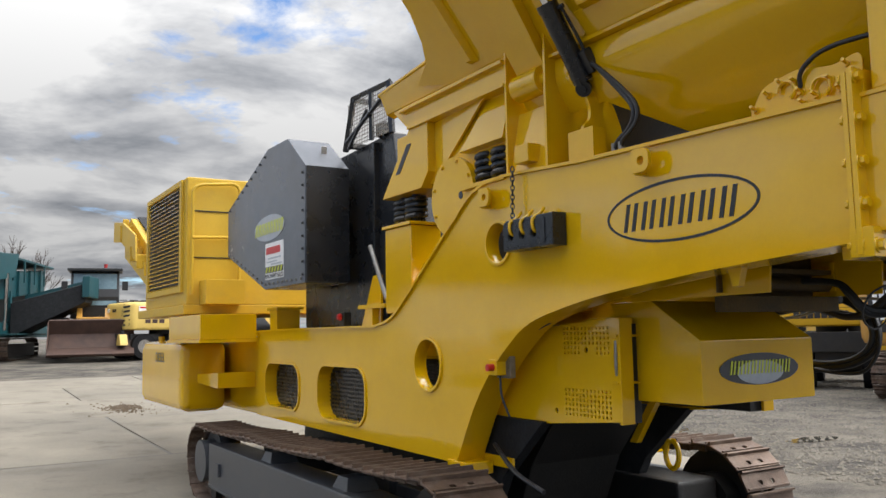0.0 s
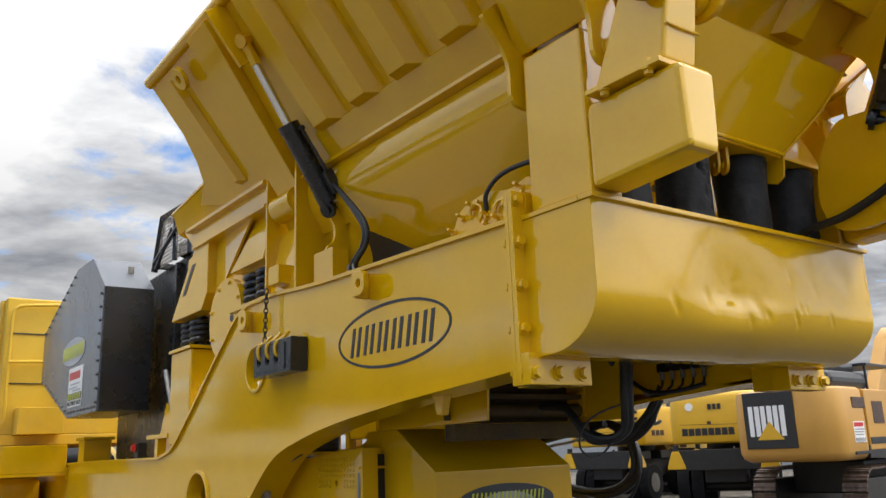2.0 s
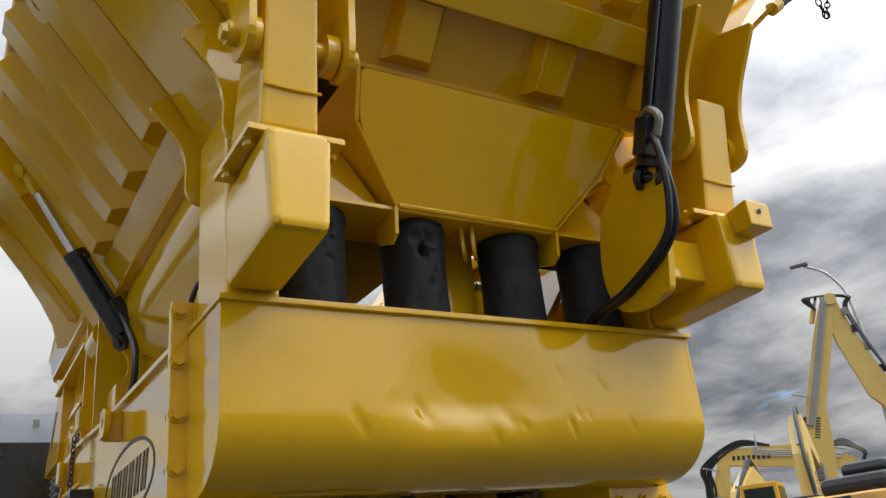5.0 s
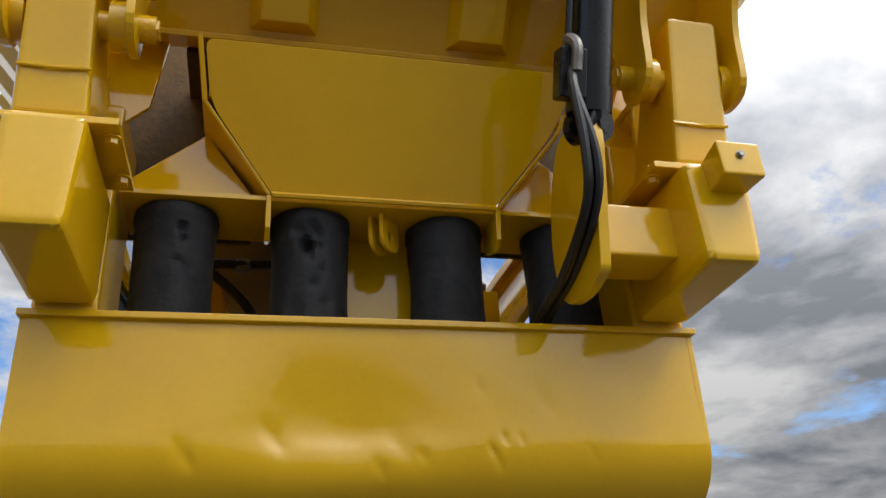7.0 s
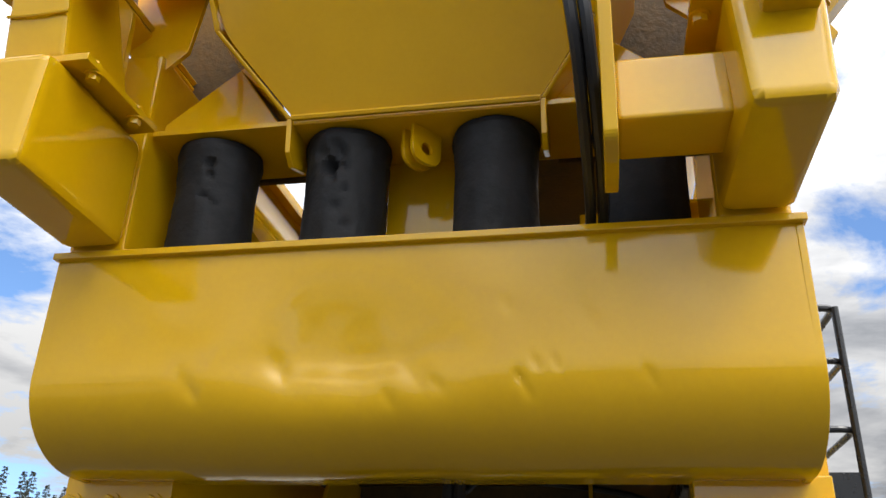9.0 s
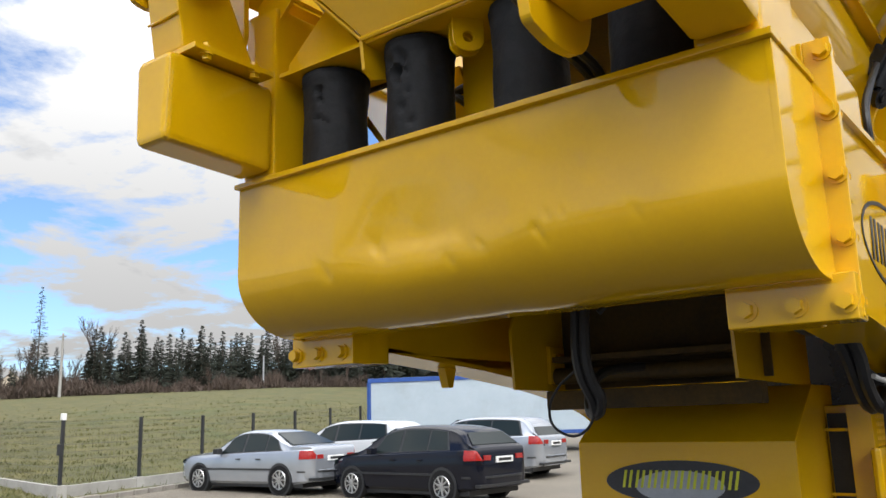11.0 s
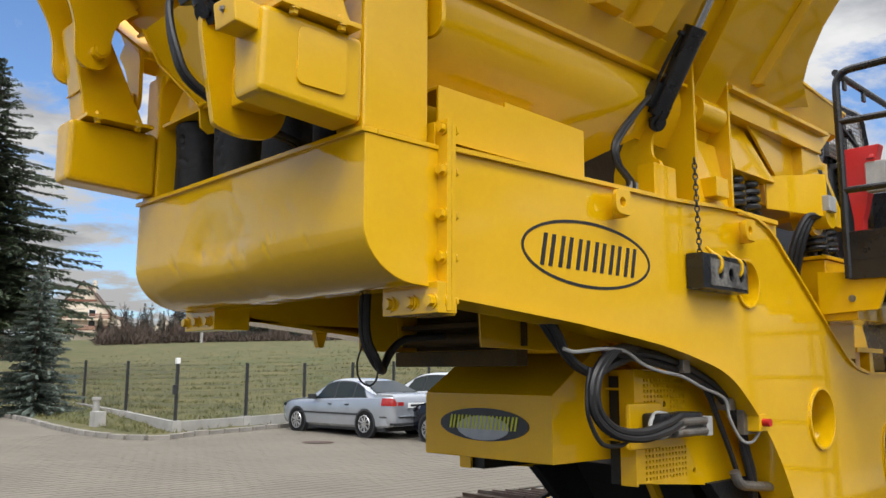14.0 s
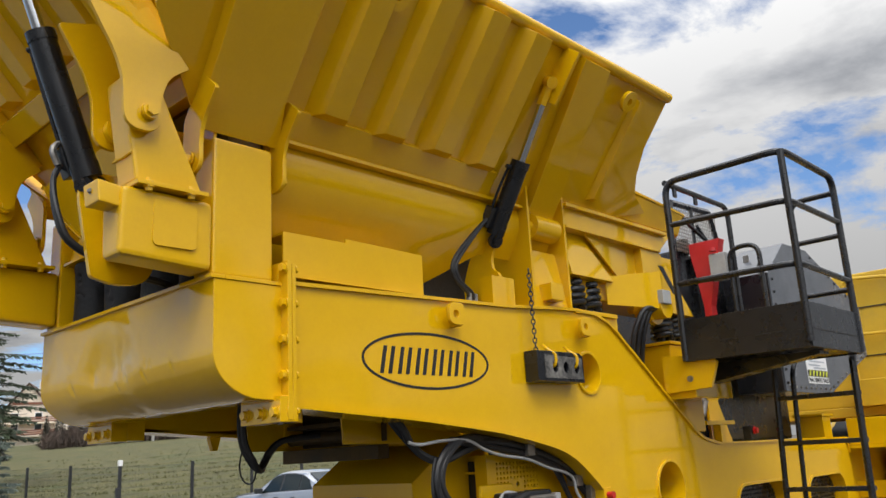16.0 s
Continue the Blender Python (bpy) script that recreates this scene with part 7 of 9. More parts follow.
for yaw, d, k, sc in ((64.3, 111, 0, 0.8), (67.2, 112, 2, 0.7), (66.0, 108, 0, 0.6), (60.5, 108, 1, 1.05), (61.6, 104, 0, 0.55), (53.5, 86, 2, 0.42), (46.2, 95, 0, 0.7), (44.5, 97, 1, 0.75), (49, 110, 1, 0.8), (71.5, 96, 0, 0.6)):
    x, y = polar(EYE2, yaw, d)
    o = thing("bare_tree", (x, y, lawn_z(x, y) - 0.2), "leafless grey-brown tree at the meadow's edge", "bare tree", "distant tree line")
    b_ = new("crown", BARE[k])
    under(b_, o)
    b_.matrix_parent_inverse = Matrix.Identity(4)
    o.scale = (sc, sc, sc)
V, F = [], []
for n in range(16000):
    yaw = 43 + rng.random() * 26
    d = 92 + rng.random() * 10
    x, y = polar(EYE2, yaw, d)
    lump = max(0.0, 0.5 + 1.3 * noise.noise((yaw * 0.9, d * 0.2, 2)))
    z = lawn_z(x, y) + rng.random() ** 1.2 * (1.2 if yaw > 60.5 else 0.4) * (0.35 + lump)
    a = rng.random() * 3.14
    w = 0.03 + rng.random() * 0.07
    hh = (0.3 + rng.random() * 0.8) * (0.4 + lump)
    b = len(V)
    V += [(x - w * math.cos(a), y - w * math.sin(a), z), (x + w * math.cos(a), y + w * math.sin(a), z), (x + rng.normal() * 0.35, y + rng.normal() * 0.35, z + hh)]
    F.append((b, b + 1, b + 2))
me = bpy.data.meshes.new("shrubs")
me.from_pydata(V, [], F)
me.materials.append(TWIG)
tagged(new("shrubs", me), "reddish-brown leafless shrubs along the meadow", "shrubs", kind="stuff")
# bare trees behind the machines
for yaw, d, k, sc in ((-3.2, 75, 2, 1.15), (-4.5, 78, 0, 0.95), (-1.0, 74, 1, 0.9), (-5.5, 90, 1, 0.6), (-6.3, 88, 2, 0.45)):
    x, y = polar(EYE1, yaw, d)
    o = thing("bare_tree", (x, y, ground_z(x, y) - 0.1), "leafless tree behind the yard", "bare tree", "trees behind the yard")
    b_ = new("crown", BARE[k])
    under(b_, o)
    b_.matrix_parent_inverse = Matrix.Identity(4)
    o.scale = (sc, sc, sc)


# ---- houses and poles ----
def house(pos, turn, w, l, wall_h, roof_h, label):
    h = thing("house", (0, 0, 0), label, "house")
    body_ = part("wall", prism("y", [(-w / 2, -3), (w / 2, -3), (w / 2, wall_h), (0, wall_h + roof_h), (-w / 2, wall_h)], -l / 2, l / 2, 0), PLASTER, h)
    for s in (-1, 1):
        part("roof", loft([(0, -l / 2 - 0.5, wall_h + roof_h + 0.1), (0, -l / 2 - 0.5, wall_h + roof_h + 0.35), (s * (w / 2 + 0.6), -l / 2 - 0.5, wall_h - 0.35), (s * (w / 2 + 0.6), -l / 2 - 0.5, wall_h - 0.6)],
                          [(0, l / 2 + 0.5, wall_h + roof_h + 0.1), (0, l / 2 + 0.5, wall_h + roof_h + 0.35), (s * (w / 2 + 0.6), l / 2 + 0.5, wall_h - 0.35), (s * (w / 2 + 0.6), l / 2 + 0.5, wall_h - 0.6)], 0), ROOF, h)
    for z in (0.4, wall_h * 0.62):
        for x in (-w * 0.22, w * 0.2):
            wd = part("window", box(x - 0.6, x + 0.6, -l / 2 - 0.05, -l / 2 + 0.05, z + 0.4, z + 1.7, 0), WHITE, h)
            part("pane", box(x - 0.5, x + 0.5, -l / 2 - 0.07, -l / 2 - 0.055, z + 0.5, z + 1.6, 0), GLASS, wd)
    part("gable_boards", prism("y", [(-w * 0.28, wall_h + roof_h * 0.42), (w * 0.28, wall_h + roof_h * 0.42), (w * 0.28, wall_h + roof_h * 0.34), (-w * 0.28, wall_h + roof_h * 0.34)], -l / 2 - 0.12, -l / 2 - 0.02, 0), BALCONY, h)
    for z in (0.0, wall_h * 0.6):
        bal = part("balcony", box(-w / 2, w / 2 + 0.4, -l / 2 - 1.4, -l / 2, z - 0.15, z, 0), PLASTER, h)
        for k in range(3):
            part("balcony_board", box(-w / 2, w / 2 + 0.4, -l / 2 - 1.42, -l / 2 - 1.38, z + 0.15 + k * 0.3, z + 0.35 + k * 0.3, 0), BALCONY, bal)
    part("chimney", box(w * 0.1, w * 0.1 + 0.6, 0, 0.6, wall_h + roof_h * 0.6, wall_h + roof_h + 0.9, 0), PLASTER, h)
    part("garage", box(w / 2, w / 2 + 3.2, -l / 2 - 1, l / 2 - 2, -3, 1.2, 0), PLASTER, h)
    h.matrix_basis = Matrix.Translation(pos) @ Matrix.Rotation(turn, 4, "Z")
    return h


x, y = polar(EYE2, 69.7, 150)
h = house((x, y, 8.5), radians(62), 8.4, 10, 3.4, 5.0, "cream gabled house with brown roof and wooden balconies")
h.scale = (0.95, 0.95, 0.95)
for yaw, d, sc in ((67.7, 190, 0.5), (64.9, 200, 0.5), (66.3, 210, 0.42)):
    x, y = polar(EYE2, yaw, d)
    h = house((x, y, 1.66 + d * math.tan(radians(2.4))), radians(40 + d), 9, 10, 4.4, 4, "distant pale house with a dark roof")
    h.scale = (sc, sc, sc)
x, y = polar(EYE2, 62.4, 92)
pole = thing("utility_pole", (x, y, lawn_z(x, y) - 0.2), "grey concrete power pole in the meadow", "power pole")
pz = lawn_z(x, y) - 0.2
part("shaft", cyl((x, y, pz), (x, y, pz + 6.4), 0.16, 0.10, n=10), PLINTH, pole, smooth=True)
part("crossarm", box(x - 0.6, x + 0.6, y - 0.05, y + 0.05, pz + 6.0, pz + 6.1, 0), GALV, pole)
for k, (dz, sag) in enumerate(((6.1, 1.0), (5.8, 1.3), (5.5, 1.0))):
    pts = [(x + (-75 - x) * t_, y + (62 - y) * t_, pz + dz + 0.8 * t_ - 4 * sag * t_ * (1 - t_)) for t_ in [i / 14 for i in range(15)]]
    part("wire", add_tube(bmesh.new(), [(p[0] - 25 * i / 14, p[1] - 10 * i / 14, p[2]) for i, p in enumerate(pts)], 0.015, 3), FENCEPAINT, pole)
for yaw, d in ((50.0, 95), (48.7, 140)):
    x, y = polar(EYE2, yaw, d)
    p_ = thing("utility_pole", (x, y, lawn_z(x, y) - 0.2), "slim pale pole at the meadow's edge", "power pole")
    part("shaft", cyl((x, y, lawn_z(x, y) - 0.2), (x, y, lawn_z(x, y) + 3.6), 0.10, 0.08, n=8), GALV, p_, smooth=True)


# ---- cars ----
def car(pos, turn, L, W, H, paint, style, label):
    """Built nose towards -x, standing on z = 0; style: saloon, estate or hatch."""
    c = thing("car", (0, 0, 0), label, "car", "parked cars")
    belt = 0.62 * H
    roofs = {"saloon": [(0, 0.40), (0.02, 0.49), (0.07, 0.555), (0.17, 0.625), (0.285, 0.672), (0.36, 0.81), (0.44, 0.955), (0.52, 0.998), (0.62, 0.995), (0.70, 0.955), (0.79, 0.835), (0.865, 0.745), (0.92, 0.738), (0.975, 0.73), (0.99, 0.69), (1, 0.60)],
             "estate": [(0, 0.40), (0.02, 0.48), (0.07, 0.55), (0.16, 0.62), (0.25, 0.67), (0.33, 0.81), (0.41, 0.94), (0.50, 0.99), (0.60, 1.0), (0.78, 0.985), (0.88, 0.94), (0.955, 0.72), (0.985, 0.64), (1, 0.5)],
             "hatch": [(0, 0.38), (0.02, 0.46), (0.07, 0.55), (0.15, 0.62), (0.24, 0.675), (0.32, 0.815), (0.40, 0.93), (0.48, 0.985), (0.58, 1.0), (0.74, 0.985), (0.87, 0.92), (0.95, 0.74), (0.985, 0.66), (1, 0.5)]}[style]

    curve = smooth_path([(t, 0, z) for t, z in roofs], 8)
    ct, cz_ = [p.x for p in curve], [min(p.z, 1.0) for p in curve]

    def top(t):
        return float(np.interp(t, ct, cz_)) * H

    def section(t):
        """Half outline of the body at one station, from the sill up to the middle of the roof."""
        zt = top(t)
        end = min(1.0, min(t, 1 - t) / 0.13)
        hw = W / 2 * (0.70 + 0.30 * math.sqrt(1 - (1 - end) ** 2.4))
        low = 0.21 + 0.09 * (1 - end) ** 2
        bz_ = min(belt + 0.16 * (t - 0.45), zt - 0.02)
        hi = max(0.0, zt - bz_)
        rw = hw * (0.96 - 0.27 * min(1, hi / (H - belt)))
        drop = 0.065 * min(1, hi * 4)
        return [(hw * 0.90, low), (hw * 0.97, low + 0.06), (hw * 0.99, low + (bz_ - low) * 0.3), (hw, low + (bz_ - low) * 0.58), (hw * 0.992, low + (bz_ - low) * 0.82), (hw * 0.965, bz_ - 0.012), (hw * 0.945, bz_ + 0.004),
                (rw + 0.025, zt - drop), (rw * 0.93, zt - drop * 0.45), (rw * 0.72, zt - drop * 0.12), (0, zt)]

    bm = bmesh.new()
    rows = []
    N = 72
    for i in range(N + 1):
        t = 0.5 - 0.5 * math.cos(math.pi * i / N)
        sec = section(t)
        rows.append([bm.verts.new(((t - 0.5) * L, s_ * y_, z_)) for s_, sec_ in ((1, sec), (-1, sec[-2::-1])) for y_, z_ in sec_])
    n = len(rows[0])
    for a, b in zip(rows, rows[1:]):
        for k in range(n - 1):
            bm.faces.new((a[k], a[k + 1], b[k + 1], b[k]))
        bm.faces.new((a[n - 1], a[0], b[0], b[n - 1]))
    bm.faces.new(rows[0])
    bm.faces.new(rows[-1][::-1])
    bmesh.ops.recalc_face_normals(bm, faces=bm.faces)
    part("body", bm, paint, c, smooth=True)

    def side_glass(t0, t1, s_, lean0=0.0, lean1=0.0, f0=0.07, f1=0.93, off=0.006):
        """A pane that follows the body between belt and roof."""
        bm = bmesh.new()
        grid = []
        for i in range(11):
            col = []
            for j in range(5):
                f = f0 + (f1 - f0) * j / 4
                t = t0 + lean0 * f + (t1 + lean1 * f - t0 - lean0 * f) * i / 10
                sec = section(t)
                (ya, za), (yb, zb) = sec[6], sec[7]
                col.append(bm.verts.new(((t - 0.5) * L, s_ * (ya + (yb - ya) * f + off), za + (zb - za) * f + off * 0.3)))
            grid.append(col)
        for a, b in zip(grid, grid[1:]):
            for j in range(4):
                bm.faces.new((a[j], a[j + 1], b[j + 1], b[j]))
        bmesh.ops.recalc_face_normals(bm, faces=bm.faces)
        bmesh.ops.solidify(bm, geom=bm.faces, thickness=0.004)
        return bm

    def skin_patch(t0, t1, z0, z1, s_, off=0.008):
        """A thin patch on the flank between two heights."""
        bm = bmesh.new()
        grid = []
        for i in range(9):
            t = t0 + (t1 - t0) * i / 8
            sec = section(t)
            ys, zs = [p[0] for p in sec[:7]], [p[1] for p in sec[:7]]
            top_z = min(z1, zs[-1] - 0.005)
            grid.append([bm.verts.new(((t - 0.5) * L + off * (t > 0.97), s_ * (float(np.interp(z, zs, ys)) + off), z)) for z in [z0 + (top_z - z0) * j / 4 for j in range(5)]])
        for a, b in zip(grid, grid[1:]):
            for j in range(4):
                bm.faces.new((a[j], a[j + 1], b[j + 1], b[j]))
        bmesh.ops.recalc_face_normals(bm, faces=bm.faces)
        bmesh.ops.solidify(bm, geom=bm.faces, thickness=0.004)
        return bm

    ends = {"saloon": (0.335, 0.52, 0.685, 0.80), "estate": (0.32, 0.50, 0.68, 0.88), "hatch": (0.32, 0.52, 0.70, 0.83)}[style]
    for s_ in (-1, 1):
        part("window_frame", side_glass(ends[0] - 0.012, ends[3] + 0.012, s_, 0.088, -0.05 if style == "saloon" else -0.03, 0.02, 0.985, 0.002), FENCEPAINT, c)
        part("side_window", side_glass(ends[0], ends[1] - 0.008, s_, 0.085, 0.0), GLASS, c)
        part("side_window", side_glass(ends[1] + 0.008, ends[2] - 0.006, s_, 0.0, 0.0), GLASS, c)
        part("side_window", side_glass(ends[2] + 0.004, ends[3], s_, 0.0, -0.045 if style == "saloon" else -0.03), GLASS, c)
        part("trim_strip", box(-L * 0.30, L * 0.24, s_ * (W / 2 + 0.002), s_ * (W / 2 + 0.014), 0.52, 0.56, 0), FENCEPAINT, c)
        part("mirror", box(-L * 0.5 + L * 0.335, -L * 0.5 + L * 0.37, s_ * (W / 2 - 0.02), s_ * (W / 2 + 0.16), belt, belt + 0.13, 0.02), paint if style != "saloon" else FENCEPAINT, c)
        for t in (ends[0] + 0.16, ends[2] - 0.04):
            part("door_handle", box((t - 0.5) * L - 0.07, (t - 0.5) * L + 0.07, s_ * (W / 2 - 0.004), s_ * (W / 2 + 0.022), belt - 0.13, belt - 0.10, 0.005), FENCEPAINT if style == "saloon" else paint, c)
        for x in (-L * 0.5 + L * 0.19, -L * 0.5 + L * 0.80):
            part("arch", cyl((x, s_ * (W / 2 - 0.12), 0.32), (x, s_ * (W / 2 + 0.004), 0.32), 0.365, n=30), FENCEPAINT, c, smooth=True)
            wh = part("wheel", cyl((x, s_ * (W / 2 - 0.19), 0.315), (x, s_ * (W / 2 + 0.012), 0.315), 0.315, n=30), TYRE, c, smooth=True)
            rim = part("rim", add_cyl(bmesh.new(), (x, s_ * (W / 2 + 0.0), 0.315), (x, s_ * (W / 2 + 0.016), 0.315), 0.205, n=24), FENCEPAINT, wh)
            bm = bmesh.new()
            for k in range(9):
                a = k * math.tau / 9
                p = Vector((x, s_ * (W / 2 + 0.022), 0.315))
                q = p + Vector((math.cos(a) * 0.195, 0, math.sin(a) * 0.195))
                add_tube(bm, [p, q], 0.022, 4)
            add_tube(bm, [(x + 0.2 * math.cos(k * math.tau / 24), s_ * (W / 2 + 0.018), 0.315 + 0.2 * math.sin(k * math.tau / 24)) for k in range(24)], 0.014, 5, closed=True)
            part("spokes", bm, ALLOY, wh)
        part("tail_lamp", skin_patch(0.928, 0.999, 0.535 * H, 0.665 * H, s_), TAIL, c, "red tail lamp")
        part("lamp_inner", box(L * 0.5 - 0.02, L * 0.5 + 0.008, s_ * W * 0.23, s_ * W * 0.345, 0.535 * H, 0.60 * H, 0.003), TAIL, c, "red tail lamp")
        part("head_lamp", loft([(-L * 0.5 + 0.06, s_ * W * 0.24, 0.46 * H), (-L * 0.5 + 0.26, s_ * (W / 2 - 0.03), 0.48 * H), (-L * 0.5 + 0.28, s_ * (W / 2 - 0.05), 0.54 * H), (-L * 0.5 + 0.08, s_ * W * 0.24, 0.52 * H)],
                               [(-L * 0.5 + 0.0, s_ * W * 0.26, 0.46 * H), (-L * 0.5 + 0.22, s_ * (W / 2 + 0.0), 0.48 * H), (-L * 0.5 + 0.24, s_ * (W / 2 - 0.02), 0.54 * H), (-L * 0.5 + 0.03, s_ * W * 0.26, 0.52 * H)], 0.01), GLASS, c)

    def cross_glass(ta, tb, lift, name):
        a = ((ta - 0.5) * L, top(ta) + lift)
        b = ((tb - 0.5) * L, top(tb) + lift)
        wa, wb_ = W / 2 * (0.80 if a[1] < b[1] else 0.62), W / 2 * (0.62 if a[1] < b[1] else 0.80)
        pts = [(a[0], -wa, a[1]), (a[0], wa, a[1]), (b[0], wb_, b[1]), (b[0], -wb_, b[1])]
        return part(name, loft(pts, [(p[0], p[1], p[2] - 0.015) for p in pts], 0), GLASS, c)

    cross_glass(0.29, 0.425, 0.012, "windscreen")
    cross_glass(*({"saloon": (0.71, 0.855), "estate": (0.93, 0.975), "hatch": (0.895, 0.955)}[style]), 0.012, "rear_window")
    bplan = round_poly([(L * 0.5 - 0.50, -W / 2 + 0.02), (L * 0.5 - 0.50, W / 2 - 0.02), (L * 0.5 - 0.22, W / 2 - 0.02), (L * 0.5 + 0.035, W / 2 * 0.62), (L * 0.5 + 0.035, -W / 2 * 0.62), (L * 0.5 - 0.22, -W / 2 + 0.02)], 0.16, 5)
    part("bumper", loft([(p[0], p[1], 0.27) for p in bplan], [(p[0], p[1], 0.53) for p in bplan], 0.035), paint, c)
    bplan_ = [(p[0] + 0.012, p[1] * 1.006) for p in bplan]
    part("bumper_strip", loft([(p[0], p[1], 0.47) for p in bplan_], [(p[0], p[1], 0.51) for p in bplan_], 0.004), FENCEPAINT, c)
    part("bumper_strip", box(L * 0.5 - 0.1, L * 0.5 + 0.038, -W / 2 + 0.1, W / 2 - 0.1, 0.30, 0.36, 0.01), FENCEPAINT, c)
    part("plate", box(L * 0.5 + 0.0, L * 0.5 + 0.035, -0.26, 0.26, 0.50 * H + 0.0, 0.50 * H + 0.115, 0.004), WHITE, c)
    part("plate_bar", box(L * 0.5 + 0.034, L * 0.5 + 0.038, -0.2, 0.2, 0.50 * H + 0.03, 0.50 * H + 0.085, 0), INK, c)
    part("underbody", box(-L * 0.42, L * 0.44, -W / 2 + 0.1, W / 2 - 0.1, 0.14, 0.26, 0.02), FENCEPAINT, c)
    c.matrix_basis = Matrix.Translation(pos) @ Matrix.Rotation(turn, 4, "Z")
    return c


def on_ground(x, y):
    return (x, y, ground_z(x, y) - 0.002)


car(on_ground(-14.72, 12.0), radians(3), 4.47, 1.74, 1.42, SILVER, "saloon", "silver four-door saloon car parked on block paving")
car(on_ground(-10.15, 12.45), radians(-4), 4.25, 1.78, 1.50, NAVY, "hatch", "dark blue hatchback car parked on block paving")
car(on_ground(-15.2, 15.6), radians(4), 4.6, 1.76, 1.50, CARWHITE, "estate", "white estate car parked behind the saloon")
car(on_ground(-11.9, 17.0), radians(4), 4.5, 1.76, 1.52, SILVER, "estate", "pale grey estate car parked in the second row")
trailer = thing("box_trailer", (-17.0, 22.6, ground_z(-17, 22.6)), "white box trailer with blue roof edges", "trailer")
tz = ground_z(-17, 22.6)
ta, tb = Vector((-19.9, 21.3, tz)), Vector((-12.5, 24.9, tz))
td = (tb - ta).normalized()
tn = Vector((-td.y, td.x, 0)) * 2.4
for nm, z0, z1, mat, grow in (("box_body", 0.75, 2.62, PALEBLUE, 0.0), ("roof_edge", 2.62, 2.78, BLUE, 0.03), ("lower_edge", 0.62, 0.75, BLUE, 0.02)):
    a, b = ta - td * grow, tb + td * grow
    k = tn.normalized() * grow
    part(nm, loft([a - k + Vector((0, 0, z0)), b - k + Vector((0, 0, z0)), b + tn + k + Vector((0, 0, z0)), a + tn + k + Vector((0, 0, z0))],
                  [a - k + Vector((0, 0, z1)), b - k + Vector((0, 0, z1)), b + tn + k + Vector((0, 0, z1)), a + tn + k + Vector((0, 0, z1))], 0.01), mat, trailer)
part("corner_edge", box(ta.x - 0.03, ta.x + 0.08, ta.y - 0.06, ta.y + 0.05, tz + 0.75, tz + 2.62, 0), BLUE, trailer)
for t_ in (0.25, 0.6, 0.75):
    p = ta.lerp(tb, t_)
    part("wheel", cyl(p + Vector((0, 0, 0.42)), p + tn + Vector((0, 0, 0.42)), 0.42, n=20), TYRE, trailer, smooth=True)


# ---- machines in the yard ----
def put(ob, x, y, turn):
    ob.matrix_basis = Matrix.Translation((x, y, ground_z(x, y) - 0.03)) @ Matrix.Rotation(turn, 4, "Z")
    return ob


def crawler(parent, x0, x1, yc, w, h):
    """Track loop along x."""
    cz, r = h / 2, h / 2
    bm = bmesh.new()
    n = 46
    L = x1 - x0 - h
    per = 2 * L + math.tau * r
    for i in range(n):
        d = per * i / n
        if d < L:
            p, a = (x0 + r + d, h), 0
        elif d < L + math.pi * r:
            t = (d - L) / r
            p, a = (x1 - r + r * math.sin(t), cz + r * math.cos(t)), t
        elif d < 2 * L + math.pi * r:
            p, a = (x1 - r - (d - L - math.pi * r), 0.0), math.pi
        else:
            t = (d - 2 * L - math.pi * r) / r
            p, a = (x0 + r - r * math.sin(t), cz - r * math.cos(t)), math.pi + t
        b0 = bmesh.new()
        add_box(b0, -0.085, 0.085, yc - w / 2, yc + w / 2, -0.03, 0.0)
        add_box(b0, -0.08, -0.055, yc - w / 2, yc + w / 2, 0.0, 0.03)
        add_box(b0, 0.0, 0.02, yc - w / 2, yc + w / 2, 0.0, 0.025)
        b0.transform(Matrix.Translation((p[0], 0, p[1])) @ Matrix.Rotation(a, 4, "Y"))
        tmp = bpy.data.meshes.new("t")
        b0.to_mesh(tmp)
        bm.from_mesh(tmp)
        b0.free()
        bpy.data.meshes.remove(tmp)
    tr = part("track", bm, TRACKSTEEL, parent, "rusty steel crawler track")
    part("track_frame", box(x0 + 0.3, x1 - 0.3, yc - w * 0.3, yc + w * 0.3, 0.12, h - 0.2, 0.03), GREASESHADE, tr)
    return tr


def boom_plate(parent, pts, wid, mat, name="boom"):
    """A box section that follows points in x and z, with a depth for each point."""
    P = [Vector((p[0], 0, p[1])) for p in pts]
    D = [p[2] for p in pts]
    ra, rb = [], []
    for i, p in enumerate(P):
        d = (P[min(i + 1, len(P) - 1)] - P[max(i - 1, 0)]).normalized()
        nrm = Vector((-d.z, 0, d.x)) * D[i] / 2
        ra.append(p + nrm)
        rb.append(p - nrm)
    loop = ra + rb[::-1]
    y0 = pts[0][3] if len(pts[0]) > 3 else 0.0
    return part(name, loft([(p.x, y0 - wid / 2, p.z) for p in loop], [(p.x, y0 + wid / 2, p.z) for p in loop], 0.01), mat, parent)


CABGLASS = surface("tinted_cab_glass", (0.10, 0.16, 0.19), (0.20, 0.29, 0.33), rough=0.06, scale=1.5, fine=20, bump=0.0)


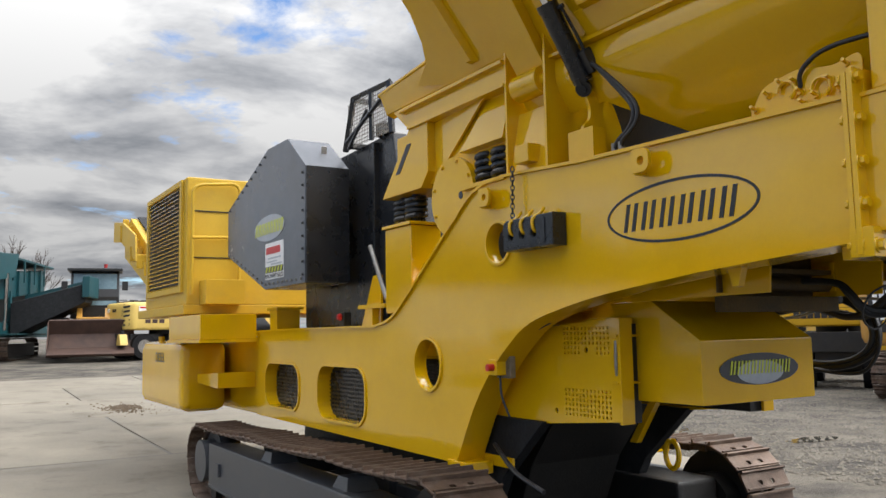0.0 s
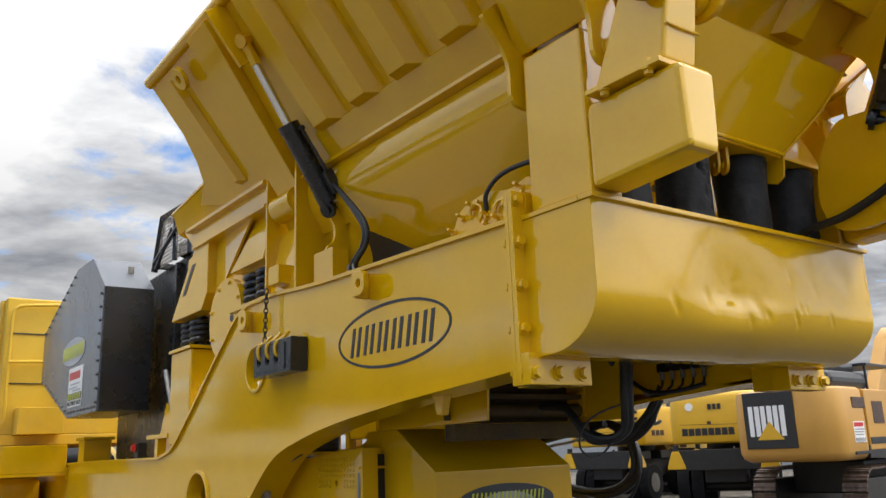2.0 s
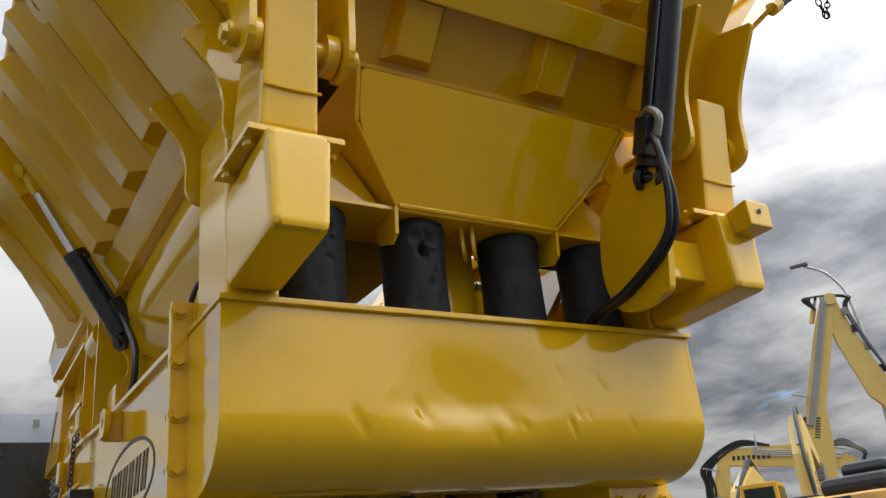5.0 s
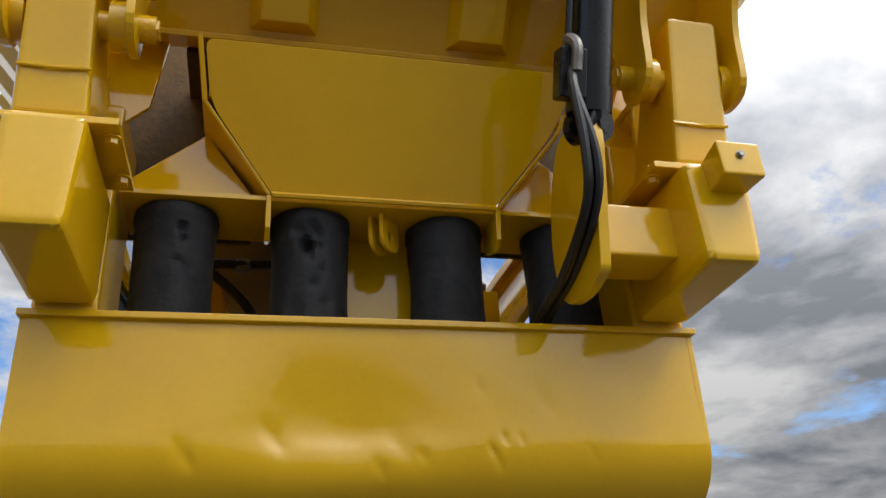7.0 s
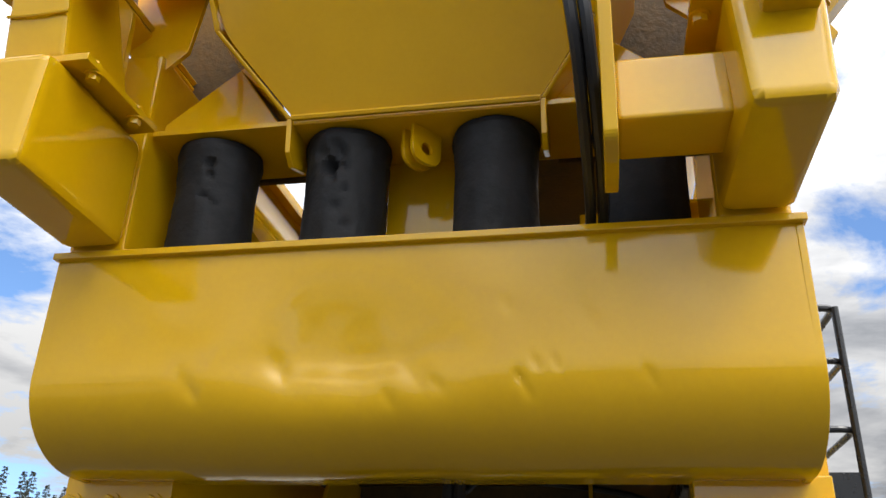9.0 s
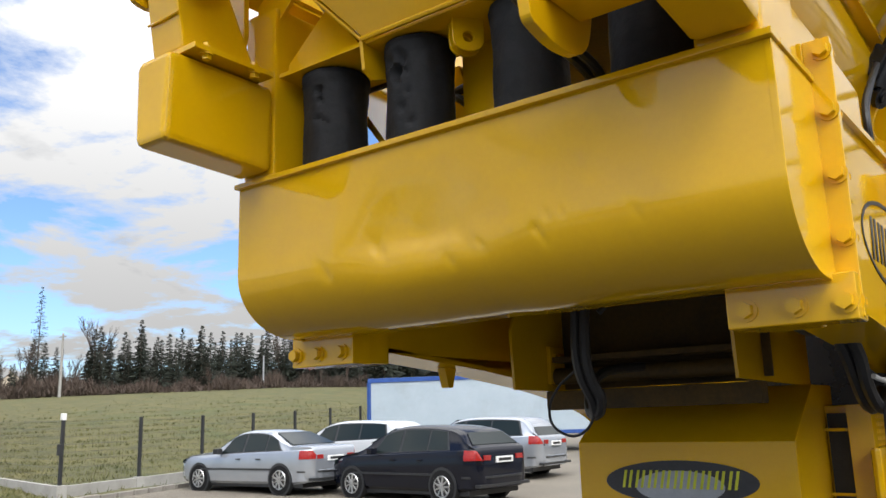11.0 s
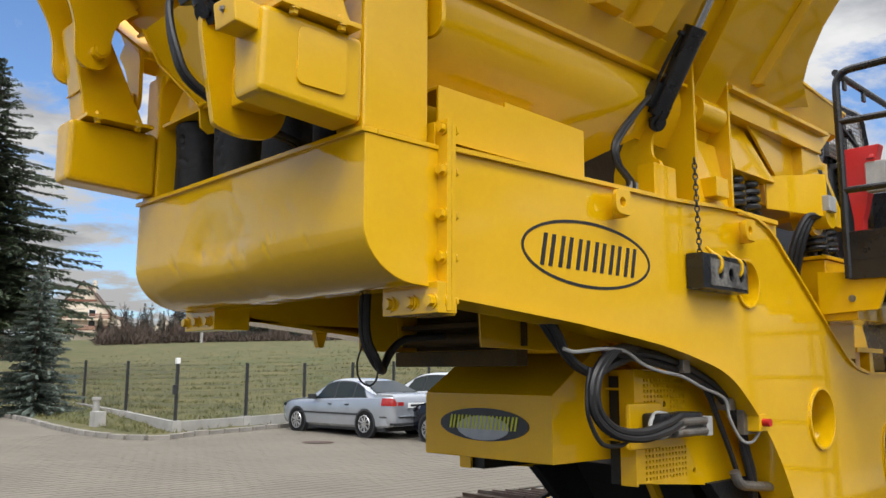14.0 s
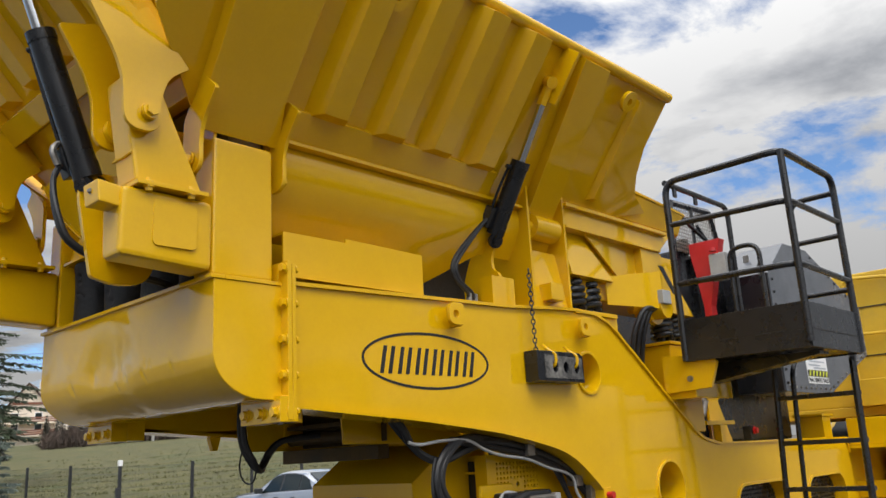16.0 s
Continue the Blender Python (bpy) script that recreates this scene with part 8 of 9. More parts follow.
def cab(parent, x0, x1, y0, y1, z0, z1, mat, GLASS=GLASS):
    cb = part("cab", prism("y", [(x0, z0), (x1, z0), (x1 + 0.05, z0 + (z1 - z0) * 0.45), (x1 - 0.22, z1), (x0, z1)], y0, y1, 0.03), mat, parent)
    for yy, s_ in ((y0, -1), (y1, 1)):
        part("cab_window", prism("y", [(x0 + 0.12, z0 + 0.65), (x1 - 0.1, z0 + 0.65), (x1 - 0.24, z1 - 0.12), (x0 + 0.12, z1 - 0.12)], yy, yy + s_ * 0.012, 0), GLASS, cb)
    part("cab_window", loft([(x1 + 0.03, y0 + 0.1, z0 + 0.55), (x1 + 0.03, y1 - 0.1, z0 + 0.55), (x1 - 0.17, y1 - 0.1, z1 - 0.1), (x1 - 0.17, y0 + 0.1, z1 - 0.1)],
                            [(x1 + 0.07, y0 + 0.1, z0 + 0.55), (x1 + 0.07, y1 - 0.1, z0 + 0.55), (x1 - 0.13, y1 - 0.1, z1 - 0.1), (x1 - 0.13, y0 + 0.1, z1 - 0.1)], 0), GLASS, cb)
    part("cab_window", box(x0 - 0.012, x0, y0 + 0.1, y1 - 0.1, z0 + 0.75, z1 - 0.12, 0), GLASS, cb)
    part("work_lamp", box(x1 - 0.3, x1 - 0.2, y0 + 0.15, y0 + 0.3, z1, z1 + 0.1, 0.01), STEEL, cb)
    part("work_lamp", box(x1 - 0.3, x1 - 0.2, y1 - 0.3, y1 - 0.15, z1, z1 + 0.1, 0.01), STEEL, cb)
    return cb


def crawler_excavator():
    """Nose towards +x; slewing axis at the origin."""
    e = thing("crawler_excavator", (0, 0, 0), "orange-yellow crawler excavator with a black name panel on its counterweight", "excavator")
    for yc in (-1.2, 1.2):
        crawler(e, -2.0, 2.2, yc, 0.62, 0.98)
    part("carbody", box(-0.9, 0.9, -1.0, 1.0, 0.45, 1.1, 0.05), GREASESHADE, e)
    part("slew_ring", cyl((0, 0, 1.05), (0, 0, 1.22), 0.75, n=24), GREASESHADE, e, smooth=True)
    base = round_poly([(-1.25, -1.42), (-1.25, 1.42), (-2.55, 1.42), (-2.86, 1.02), (-2.86, -1.02), (-2.55, -1.42)], 0.22, 6)
    bm = bmesh.new()
    rings = []
    for z, inset in ((1.14, 0.16), (1.20, 0.05), (1.30, 0.0), (1.9, -0.012), (2.40, 0.015), (2.49, 0.04), (2.53, 0.11)):
        rings.append([bm.verts.new((-1.25 + (p[0] + 1.25) * (1 - inset * 0.62), p[1] * (1 - inset * 0.7), z)) for p in base])
    for a, b in zip(rings, rings[1:]):
        for k in range(len(base)):
            bm.faces.new((a[k], a[(k + 1) % len(base)], b[(k + 1) % len(base)], b[k]))
    bm.faces.new(rings[0][::-1])
    bm.faces.new(rings[-1])
    bmesh.ops.recalc_face_normals(bm, faces=bm.faces)
    cw = part("counterweight", bm, ORANGEYEL, e, "rounded orange-yellow counterweight", smooth=True)
    pn = part("name_panel", box(-2.893, -2.84, -0.42, 0.95, 1.40, 2.49, 0.02), INK, cw, "black panel with white bars and a yellow triangle")
    for k in range(3):
        y0 = 0.81 - k * 0.34
        part("panel_bar", box(-2.899, -2.892, y0 - 0.12, y0, 1.64, 2.22, 0), WHITE, pn)
        part("panel_bar", box(-2.899, -2.892, y0 - 0.30, y0 - 0.17, 1.64, 2.22, 0), WHITE, pn)
    part("panel_triangle", prism("x", [(-0.10, 1.57), (0.62, 1.57), (0.26, 1.92)], -2.906, -2.900, 0), BRIGHTYEL, pn)
    part("lifting_eye", box(-2.5, -2.35, -0.9, -0.7, 2.5, 2.58, 0.02), INK, cw)
    part("side_vent", box(-1.95, -1.3, -1.437, -1.41, 2.12, 2.33, 0.004), RUST, cw)
    part("side_step", box(-2.1, -1.3, -1.437, -1.40, 1.24, 1.30, 0.006), INK, cw)
    part("platform", box(-1.3, 1.5, -1.4, 1.4, 1.15, 1.4, 0.02), INK, e)
    for s in (-1, 1):
        sp_ = part("side_house", box(-1.24, 0.6, s * 0.5, s * 1.42, 1.3, 2.50, 0.04), ORANGEYEL, e)
        part("house_strip", box(-1.2, 0.58, s * 1.42, s * 1.435, 1.42, 1.55, 0), INK, sp_)
        part("house_vent", box(-0.9, -0.3, s * 1.42, s * 1.43, 1.82, 2.26, 0), RUST, sp_)
    st = part("warning_sticker", box(-2.05, -1.5, -1.436, -1.428, 1.46, 1.86, 0), WHITE, e)
    part("sticker_mark", box(-2.02, -1.55, -1.441, -1.436, 1.76, 1.84, 0), RED, st)
    for k in range(3):
        part("sticker_line", box(-2.02, -1.6 + 0.04 * k, -1.441, -1.436, 1.60 + k * 0.05, 1.62 + k * 0.05, 0), STEEL, st)
    for k in range(5):
        part("hazard_stripe", prism("y", [(-2.04 + k * 0.105, 1.47), (-1.99 + k * 0.105, 1.47), (-1.95 + k * 0.105, 1.55), (-2.00 + k * 0.105, 1.55)], -1.441, -1.436, 0), INK, st)
    hood = part("engine_hood", box(-2.45, -0.4, -1.2, 0.6, 2.50, 2.86, 0.14), INK, e, "black engine hood")
    part("hood_hump", box(-2.1, -0.6, -1.0, 0.2, 2.80, 3.10, 0.12), INK, hood)
    part("exhaust", tube([(-1.2, 0.5, 2.7), (-1.2, 0.5, 3.0), (-1.35, 0.5, 3.08)], 0.06, 10), INK, hood, smooth=True)
    cab(e, 0.2, 1.75, 0.45, 1.38, 1.4, 3.05, INK)
    part("guard_roof", box(-0.6, 1.0, -1.3, 0.4, 3.0, 3.06, 0.01), INK, e)
    for p in ((-0.5, -1.2), (0.9, -1.2), (-0.5, 0.3)):
        part("guard_post", cyl((p[0], p[1], 2.35), (p[0], p[1], 3.0), 0.035, n=8), INK, e)
    part("boom", prism("y", [(0.7, 1.5), (1.1, 1.4), (3.6, 3.6), (5.6, 3.5), (5.6, 3.8), (3.5, 4.2), (2.9, 3.9)], -0.5, -0.1, 0.02), ORANGEYEL, e)
    part("stick", prism("y", [(5.3, 3.9), (5.8, 3.7), (5.2, 1.2), (4.9, 1.2)], -0.45, -0.15, 0.02), ORANGEYEL, e)
    bk = part("bucket", prism("y", [(4.7, 1.3), (5.4, 1.2), (5.5, 0.3), (4.9, 0.1), (4.4, 0.5)], -0.9, 0.3, 0.03), RUST, e)
    return e


digger = put(crawler_excavator(), 15.89, 8.46, radians(8))
digger.matrix_basis = digger.matrix_basis @ Matrix.Diagonal((1.05, 0.78, 1.05, 1))


def along(pts, t, off, y):
    """A point on the way of a boom, set off to its upper side."""
    i = min(int(t), len(pts) - 2)
    a, b = Vector((pts[i][0], 0, pts[i][1])), Vector((pts[i + 1][0], 0, pts[i + 1][1]))
    d = (b - a).normalized()
    p = a.lerp(b, t - i) + Vector((-d.z, 0, d.x)) * ((pts[i][2] + (pts[i + 1][2] - pts[i][2]) * (t - i)) / 2 + off)
    return Vector((p.x, y, p.z))


def long_arms(e, main, stick):
    """Boom and stick with their hose bundle, steel pipes, rams and hitch; points in x, z and depth."""
    n, m = len(main) - 1, len(stick) - 1
    bm_ = boom_plate(e, [(*p, -0.35) for p in main], 0.42, BEIGE)
    st = boom_plate(e, [(*p, -0.35) for p in stick], 0.36, BEIGE, "stick")
    for k in range(7):
        o, y = 0.03 + 0.055 * k, -0.56 + 0.05 * (k % 3)
        hoses(bm_, [along(main, 0.0, o, y), along(main, 0.6, o + 0.05, y), along(main, 1.0, o - 0.12, y), along(main, 1.6, o + 0.06 + 0.03 * (k % 2), y), along(main, 2.2, o * 0.6, y), along(main, 2.7, 0.02, y)], 0.045)
    for k in range(4):
        part("steel_pipe", tube([along(main, 2.45, -0.09 - 0.07 * k, -0.60), along(main, n - 0.35, -0.05 - 0.06 * k, -0.60), along(main, n - 0.1, 0.02 - 0.05 * k, -0.58)], 0.022, 6), GALV, bm_, smooth=True)
    for t_ in (0.9, 1.55, 2.5, 3.1):
        if t_ < n:
            part("hose_clamp", tube([along(main, t_, 0.42, -0.64), along(main, t_, -0.22, -0.64)], 0.035, 4, curve=False), GALV, bm_)
    # name along the boom: plain bars
    for k in range(8):
        t_ = 2.12 + 0.075 * k if n > 2 else 1.25 + 0.06 * k
        p, q = along(main, t_, -0.30, -0.566), along(main, t_ + 0.045, -0.30, -0.566)
        r = along(main, t_, -0.46, -0.566) - p
        part("name_bar", loft([p, q, q + r, p + r], [v + Vector((0, 0.006, 0)) for v in (p, q, q + r, p + r)], 0), INK, bm_)
    for t_, r in ((0.95, 0.16), (n - 0.06, 0.2)):
        c = along(main, t_, -main[int(t_)][2] / 2, -0.35)
        part("pivot", cyl(c + Vector((0, -0.26, 0)), c + Vector((0, 0.26, 0)), r, n=16), BEIGE, bm_, smooth=True)
    a, b = along(main, 0.2, -main[0][2] - 0.25, -0.5), along(main, 1.25, -main[1][2] - 0.02, -0.5)
    part("boom_ram", cyl(a, a.lerp(b, 0.6), 0.10, n=12), BEIGE, bm_, smooth=True)
    part("ram_rod", cyl(a.lerp(b, 0.6), b, 0.05, n=10), CHROME, bm_, smooth=True)
    a, b = along(main, n - 0.75, 0.12, -0.35), along(main, n - 0.02, 0.16, -0.35)
    part("stick_ram", cyl(a, a.lerp(b, 0.55), 0.09, n=12), BEIGE, st, smooth=True)
    part("ram_rod", cyl(a.lerp(b, 0.55), b, 0.05, n=10), CHROME, st, smooth=True)
    for k in range(5):
        y = -0.58 + 0.05 * k
        hoses(st, [along(main, n - 0.4, 0.08, y), along(main, n - 0.1, 0.30 + 0.06 * k, y), along(stick, 0.12, 0.34 + 0.05 * (k % 3), y), along(stick, 0.5, 0.06 + 0.03 * k, y), along(stick, m - 0.35, 0.20 + 0.04 * (k % 2), y),
                   along(stick, m - 0.02, 0.10, y)], 0.032)
        c = along(stick, 0.45 + 0.28 * k * m / 2, 0.06, y)
        part("valve", box(c.x - 0.10, c.x + 0.10, c.y - 0.06, c.y + 0.06, c.z - 0.12, c.z + 0.14, 0.02), INK if k % 2 else STEEL, st)
    c = along(stick, m, -stick[-1][2] / 2, -0.35)
    part("quick_hitch", box(c.x - 0.05, c.x + 0.42, -0.62, -0.08, c.z - 0.42, c.z + 0.12, 0.06), STEEL, st)
    part("hitch_jaw", cyl((c.x + 0.1, -0.66, c.z - 0.34), (c.x + 0.1, -0.04, c.z - 0.34), 0.12, n=14), INK, st, smooth=True)


def wheeled_excavator(boom, mat=BRIGHTYEL, label="yellow wheeled excavator with twin axles and outriggers", low=1.2, high=2.35):
    """Nose towards +x. boom: knuckle and tip, each in x and z."""
    e = thing("wheeled_excavator", (0, 0, 0), label, "excavator", "wheeled excavators")
    part("chassis", box(-2.0, 2.0, -0.5, 0.5, 0.62, low - 0.15, 0.04), GREASESHADE, e)
    for x in (-1.35, 1.35):
        part("axle", cyl((x, -1.0, 0.52), (x, 1.0, 0.52), 0.13, n=12), GREASESHADE, e, smooth=True)
        for s in (-1, 1):
            for o in (0.72, 1.08):
                w_ = part("wheel", cyl((x, s * (o - 0.15), 0.52), (x, s * (o + 0.15), 0.52), 0.52, n=26), TYRE, e, smooth=True)
                part("rim", cyl((x, s * (o + 0.14), 0.52), (x, s * (o + 0.16), 0.52), 0.28, n=18), STEEL if o > 1 else GREASESHADE, w_, smooth=True)
    for x in (-2.25, 2.25):
        bl = part("outrigger", box(x - 0.08, x + 0.08, -1.2, 1.2, low - 0.65, low - 0.14, 0.02), GREASESHADE, e)
        for s in (-1, 1):
            part("outrigger_foot", prism("x", [(s * 0.90, low - 0.62), (s * 1.36, low - 0.62), (s * 1.34, low - 0.52), (s * 1.22, low - 0.17), (s * 1.05, low - 0.17), (s * 0.92, low - 0.52)], x - 0.16, x + 0.16, 0.02), mat, bl, "yellow outrigger foot")
            part("foot_cylinder", cyl((x, s * 1.13, low - 0.6), (x, s * 1.13, low - 0.02), 0.08, n=12), GREASESHADE, bl, smooth=True)
    part("slew_ring", cyl((0, 0, low - 0.17), (0, 0, low + 0.02), 0.6, n=24), GREASESHADE, e, smooth=True)
    for k, x in enumerate((-1.85, -1.1, -0.2, 0.7)):
        part("belly_box", box(x, x + 0.6, -0.95 + 0.2 * (k % 2), 0.95 - 0.25 * (k % 3), low - 0.42, low - 0.16, 0.04), GREASESHADE, e)
    hoses(e, [(-2.05, -0.3, low - 0.1), (-2.2, -0.2, low - 0.35), (-2.12, 0.2, low - 0.5), (-2.05, 0.5, low - 0.2)], 0.035)
    # rounded body that narrows a little towards its top
    plan = round_poly([(1.5, -1.25), (1.5, 1.25), (-1.95, 1.25), (-2.12, 1.08), (-2.12, -0.95), (-1.85, -1.25)], 0.12, 4)
    bm = bmesh.new()
    rings = []
    H_ = high - low
    for f, k in ((0.0, 0.965), (0.03, 0.99), (0.10, 1.0), (0.42, 1.0), (0.80, 0.985), (0.93, 0.965), (0.975, 0.945), (1.0, 0.905)):
        rings.append([bm.verts.new((p[0] * k if p[0] < 0 else p[0] * k - 0.7 * max(0.0, f - 0.3), p[1] * k, low + H_ * f)) for p in plan])
    for a, b in zip(rings, rings[1:]):
        for k in range(len(plan)):
            bm.faces.new((a[k], a[(k + 1) % len(plan)], b[(k + 1) % len(plan)], b[k]))
    bm.faces.new(rings[0][::-1])
    bm.faces.new(rings[-1])
    bmesh.ops.recalc_face_normals(bm, faces=bm.faces)
    up = part("upper_body", bm, mat, e, smooth=True)
    at = lambda f: low + H_ * f
    xr = -2.12
    part("door_line", tube([(xr + 0.006, 0.98, at(0.38)), (xr + 0.006, -0.55, at(0.36)), (xr + 0.004, -0.66, at(0.40)), (xr + 0.025, -0.80, at(0.80)), (xr + 0.085, -0.86, at(0.945))], 0.009, 5), INK, up)
    part("door_latch", box(xr - 0.012, xr + 0.02, 0.20, 0.30, at(0.37), at(0.43), 0.004), RUST, up)
    part("round_label", cyl((xr + 0.0, 0.72, at(0.72)), (xr + 0.03, 0.72, at(0.72)), 0.10, n=20), WHITE, up)
    for k in range(8):
        part("name_bar", box(xr - 0.008, xr + 0.02, 0.80 - k * 0.165, 0.945 - k * 0.165, at(0.16), at(0.30), 0), INK, up)
    for k in range(3):
        part("number_bar", box(xr - 0.002, xr + 0.03, 0.16 - k * 0.12, 0.245 - k * 0.12, at(0.66), at(0.765), 0), INK, up)
    for k in range(5):
        f = 0.14 + 0.16 * k
        part("hazard_stripe", loft([(xr + 0.02, -0.90, at(f)), (xr + 0.02, -0.90, at(f + 0.07)), (xr + 0.19, -1.10, at(f + 0.10)), (xr + 0.19, -1.10, at(f + 0.03))],
                                   [(xr - 0.012, -0.92, at(f)), (xr - 0.012, -0.92, at(f + 0.07)), (xr + 0.16, -1.13, at(f + 0.10)), (xr + 0.16, -1.13, at(f + 0.03))], 0), INK, up)
    sk = part("warning_sticker", box(-1.62, -0.95, -1.258, -1.235, at(0.55), at(0.85), 0), WHITE, up)
    part("sticker_mark", box(-1.58, -1.0, -1.263, -1.258, at(0.77), at(0.83), 0), RED, sk)
    part("sticker_band", box(-1.58, -0.99, -1.263, -1.258, at(0.57), at(0.63), 0), INK, sk)
    for k in range(3):
        part("number_bar", box(-1.35 + k * 0.30, -1.13 + k * 0.30, -1.262, -1.23, at(0.24), at(0.38), 0), RUST, up)
    part("engine_grille", box(-1.7, -0.6, -0.9, 0.9, high - 0.01, high + 0.07, 0.03), GREASESHADE, up)
    for k in range(4):
        part("handrail", tube([(-1.6 + 0.5 * k, 0.95, high), (-1.6 + 0.5 * k, 0.95, high + 0.16), (-1.25 + 0.5 * k, 0.95, high + 0.16), (-1.25 + 0.5 * k, 0.95, high)], 0.02, 5, curve=False), GREASESHADE, up)
    cab(e, 0.15, 1.55, 0.25, 1.22, low, high + 0.65, mat)
    if len(boom[0]) > 2:
        long_arms(e, *boom)
        return e
    (kx, kz), (tx, tz) = boom
    bm_ = boom_plate(e, [(1.0, 1.5, 0.4, -0.35), (1.5 + (kx - 1.2) * 0.25, 1.6 + (kz - 1.6) * 0.38, 0.85), (1.2 + (kx - 1.2) * 0.6, 1.6 + (kz - 1.6) * 0.72, 0.78), (kx, kz, 0.5)], 0.42, BEIGE)
    bm2 = boom_plate(e, [(kx - 0.1, kz + 0.1, 0.5, -0.35), (kx + (tx - kx) * 0.2, kz + (tz - kz) * 0.2, 0.75), (tx, tz, 0.4)], 0.34, BEIGE, "stick")
    for k in range(5):
        c_ = (1.2 + (kx - 1.2) * (0.35 + 0.06 * k), 1.6 + (kz - 1.6) * (0.35 + 0.06 * k))
        part("name_bar", box(c_[0] - 0.08, c_[0] + 0.08, -0.57, -0.562, c_[1] - 0.08, c_[1] + 0.08, 0), INK, bm_)
    for k in range(5):
        o_ = 0.40 + 0.055 * k
        hoses(bm_, [(1.0 - 0.05 * k, -0.5, 1.7), (1.5 + (kx - 1.2) * 0.12 - o_, -0.5, 1.6 + (kz - 1.6) * 0.2), (1.5 + (kx - 1.2) * 0.3 - o_, -0.5, 1.6 + (kz - 1.6) * 0.42), (1.2 + (kx - 1.2) * 0.62 - o_, -0.45, 1.6 + (kz - 1.6) * 0.70),
                    (kx - 0.3 - 0.03 * k, -0.4, kz + 0.05 + 0.03 * k), (kx + 0.15, -0.4, kz + 0.38 + 0.03 * k), (kx + (tx - kx) * 0.35 + 0.3, -0.4, kz + (tz - kz) * 0.3 + 0.2), (tx + 0.25, -0.4, tz + 0.2)], 0.05)
    part("hose_clamp", box(1.5 + (kx - 1.2) * 0.3 - 0.75, 1.5 + (kx - 1.2) * 0.3 + 0.2, -0.6, -0.56, 1.55 + (kz - 1.6) * 0.42, 1.65 + (kz - 1.6) * 0.42, 0), GALV, bm_)
    part("boom_ram", cyl((1.3, -0.7, 1.5), (1.2 + (kx - 1.2) * 0.5, -0.7, 1.6 + (kz - 1.6) * 0.5), 0.075, n=12), BEIGE, bm_, smooth=True)
    part("stick_ram", cyl((1.2 + (kx - 1.2) * 0.6 - 0.2, -0.35, 1.6 + (kz - 1.6) * 0.72 + 0.35), (kx + 0.1, -0.35, kz + 0.45), 0.07, n=12), GALV, bm2, smooth=True)
    part("quick_hitch", box(tx - 0.25, tx + 0.25, -0.6, -0.1, tz - 0.5, tz + 0.05, 0.05), STEEL, bm2)
    return e


# two of them stand side by side, set out by a rear corner
def park(ob, corner, local, turn):
    a = radians(turn)
    put(ob, corner[0] - local[0] * math.cos(a) + local[1] * math.sin(a), corner[1] - local[0] * math.sin(a) - local[1] * math.cos(a), a)


YARD = (-2.69, -1.84)
park(wheeled_excavator(((2.6, 5.2), (4.6, 4.2)), low=1.60, high=2.91), polar(YARD, -51.1, 23.0), (-2.1, 1.2), 30)
park(wheeled_excavator(((3.4, 4.3), (5.2, 2.4)), label="yellow wheeled excavator with a striped rear corner", low=1.60, high=2.78), polar(YARD, -48.9, 26.0), (-2.0, -1.1), 14)
p = polar((-1.68, -2.15), -51.4, 31.0)
put(wheeled_excavator(([(1.9, 1.5, 0.6), (1.86, 3.7, 0.74), (1.95, 5.0, 0.86), (2.14, 6.17, 0.62), (2.98, 8.55, 0.60), (3.42, 9.75, 0.42)],
                       [(3.38, 9.72, 0.45), (3.62, 8.25, 0.66), (4.18, 6.4, 0.78), (4.5, 5.75, 0.4)]), BEIGE, "yellow wheeled excavator with its boom raised high"), p[0], p[1], radians(-53))
q = (p[0] + 2.4, p[1] + 1.9)
put(wheeled_excavator(([(-1.35, 1.5, 0.6), (-1.55, 4.2, 0.62), (-1.22, 5.3, 0.66), (1.1, 5.05, 0.78), (2.9, 4.6, 0.4)], [(2.9, 4.7, 0.4), (3.3, 3.8, 0.5), (3.6, 2.6, 0.34)]),
                      BEIGE, "yellow wheeled excavator with its boom lowered"), q[0], q[1], radians(-53))
p = polar(EYE1, -10.6, 37.0)
put(wheeled_excavator(((3.2, 3.0), (5.2, 1.6)), BEIGE), p[0] + 1.0, p[1] + 1.0, radians(12))


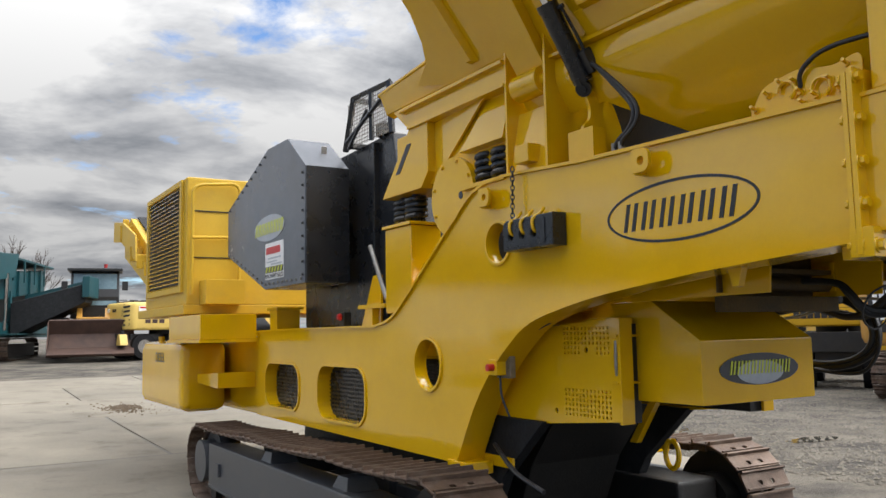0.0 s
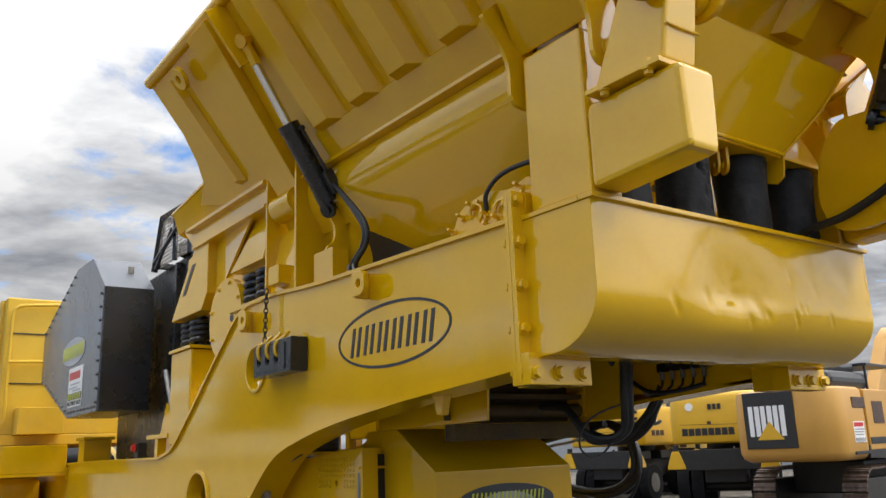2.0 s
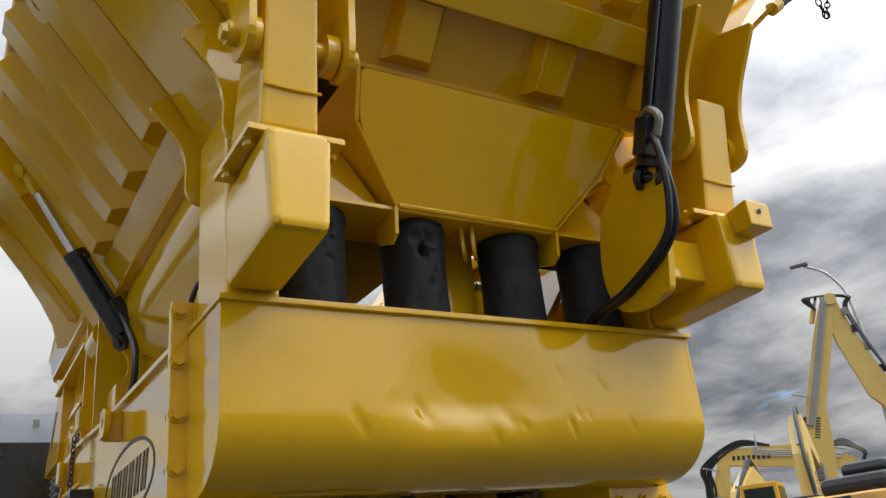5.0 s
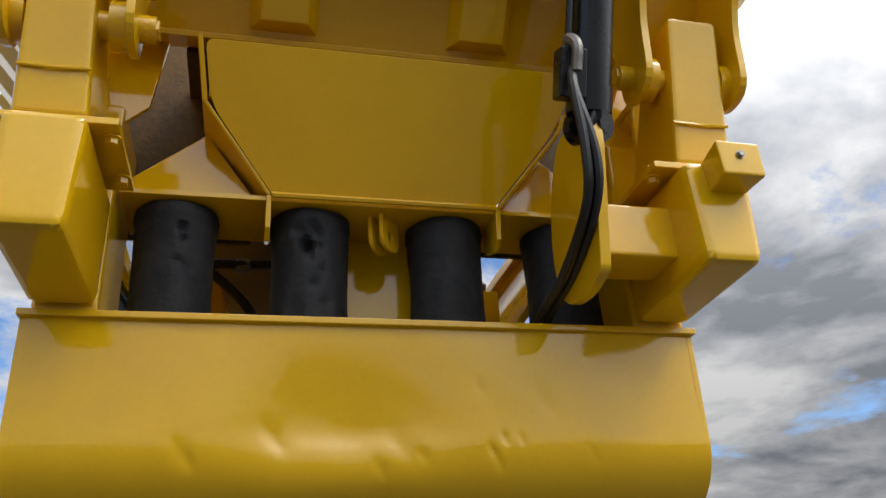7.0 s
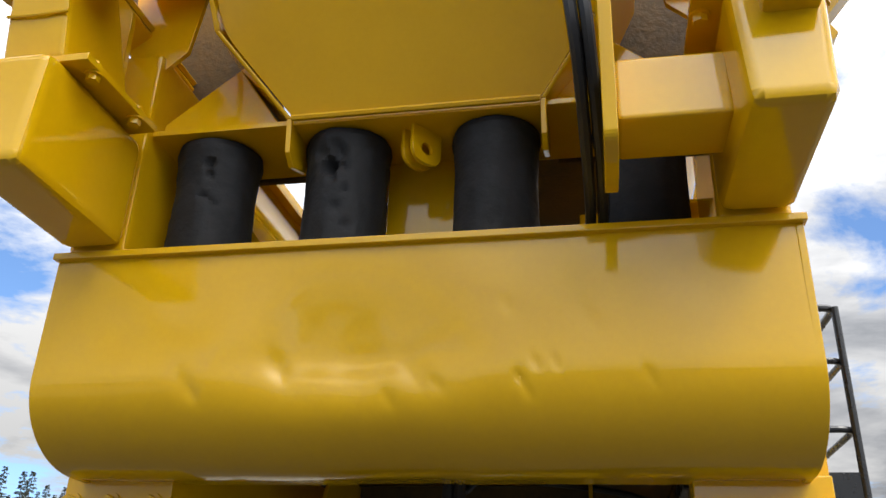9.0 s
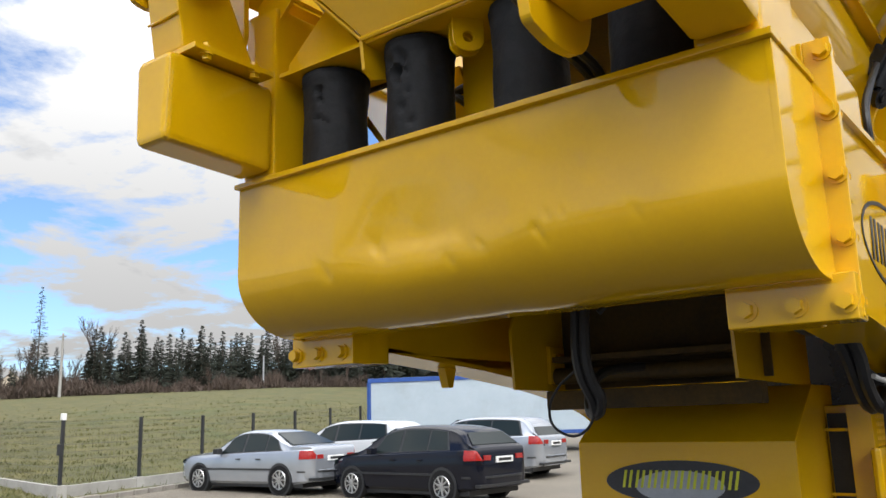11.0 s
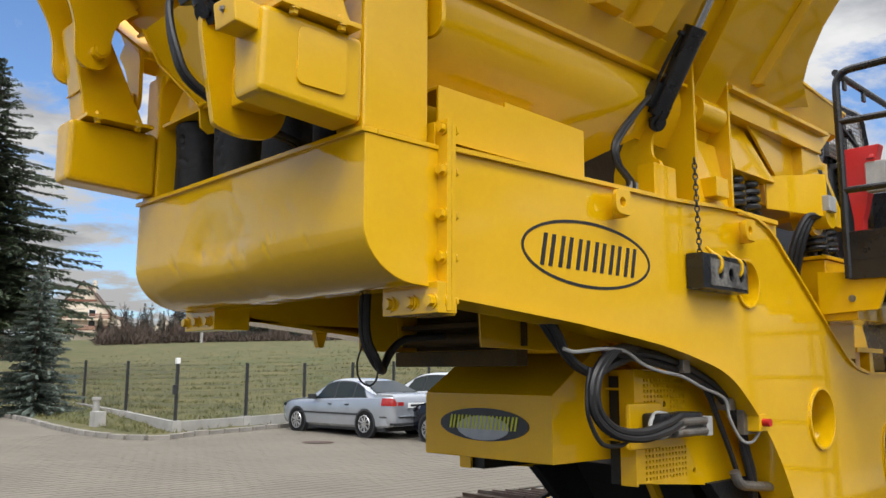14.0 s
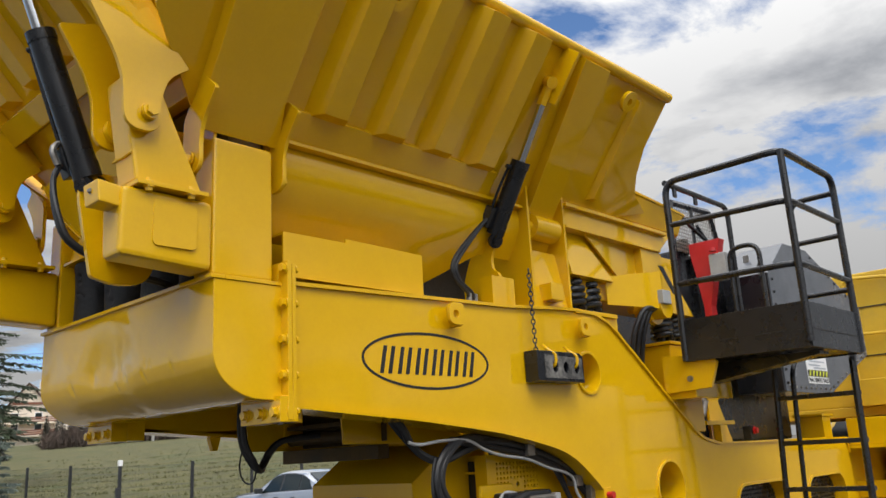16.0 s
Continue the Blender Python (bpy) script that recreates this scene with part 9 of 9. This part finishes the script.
def wheel_loader():
    e = thing("wheel_loader", (0, 0, 0), "yellow wheel loader with a rusty bucket lowered to the ground", "wheel loader")
    for x in (-1.7, 1.7):
        for s in (-1, 1):
            w_ = part("wheel", cyl((x, s * 0.95, 0.85), (x, s * 1.55, 0.85), 0.85, n=28), TYRE, e, smooth=True)
            part("rim", cyl((x, s * 1.5, 0.85), (x, s * 1.57, 0.85), 0.45, n=18), ORANGEYEL, w_, smooth=True)
    part("rear_body", box(-3.2, -0.5, -0.95, 0.95, 1.0, 2.4, 0.12), ORANGEYEL, e)
    part("front_frame", box(-0.4, 2.4, -0.6, 0.6, 0.8, 1.7, 0.06), ORANGEYEL, e)
    cab(e, -1.0, 0.5, -0.98, 0.98, 1.7, 3.75, INK, CABGLASS)
    part("cab_roof", box(-1.2, 0.7, -1.12, 1.12, 3.75, 3.88, 0.04), INK, e)
    part("beacon", cyl((-0.2, 0.4, 3.88), (-0.2, 0.4, 4.12), 0.08, n=12), TAIL, e, "orange-red beacon", smooth=True)
    for s in (-1, 1):
        part("lift_arm", prism("y", [(1.2, 1.5), (1.6, 2.1), (3.2, 0.9), (3.1, 0.5)], s * 0.45, s * 0.65), ORANGEYEL, e)
        part("mirror", box(0.5, 0.6, s * 1.1, s * 1.35, 2.9, 3.3, 0.02), INK, e)
    bk = part("bucket", prism("y", [(2.9, 0.1), (4.2, 0.1), (4.3, 0.2), (3.5, 0.45), (3.2, 1.0), (3.5, 1.55), (3.1, 1.6), (2.8, 0.9)], -1.6, 1.6, 0.02), RUST, e, "rusty steel bucket")
    part("bucket_side", prism("y", [(3.2, 0.15), (4.2, 0.12), (3.5, 1.5), (3.0, 1.0)], -1.62, -1.58), RUST, bk)
    return e


p = polar(EYE1, -7.7, 40.0)
put(wheel_loader(), p[0], p[1], radians(-100))


def screener():
    e = thing("tracked_screener", (0, 0, 0), "teal tracked screening plant with a black side conveyor", "screening plant")
    for yc in (-1.1, 1.1):
        crawler(e, -2.2, 2.2, yc, 0.5, 0.85)
    part("main_frame", box(-4.5, 4.5, -1.1, 1.1, 0.9, 1.5, 0.04), TEAL, e)
    part("screen_box", prism("y", [(-4.4, 2.2), (3.8, 3.0), (3.8, 4.0), (-4.4, 3.3)], -1.1, 1.1, 0.03), TEAL, e)
    part("hopper", prism("y", [(-5.5, 2.9), (-2.0, 3.3), (-1.5, 4.3), (-6.2, 4.0)], -1.5, 1.5, 0.03), TEAL, e)
    for x in (-3.5, -1.2, 1.2, 3.4):
        for s in (-1, 1):
            part("leg", box(x - 0.1, x + 0.1, s * 1.0, s * 1.15, 1.4, 2.8, 0.01), TEAL, e)
    part("top_rail", box(-5.0, 4.4, -1.35, 1.35, 4.1, 4.2, 0.02), TEAL, e)
    sc_ = part("side_conveyor", loft([(-1.5, -1.2, 0.9), (0.5, -1.2, 0.9), (0.5, -1.2, 2.3), (-1.5, -1.2, 2.3)], [(-1.2, -4.0, 2.3), (0.2, -4.0, 2.3), (0.2, -4.0, 3.1), (-1.2, -4.0, 3.1)], 0.05), RUBBER, e)
    part("conveyor_head", box(-1.4, 0.4, -4.2, -3.9, 2.5, 3.4, 0.05), TEAL, sc_)
    part("conveyor_strut", prism("x", [(-1.2, 2.4), (-1.2, 2.7), (-3.6, 3.3), (-3.6, 3.05)], 0.5, 0.62), TEAL, sc_)
    part("prop_ram", cyl((-2.5, -1.3, 1.2), (-3.0, -1.5, 3.4), 0.07, n=10), CHROME, e)
    part("engine_box", box(3.0, 5.0, -1.1, 1.1, 1.4, 2.9, 0.05), TEAL, e)
    # black filler block added for the darkness under the screen
    part("under_hopper", prism("y", [(-4.2, 1.5), (3.6, 1.5), (3.6, 2.95), (-4.2, 2.3)], -0.95, 0.95, 0.03), GREASESHADE, e)
    part("side_step", box(-2.4, 2.6, -1.75, -1.15, 1.0, 1.06, 0.01), TEAL, e)
    for k in range(5):
        part("rail_post", box(-3.2 + k * 1.5, -3.14 + k * 1.5, -1.36, -1.30, 3.2, 4.15, 0), TEAL, e)
        part("screen_rib", box(-3.6 + k * 1.6, -3.5 + k * 1.6, -1.2, -1.1, 2.35 + k * 0.14, 3.4 + k * 0.14, 0.01), TEAL, e)
    return e


p = polar(EYE1, -3.3, 40.0)
put(screener(), p[0] - 1.0, p[1], radians(70))

# street lamp behind the machines
p = polar((-1.4, -2.0), -59.1, 31.0)
lamp = thing("street_lamp", (p[0], p[1], ground_z(*p)), "tall grey street lamp with a curved arm", "street lamp")
part("mast", cyl((p[0], p[1], -0.1), (p[0], p[1], 8.9), 0.13, 0.07, n=12), GALV, lamp, smooth=True)
sv = Vector((-0.53, 0.85, 0))
part("arm", tube([(p[0], p[1], 8.8), Vector((p[0], p[1], 10.0)) + sv * 0.15, Vector((p[0], p[1], 10.8)) + sv * 0.6, Vector((p[0], p[1], 11.2)) + sv * 1.2], 0.045, 8), GALV, lamp, smooth=True)
hd = Vector((p[0], p[1], 11.22)) + sv * 1.35
part("lamp_head", loft([hd + sv * -0.3 + Vector((0.1, 0.06, 0)), hd + sv * -0.3 - Vector((0.1, 0.06, 0)), hd + sv * 0.3 - Vector((0.1, 0.06, 0)), hd + sv * 0.3 + Vector((0.1, 0.06, 0))],
                       [hd + sv * -0.3 + Vector((0.07, 0.04, 0.1)), hd + sv * -0.3 - Vector((0.07, 0.04, -0.1)), hd + sv * 0.3 - Vector((0.07, 0.04, -0.08)), hd + sv * 0.3 + Vector((0.07, 0.04, 0.08))], 0.01), FENCEPAINT, lamp)
# low blocks made up to close the yard on the other sides and shape the horizon in the paint's reflections
for x0, x1, y0, y1, h in ((-30, 30, -46, -40, 5.0), (38, 44, -30, 60, 3.0)):
    wl_ = tagged(part("boundary_wall", box(x0, x1, y0, y1, -0.1, h, 0), GALV), "plain grey block made up to close the horizon", "building", kind="structure")
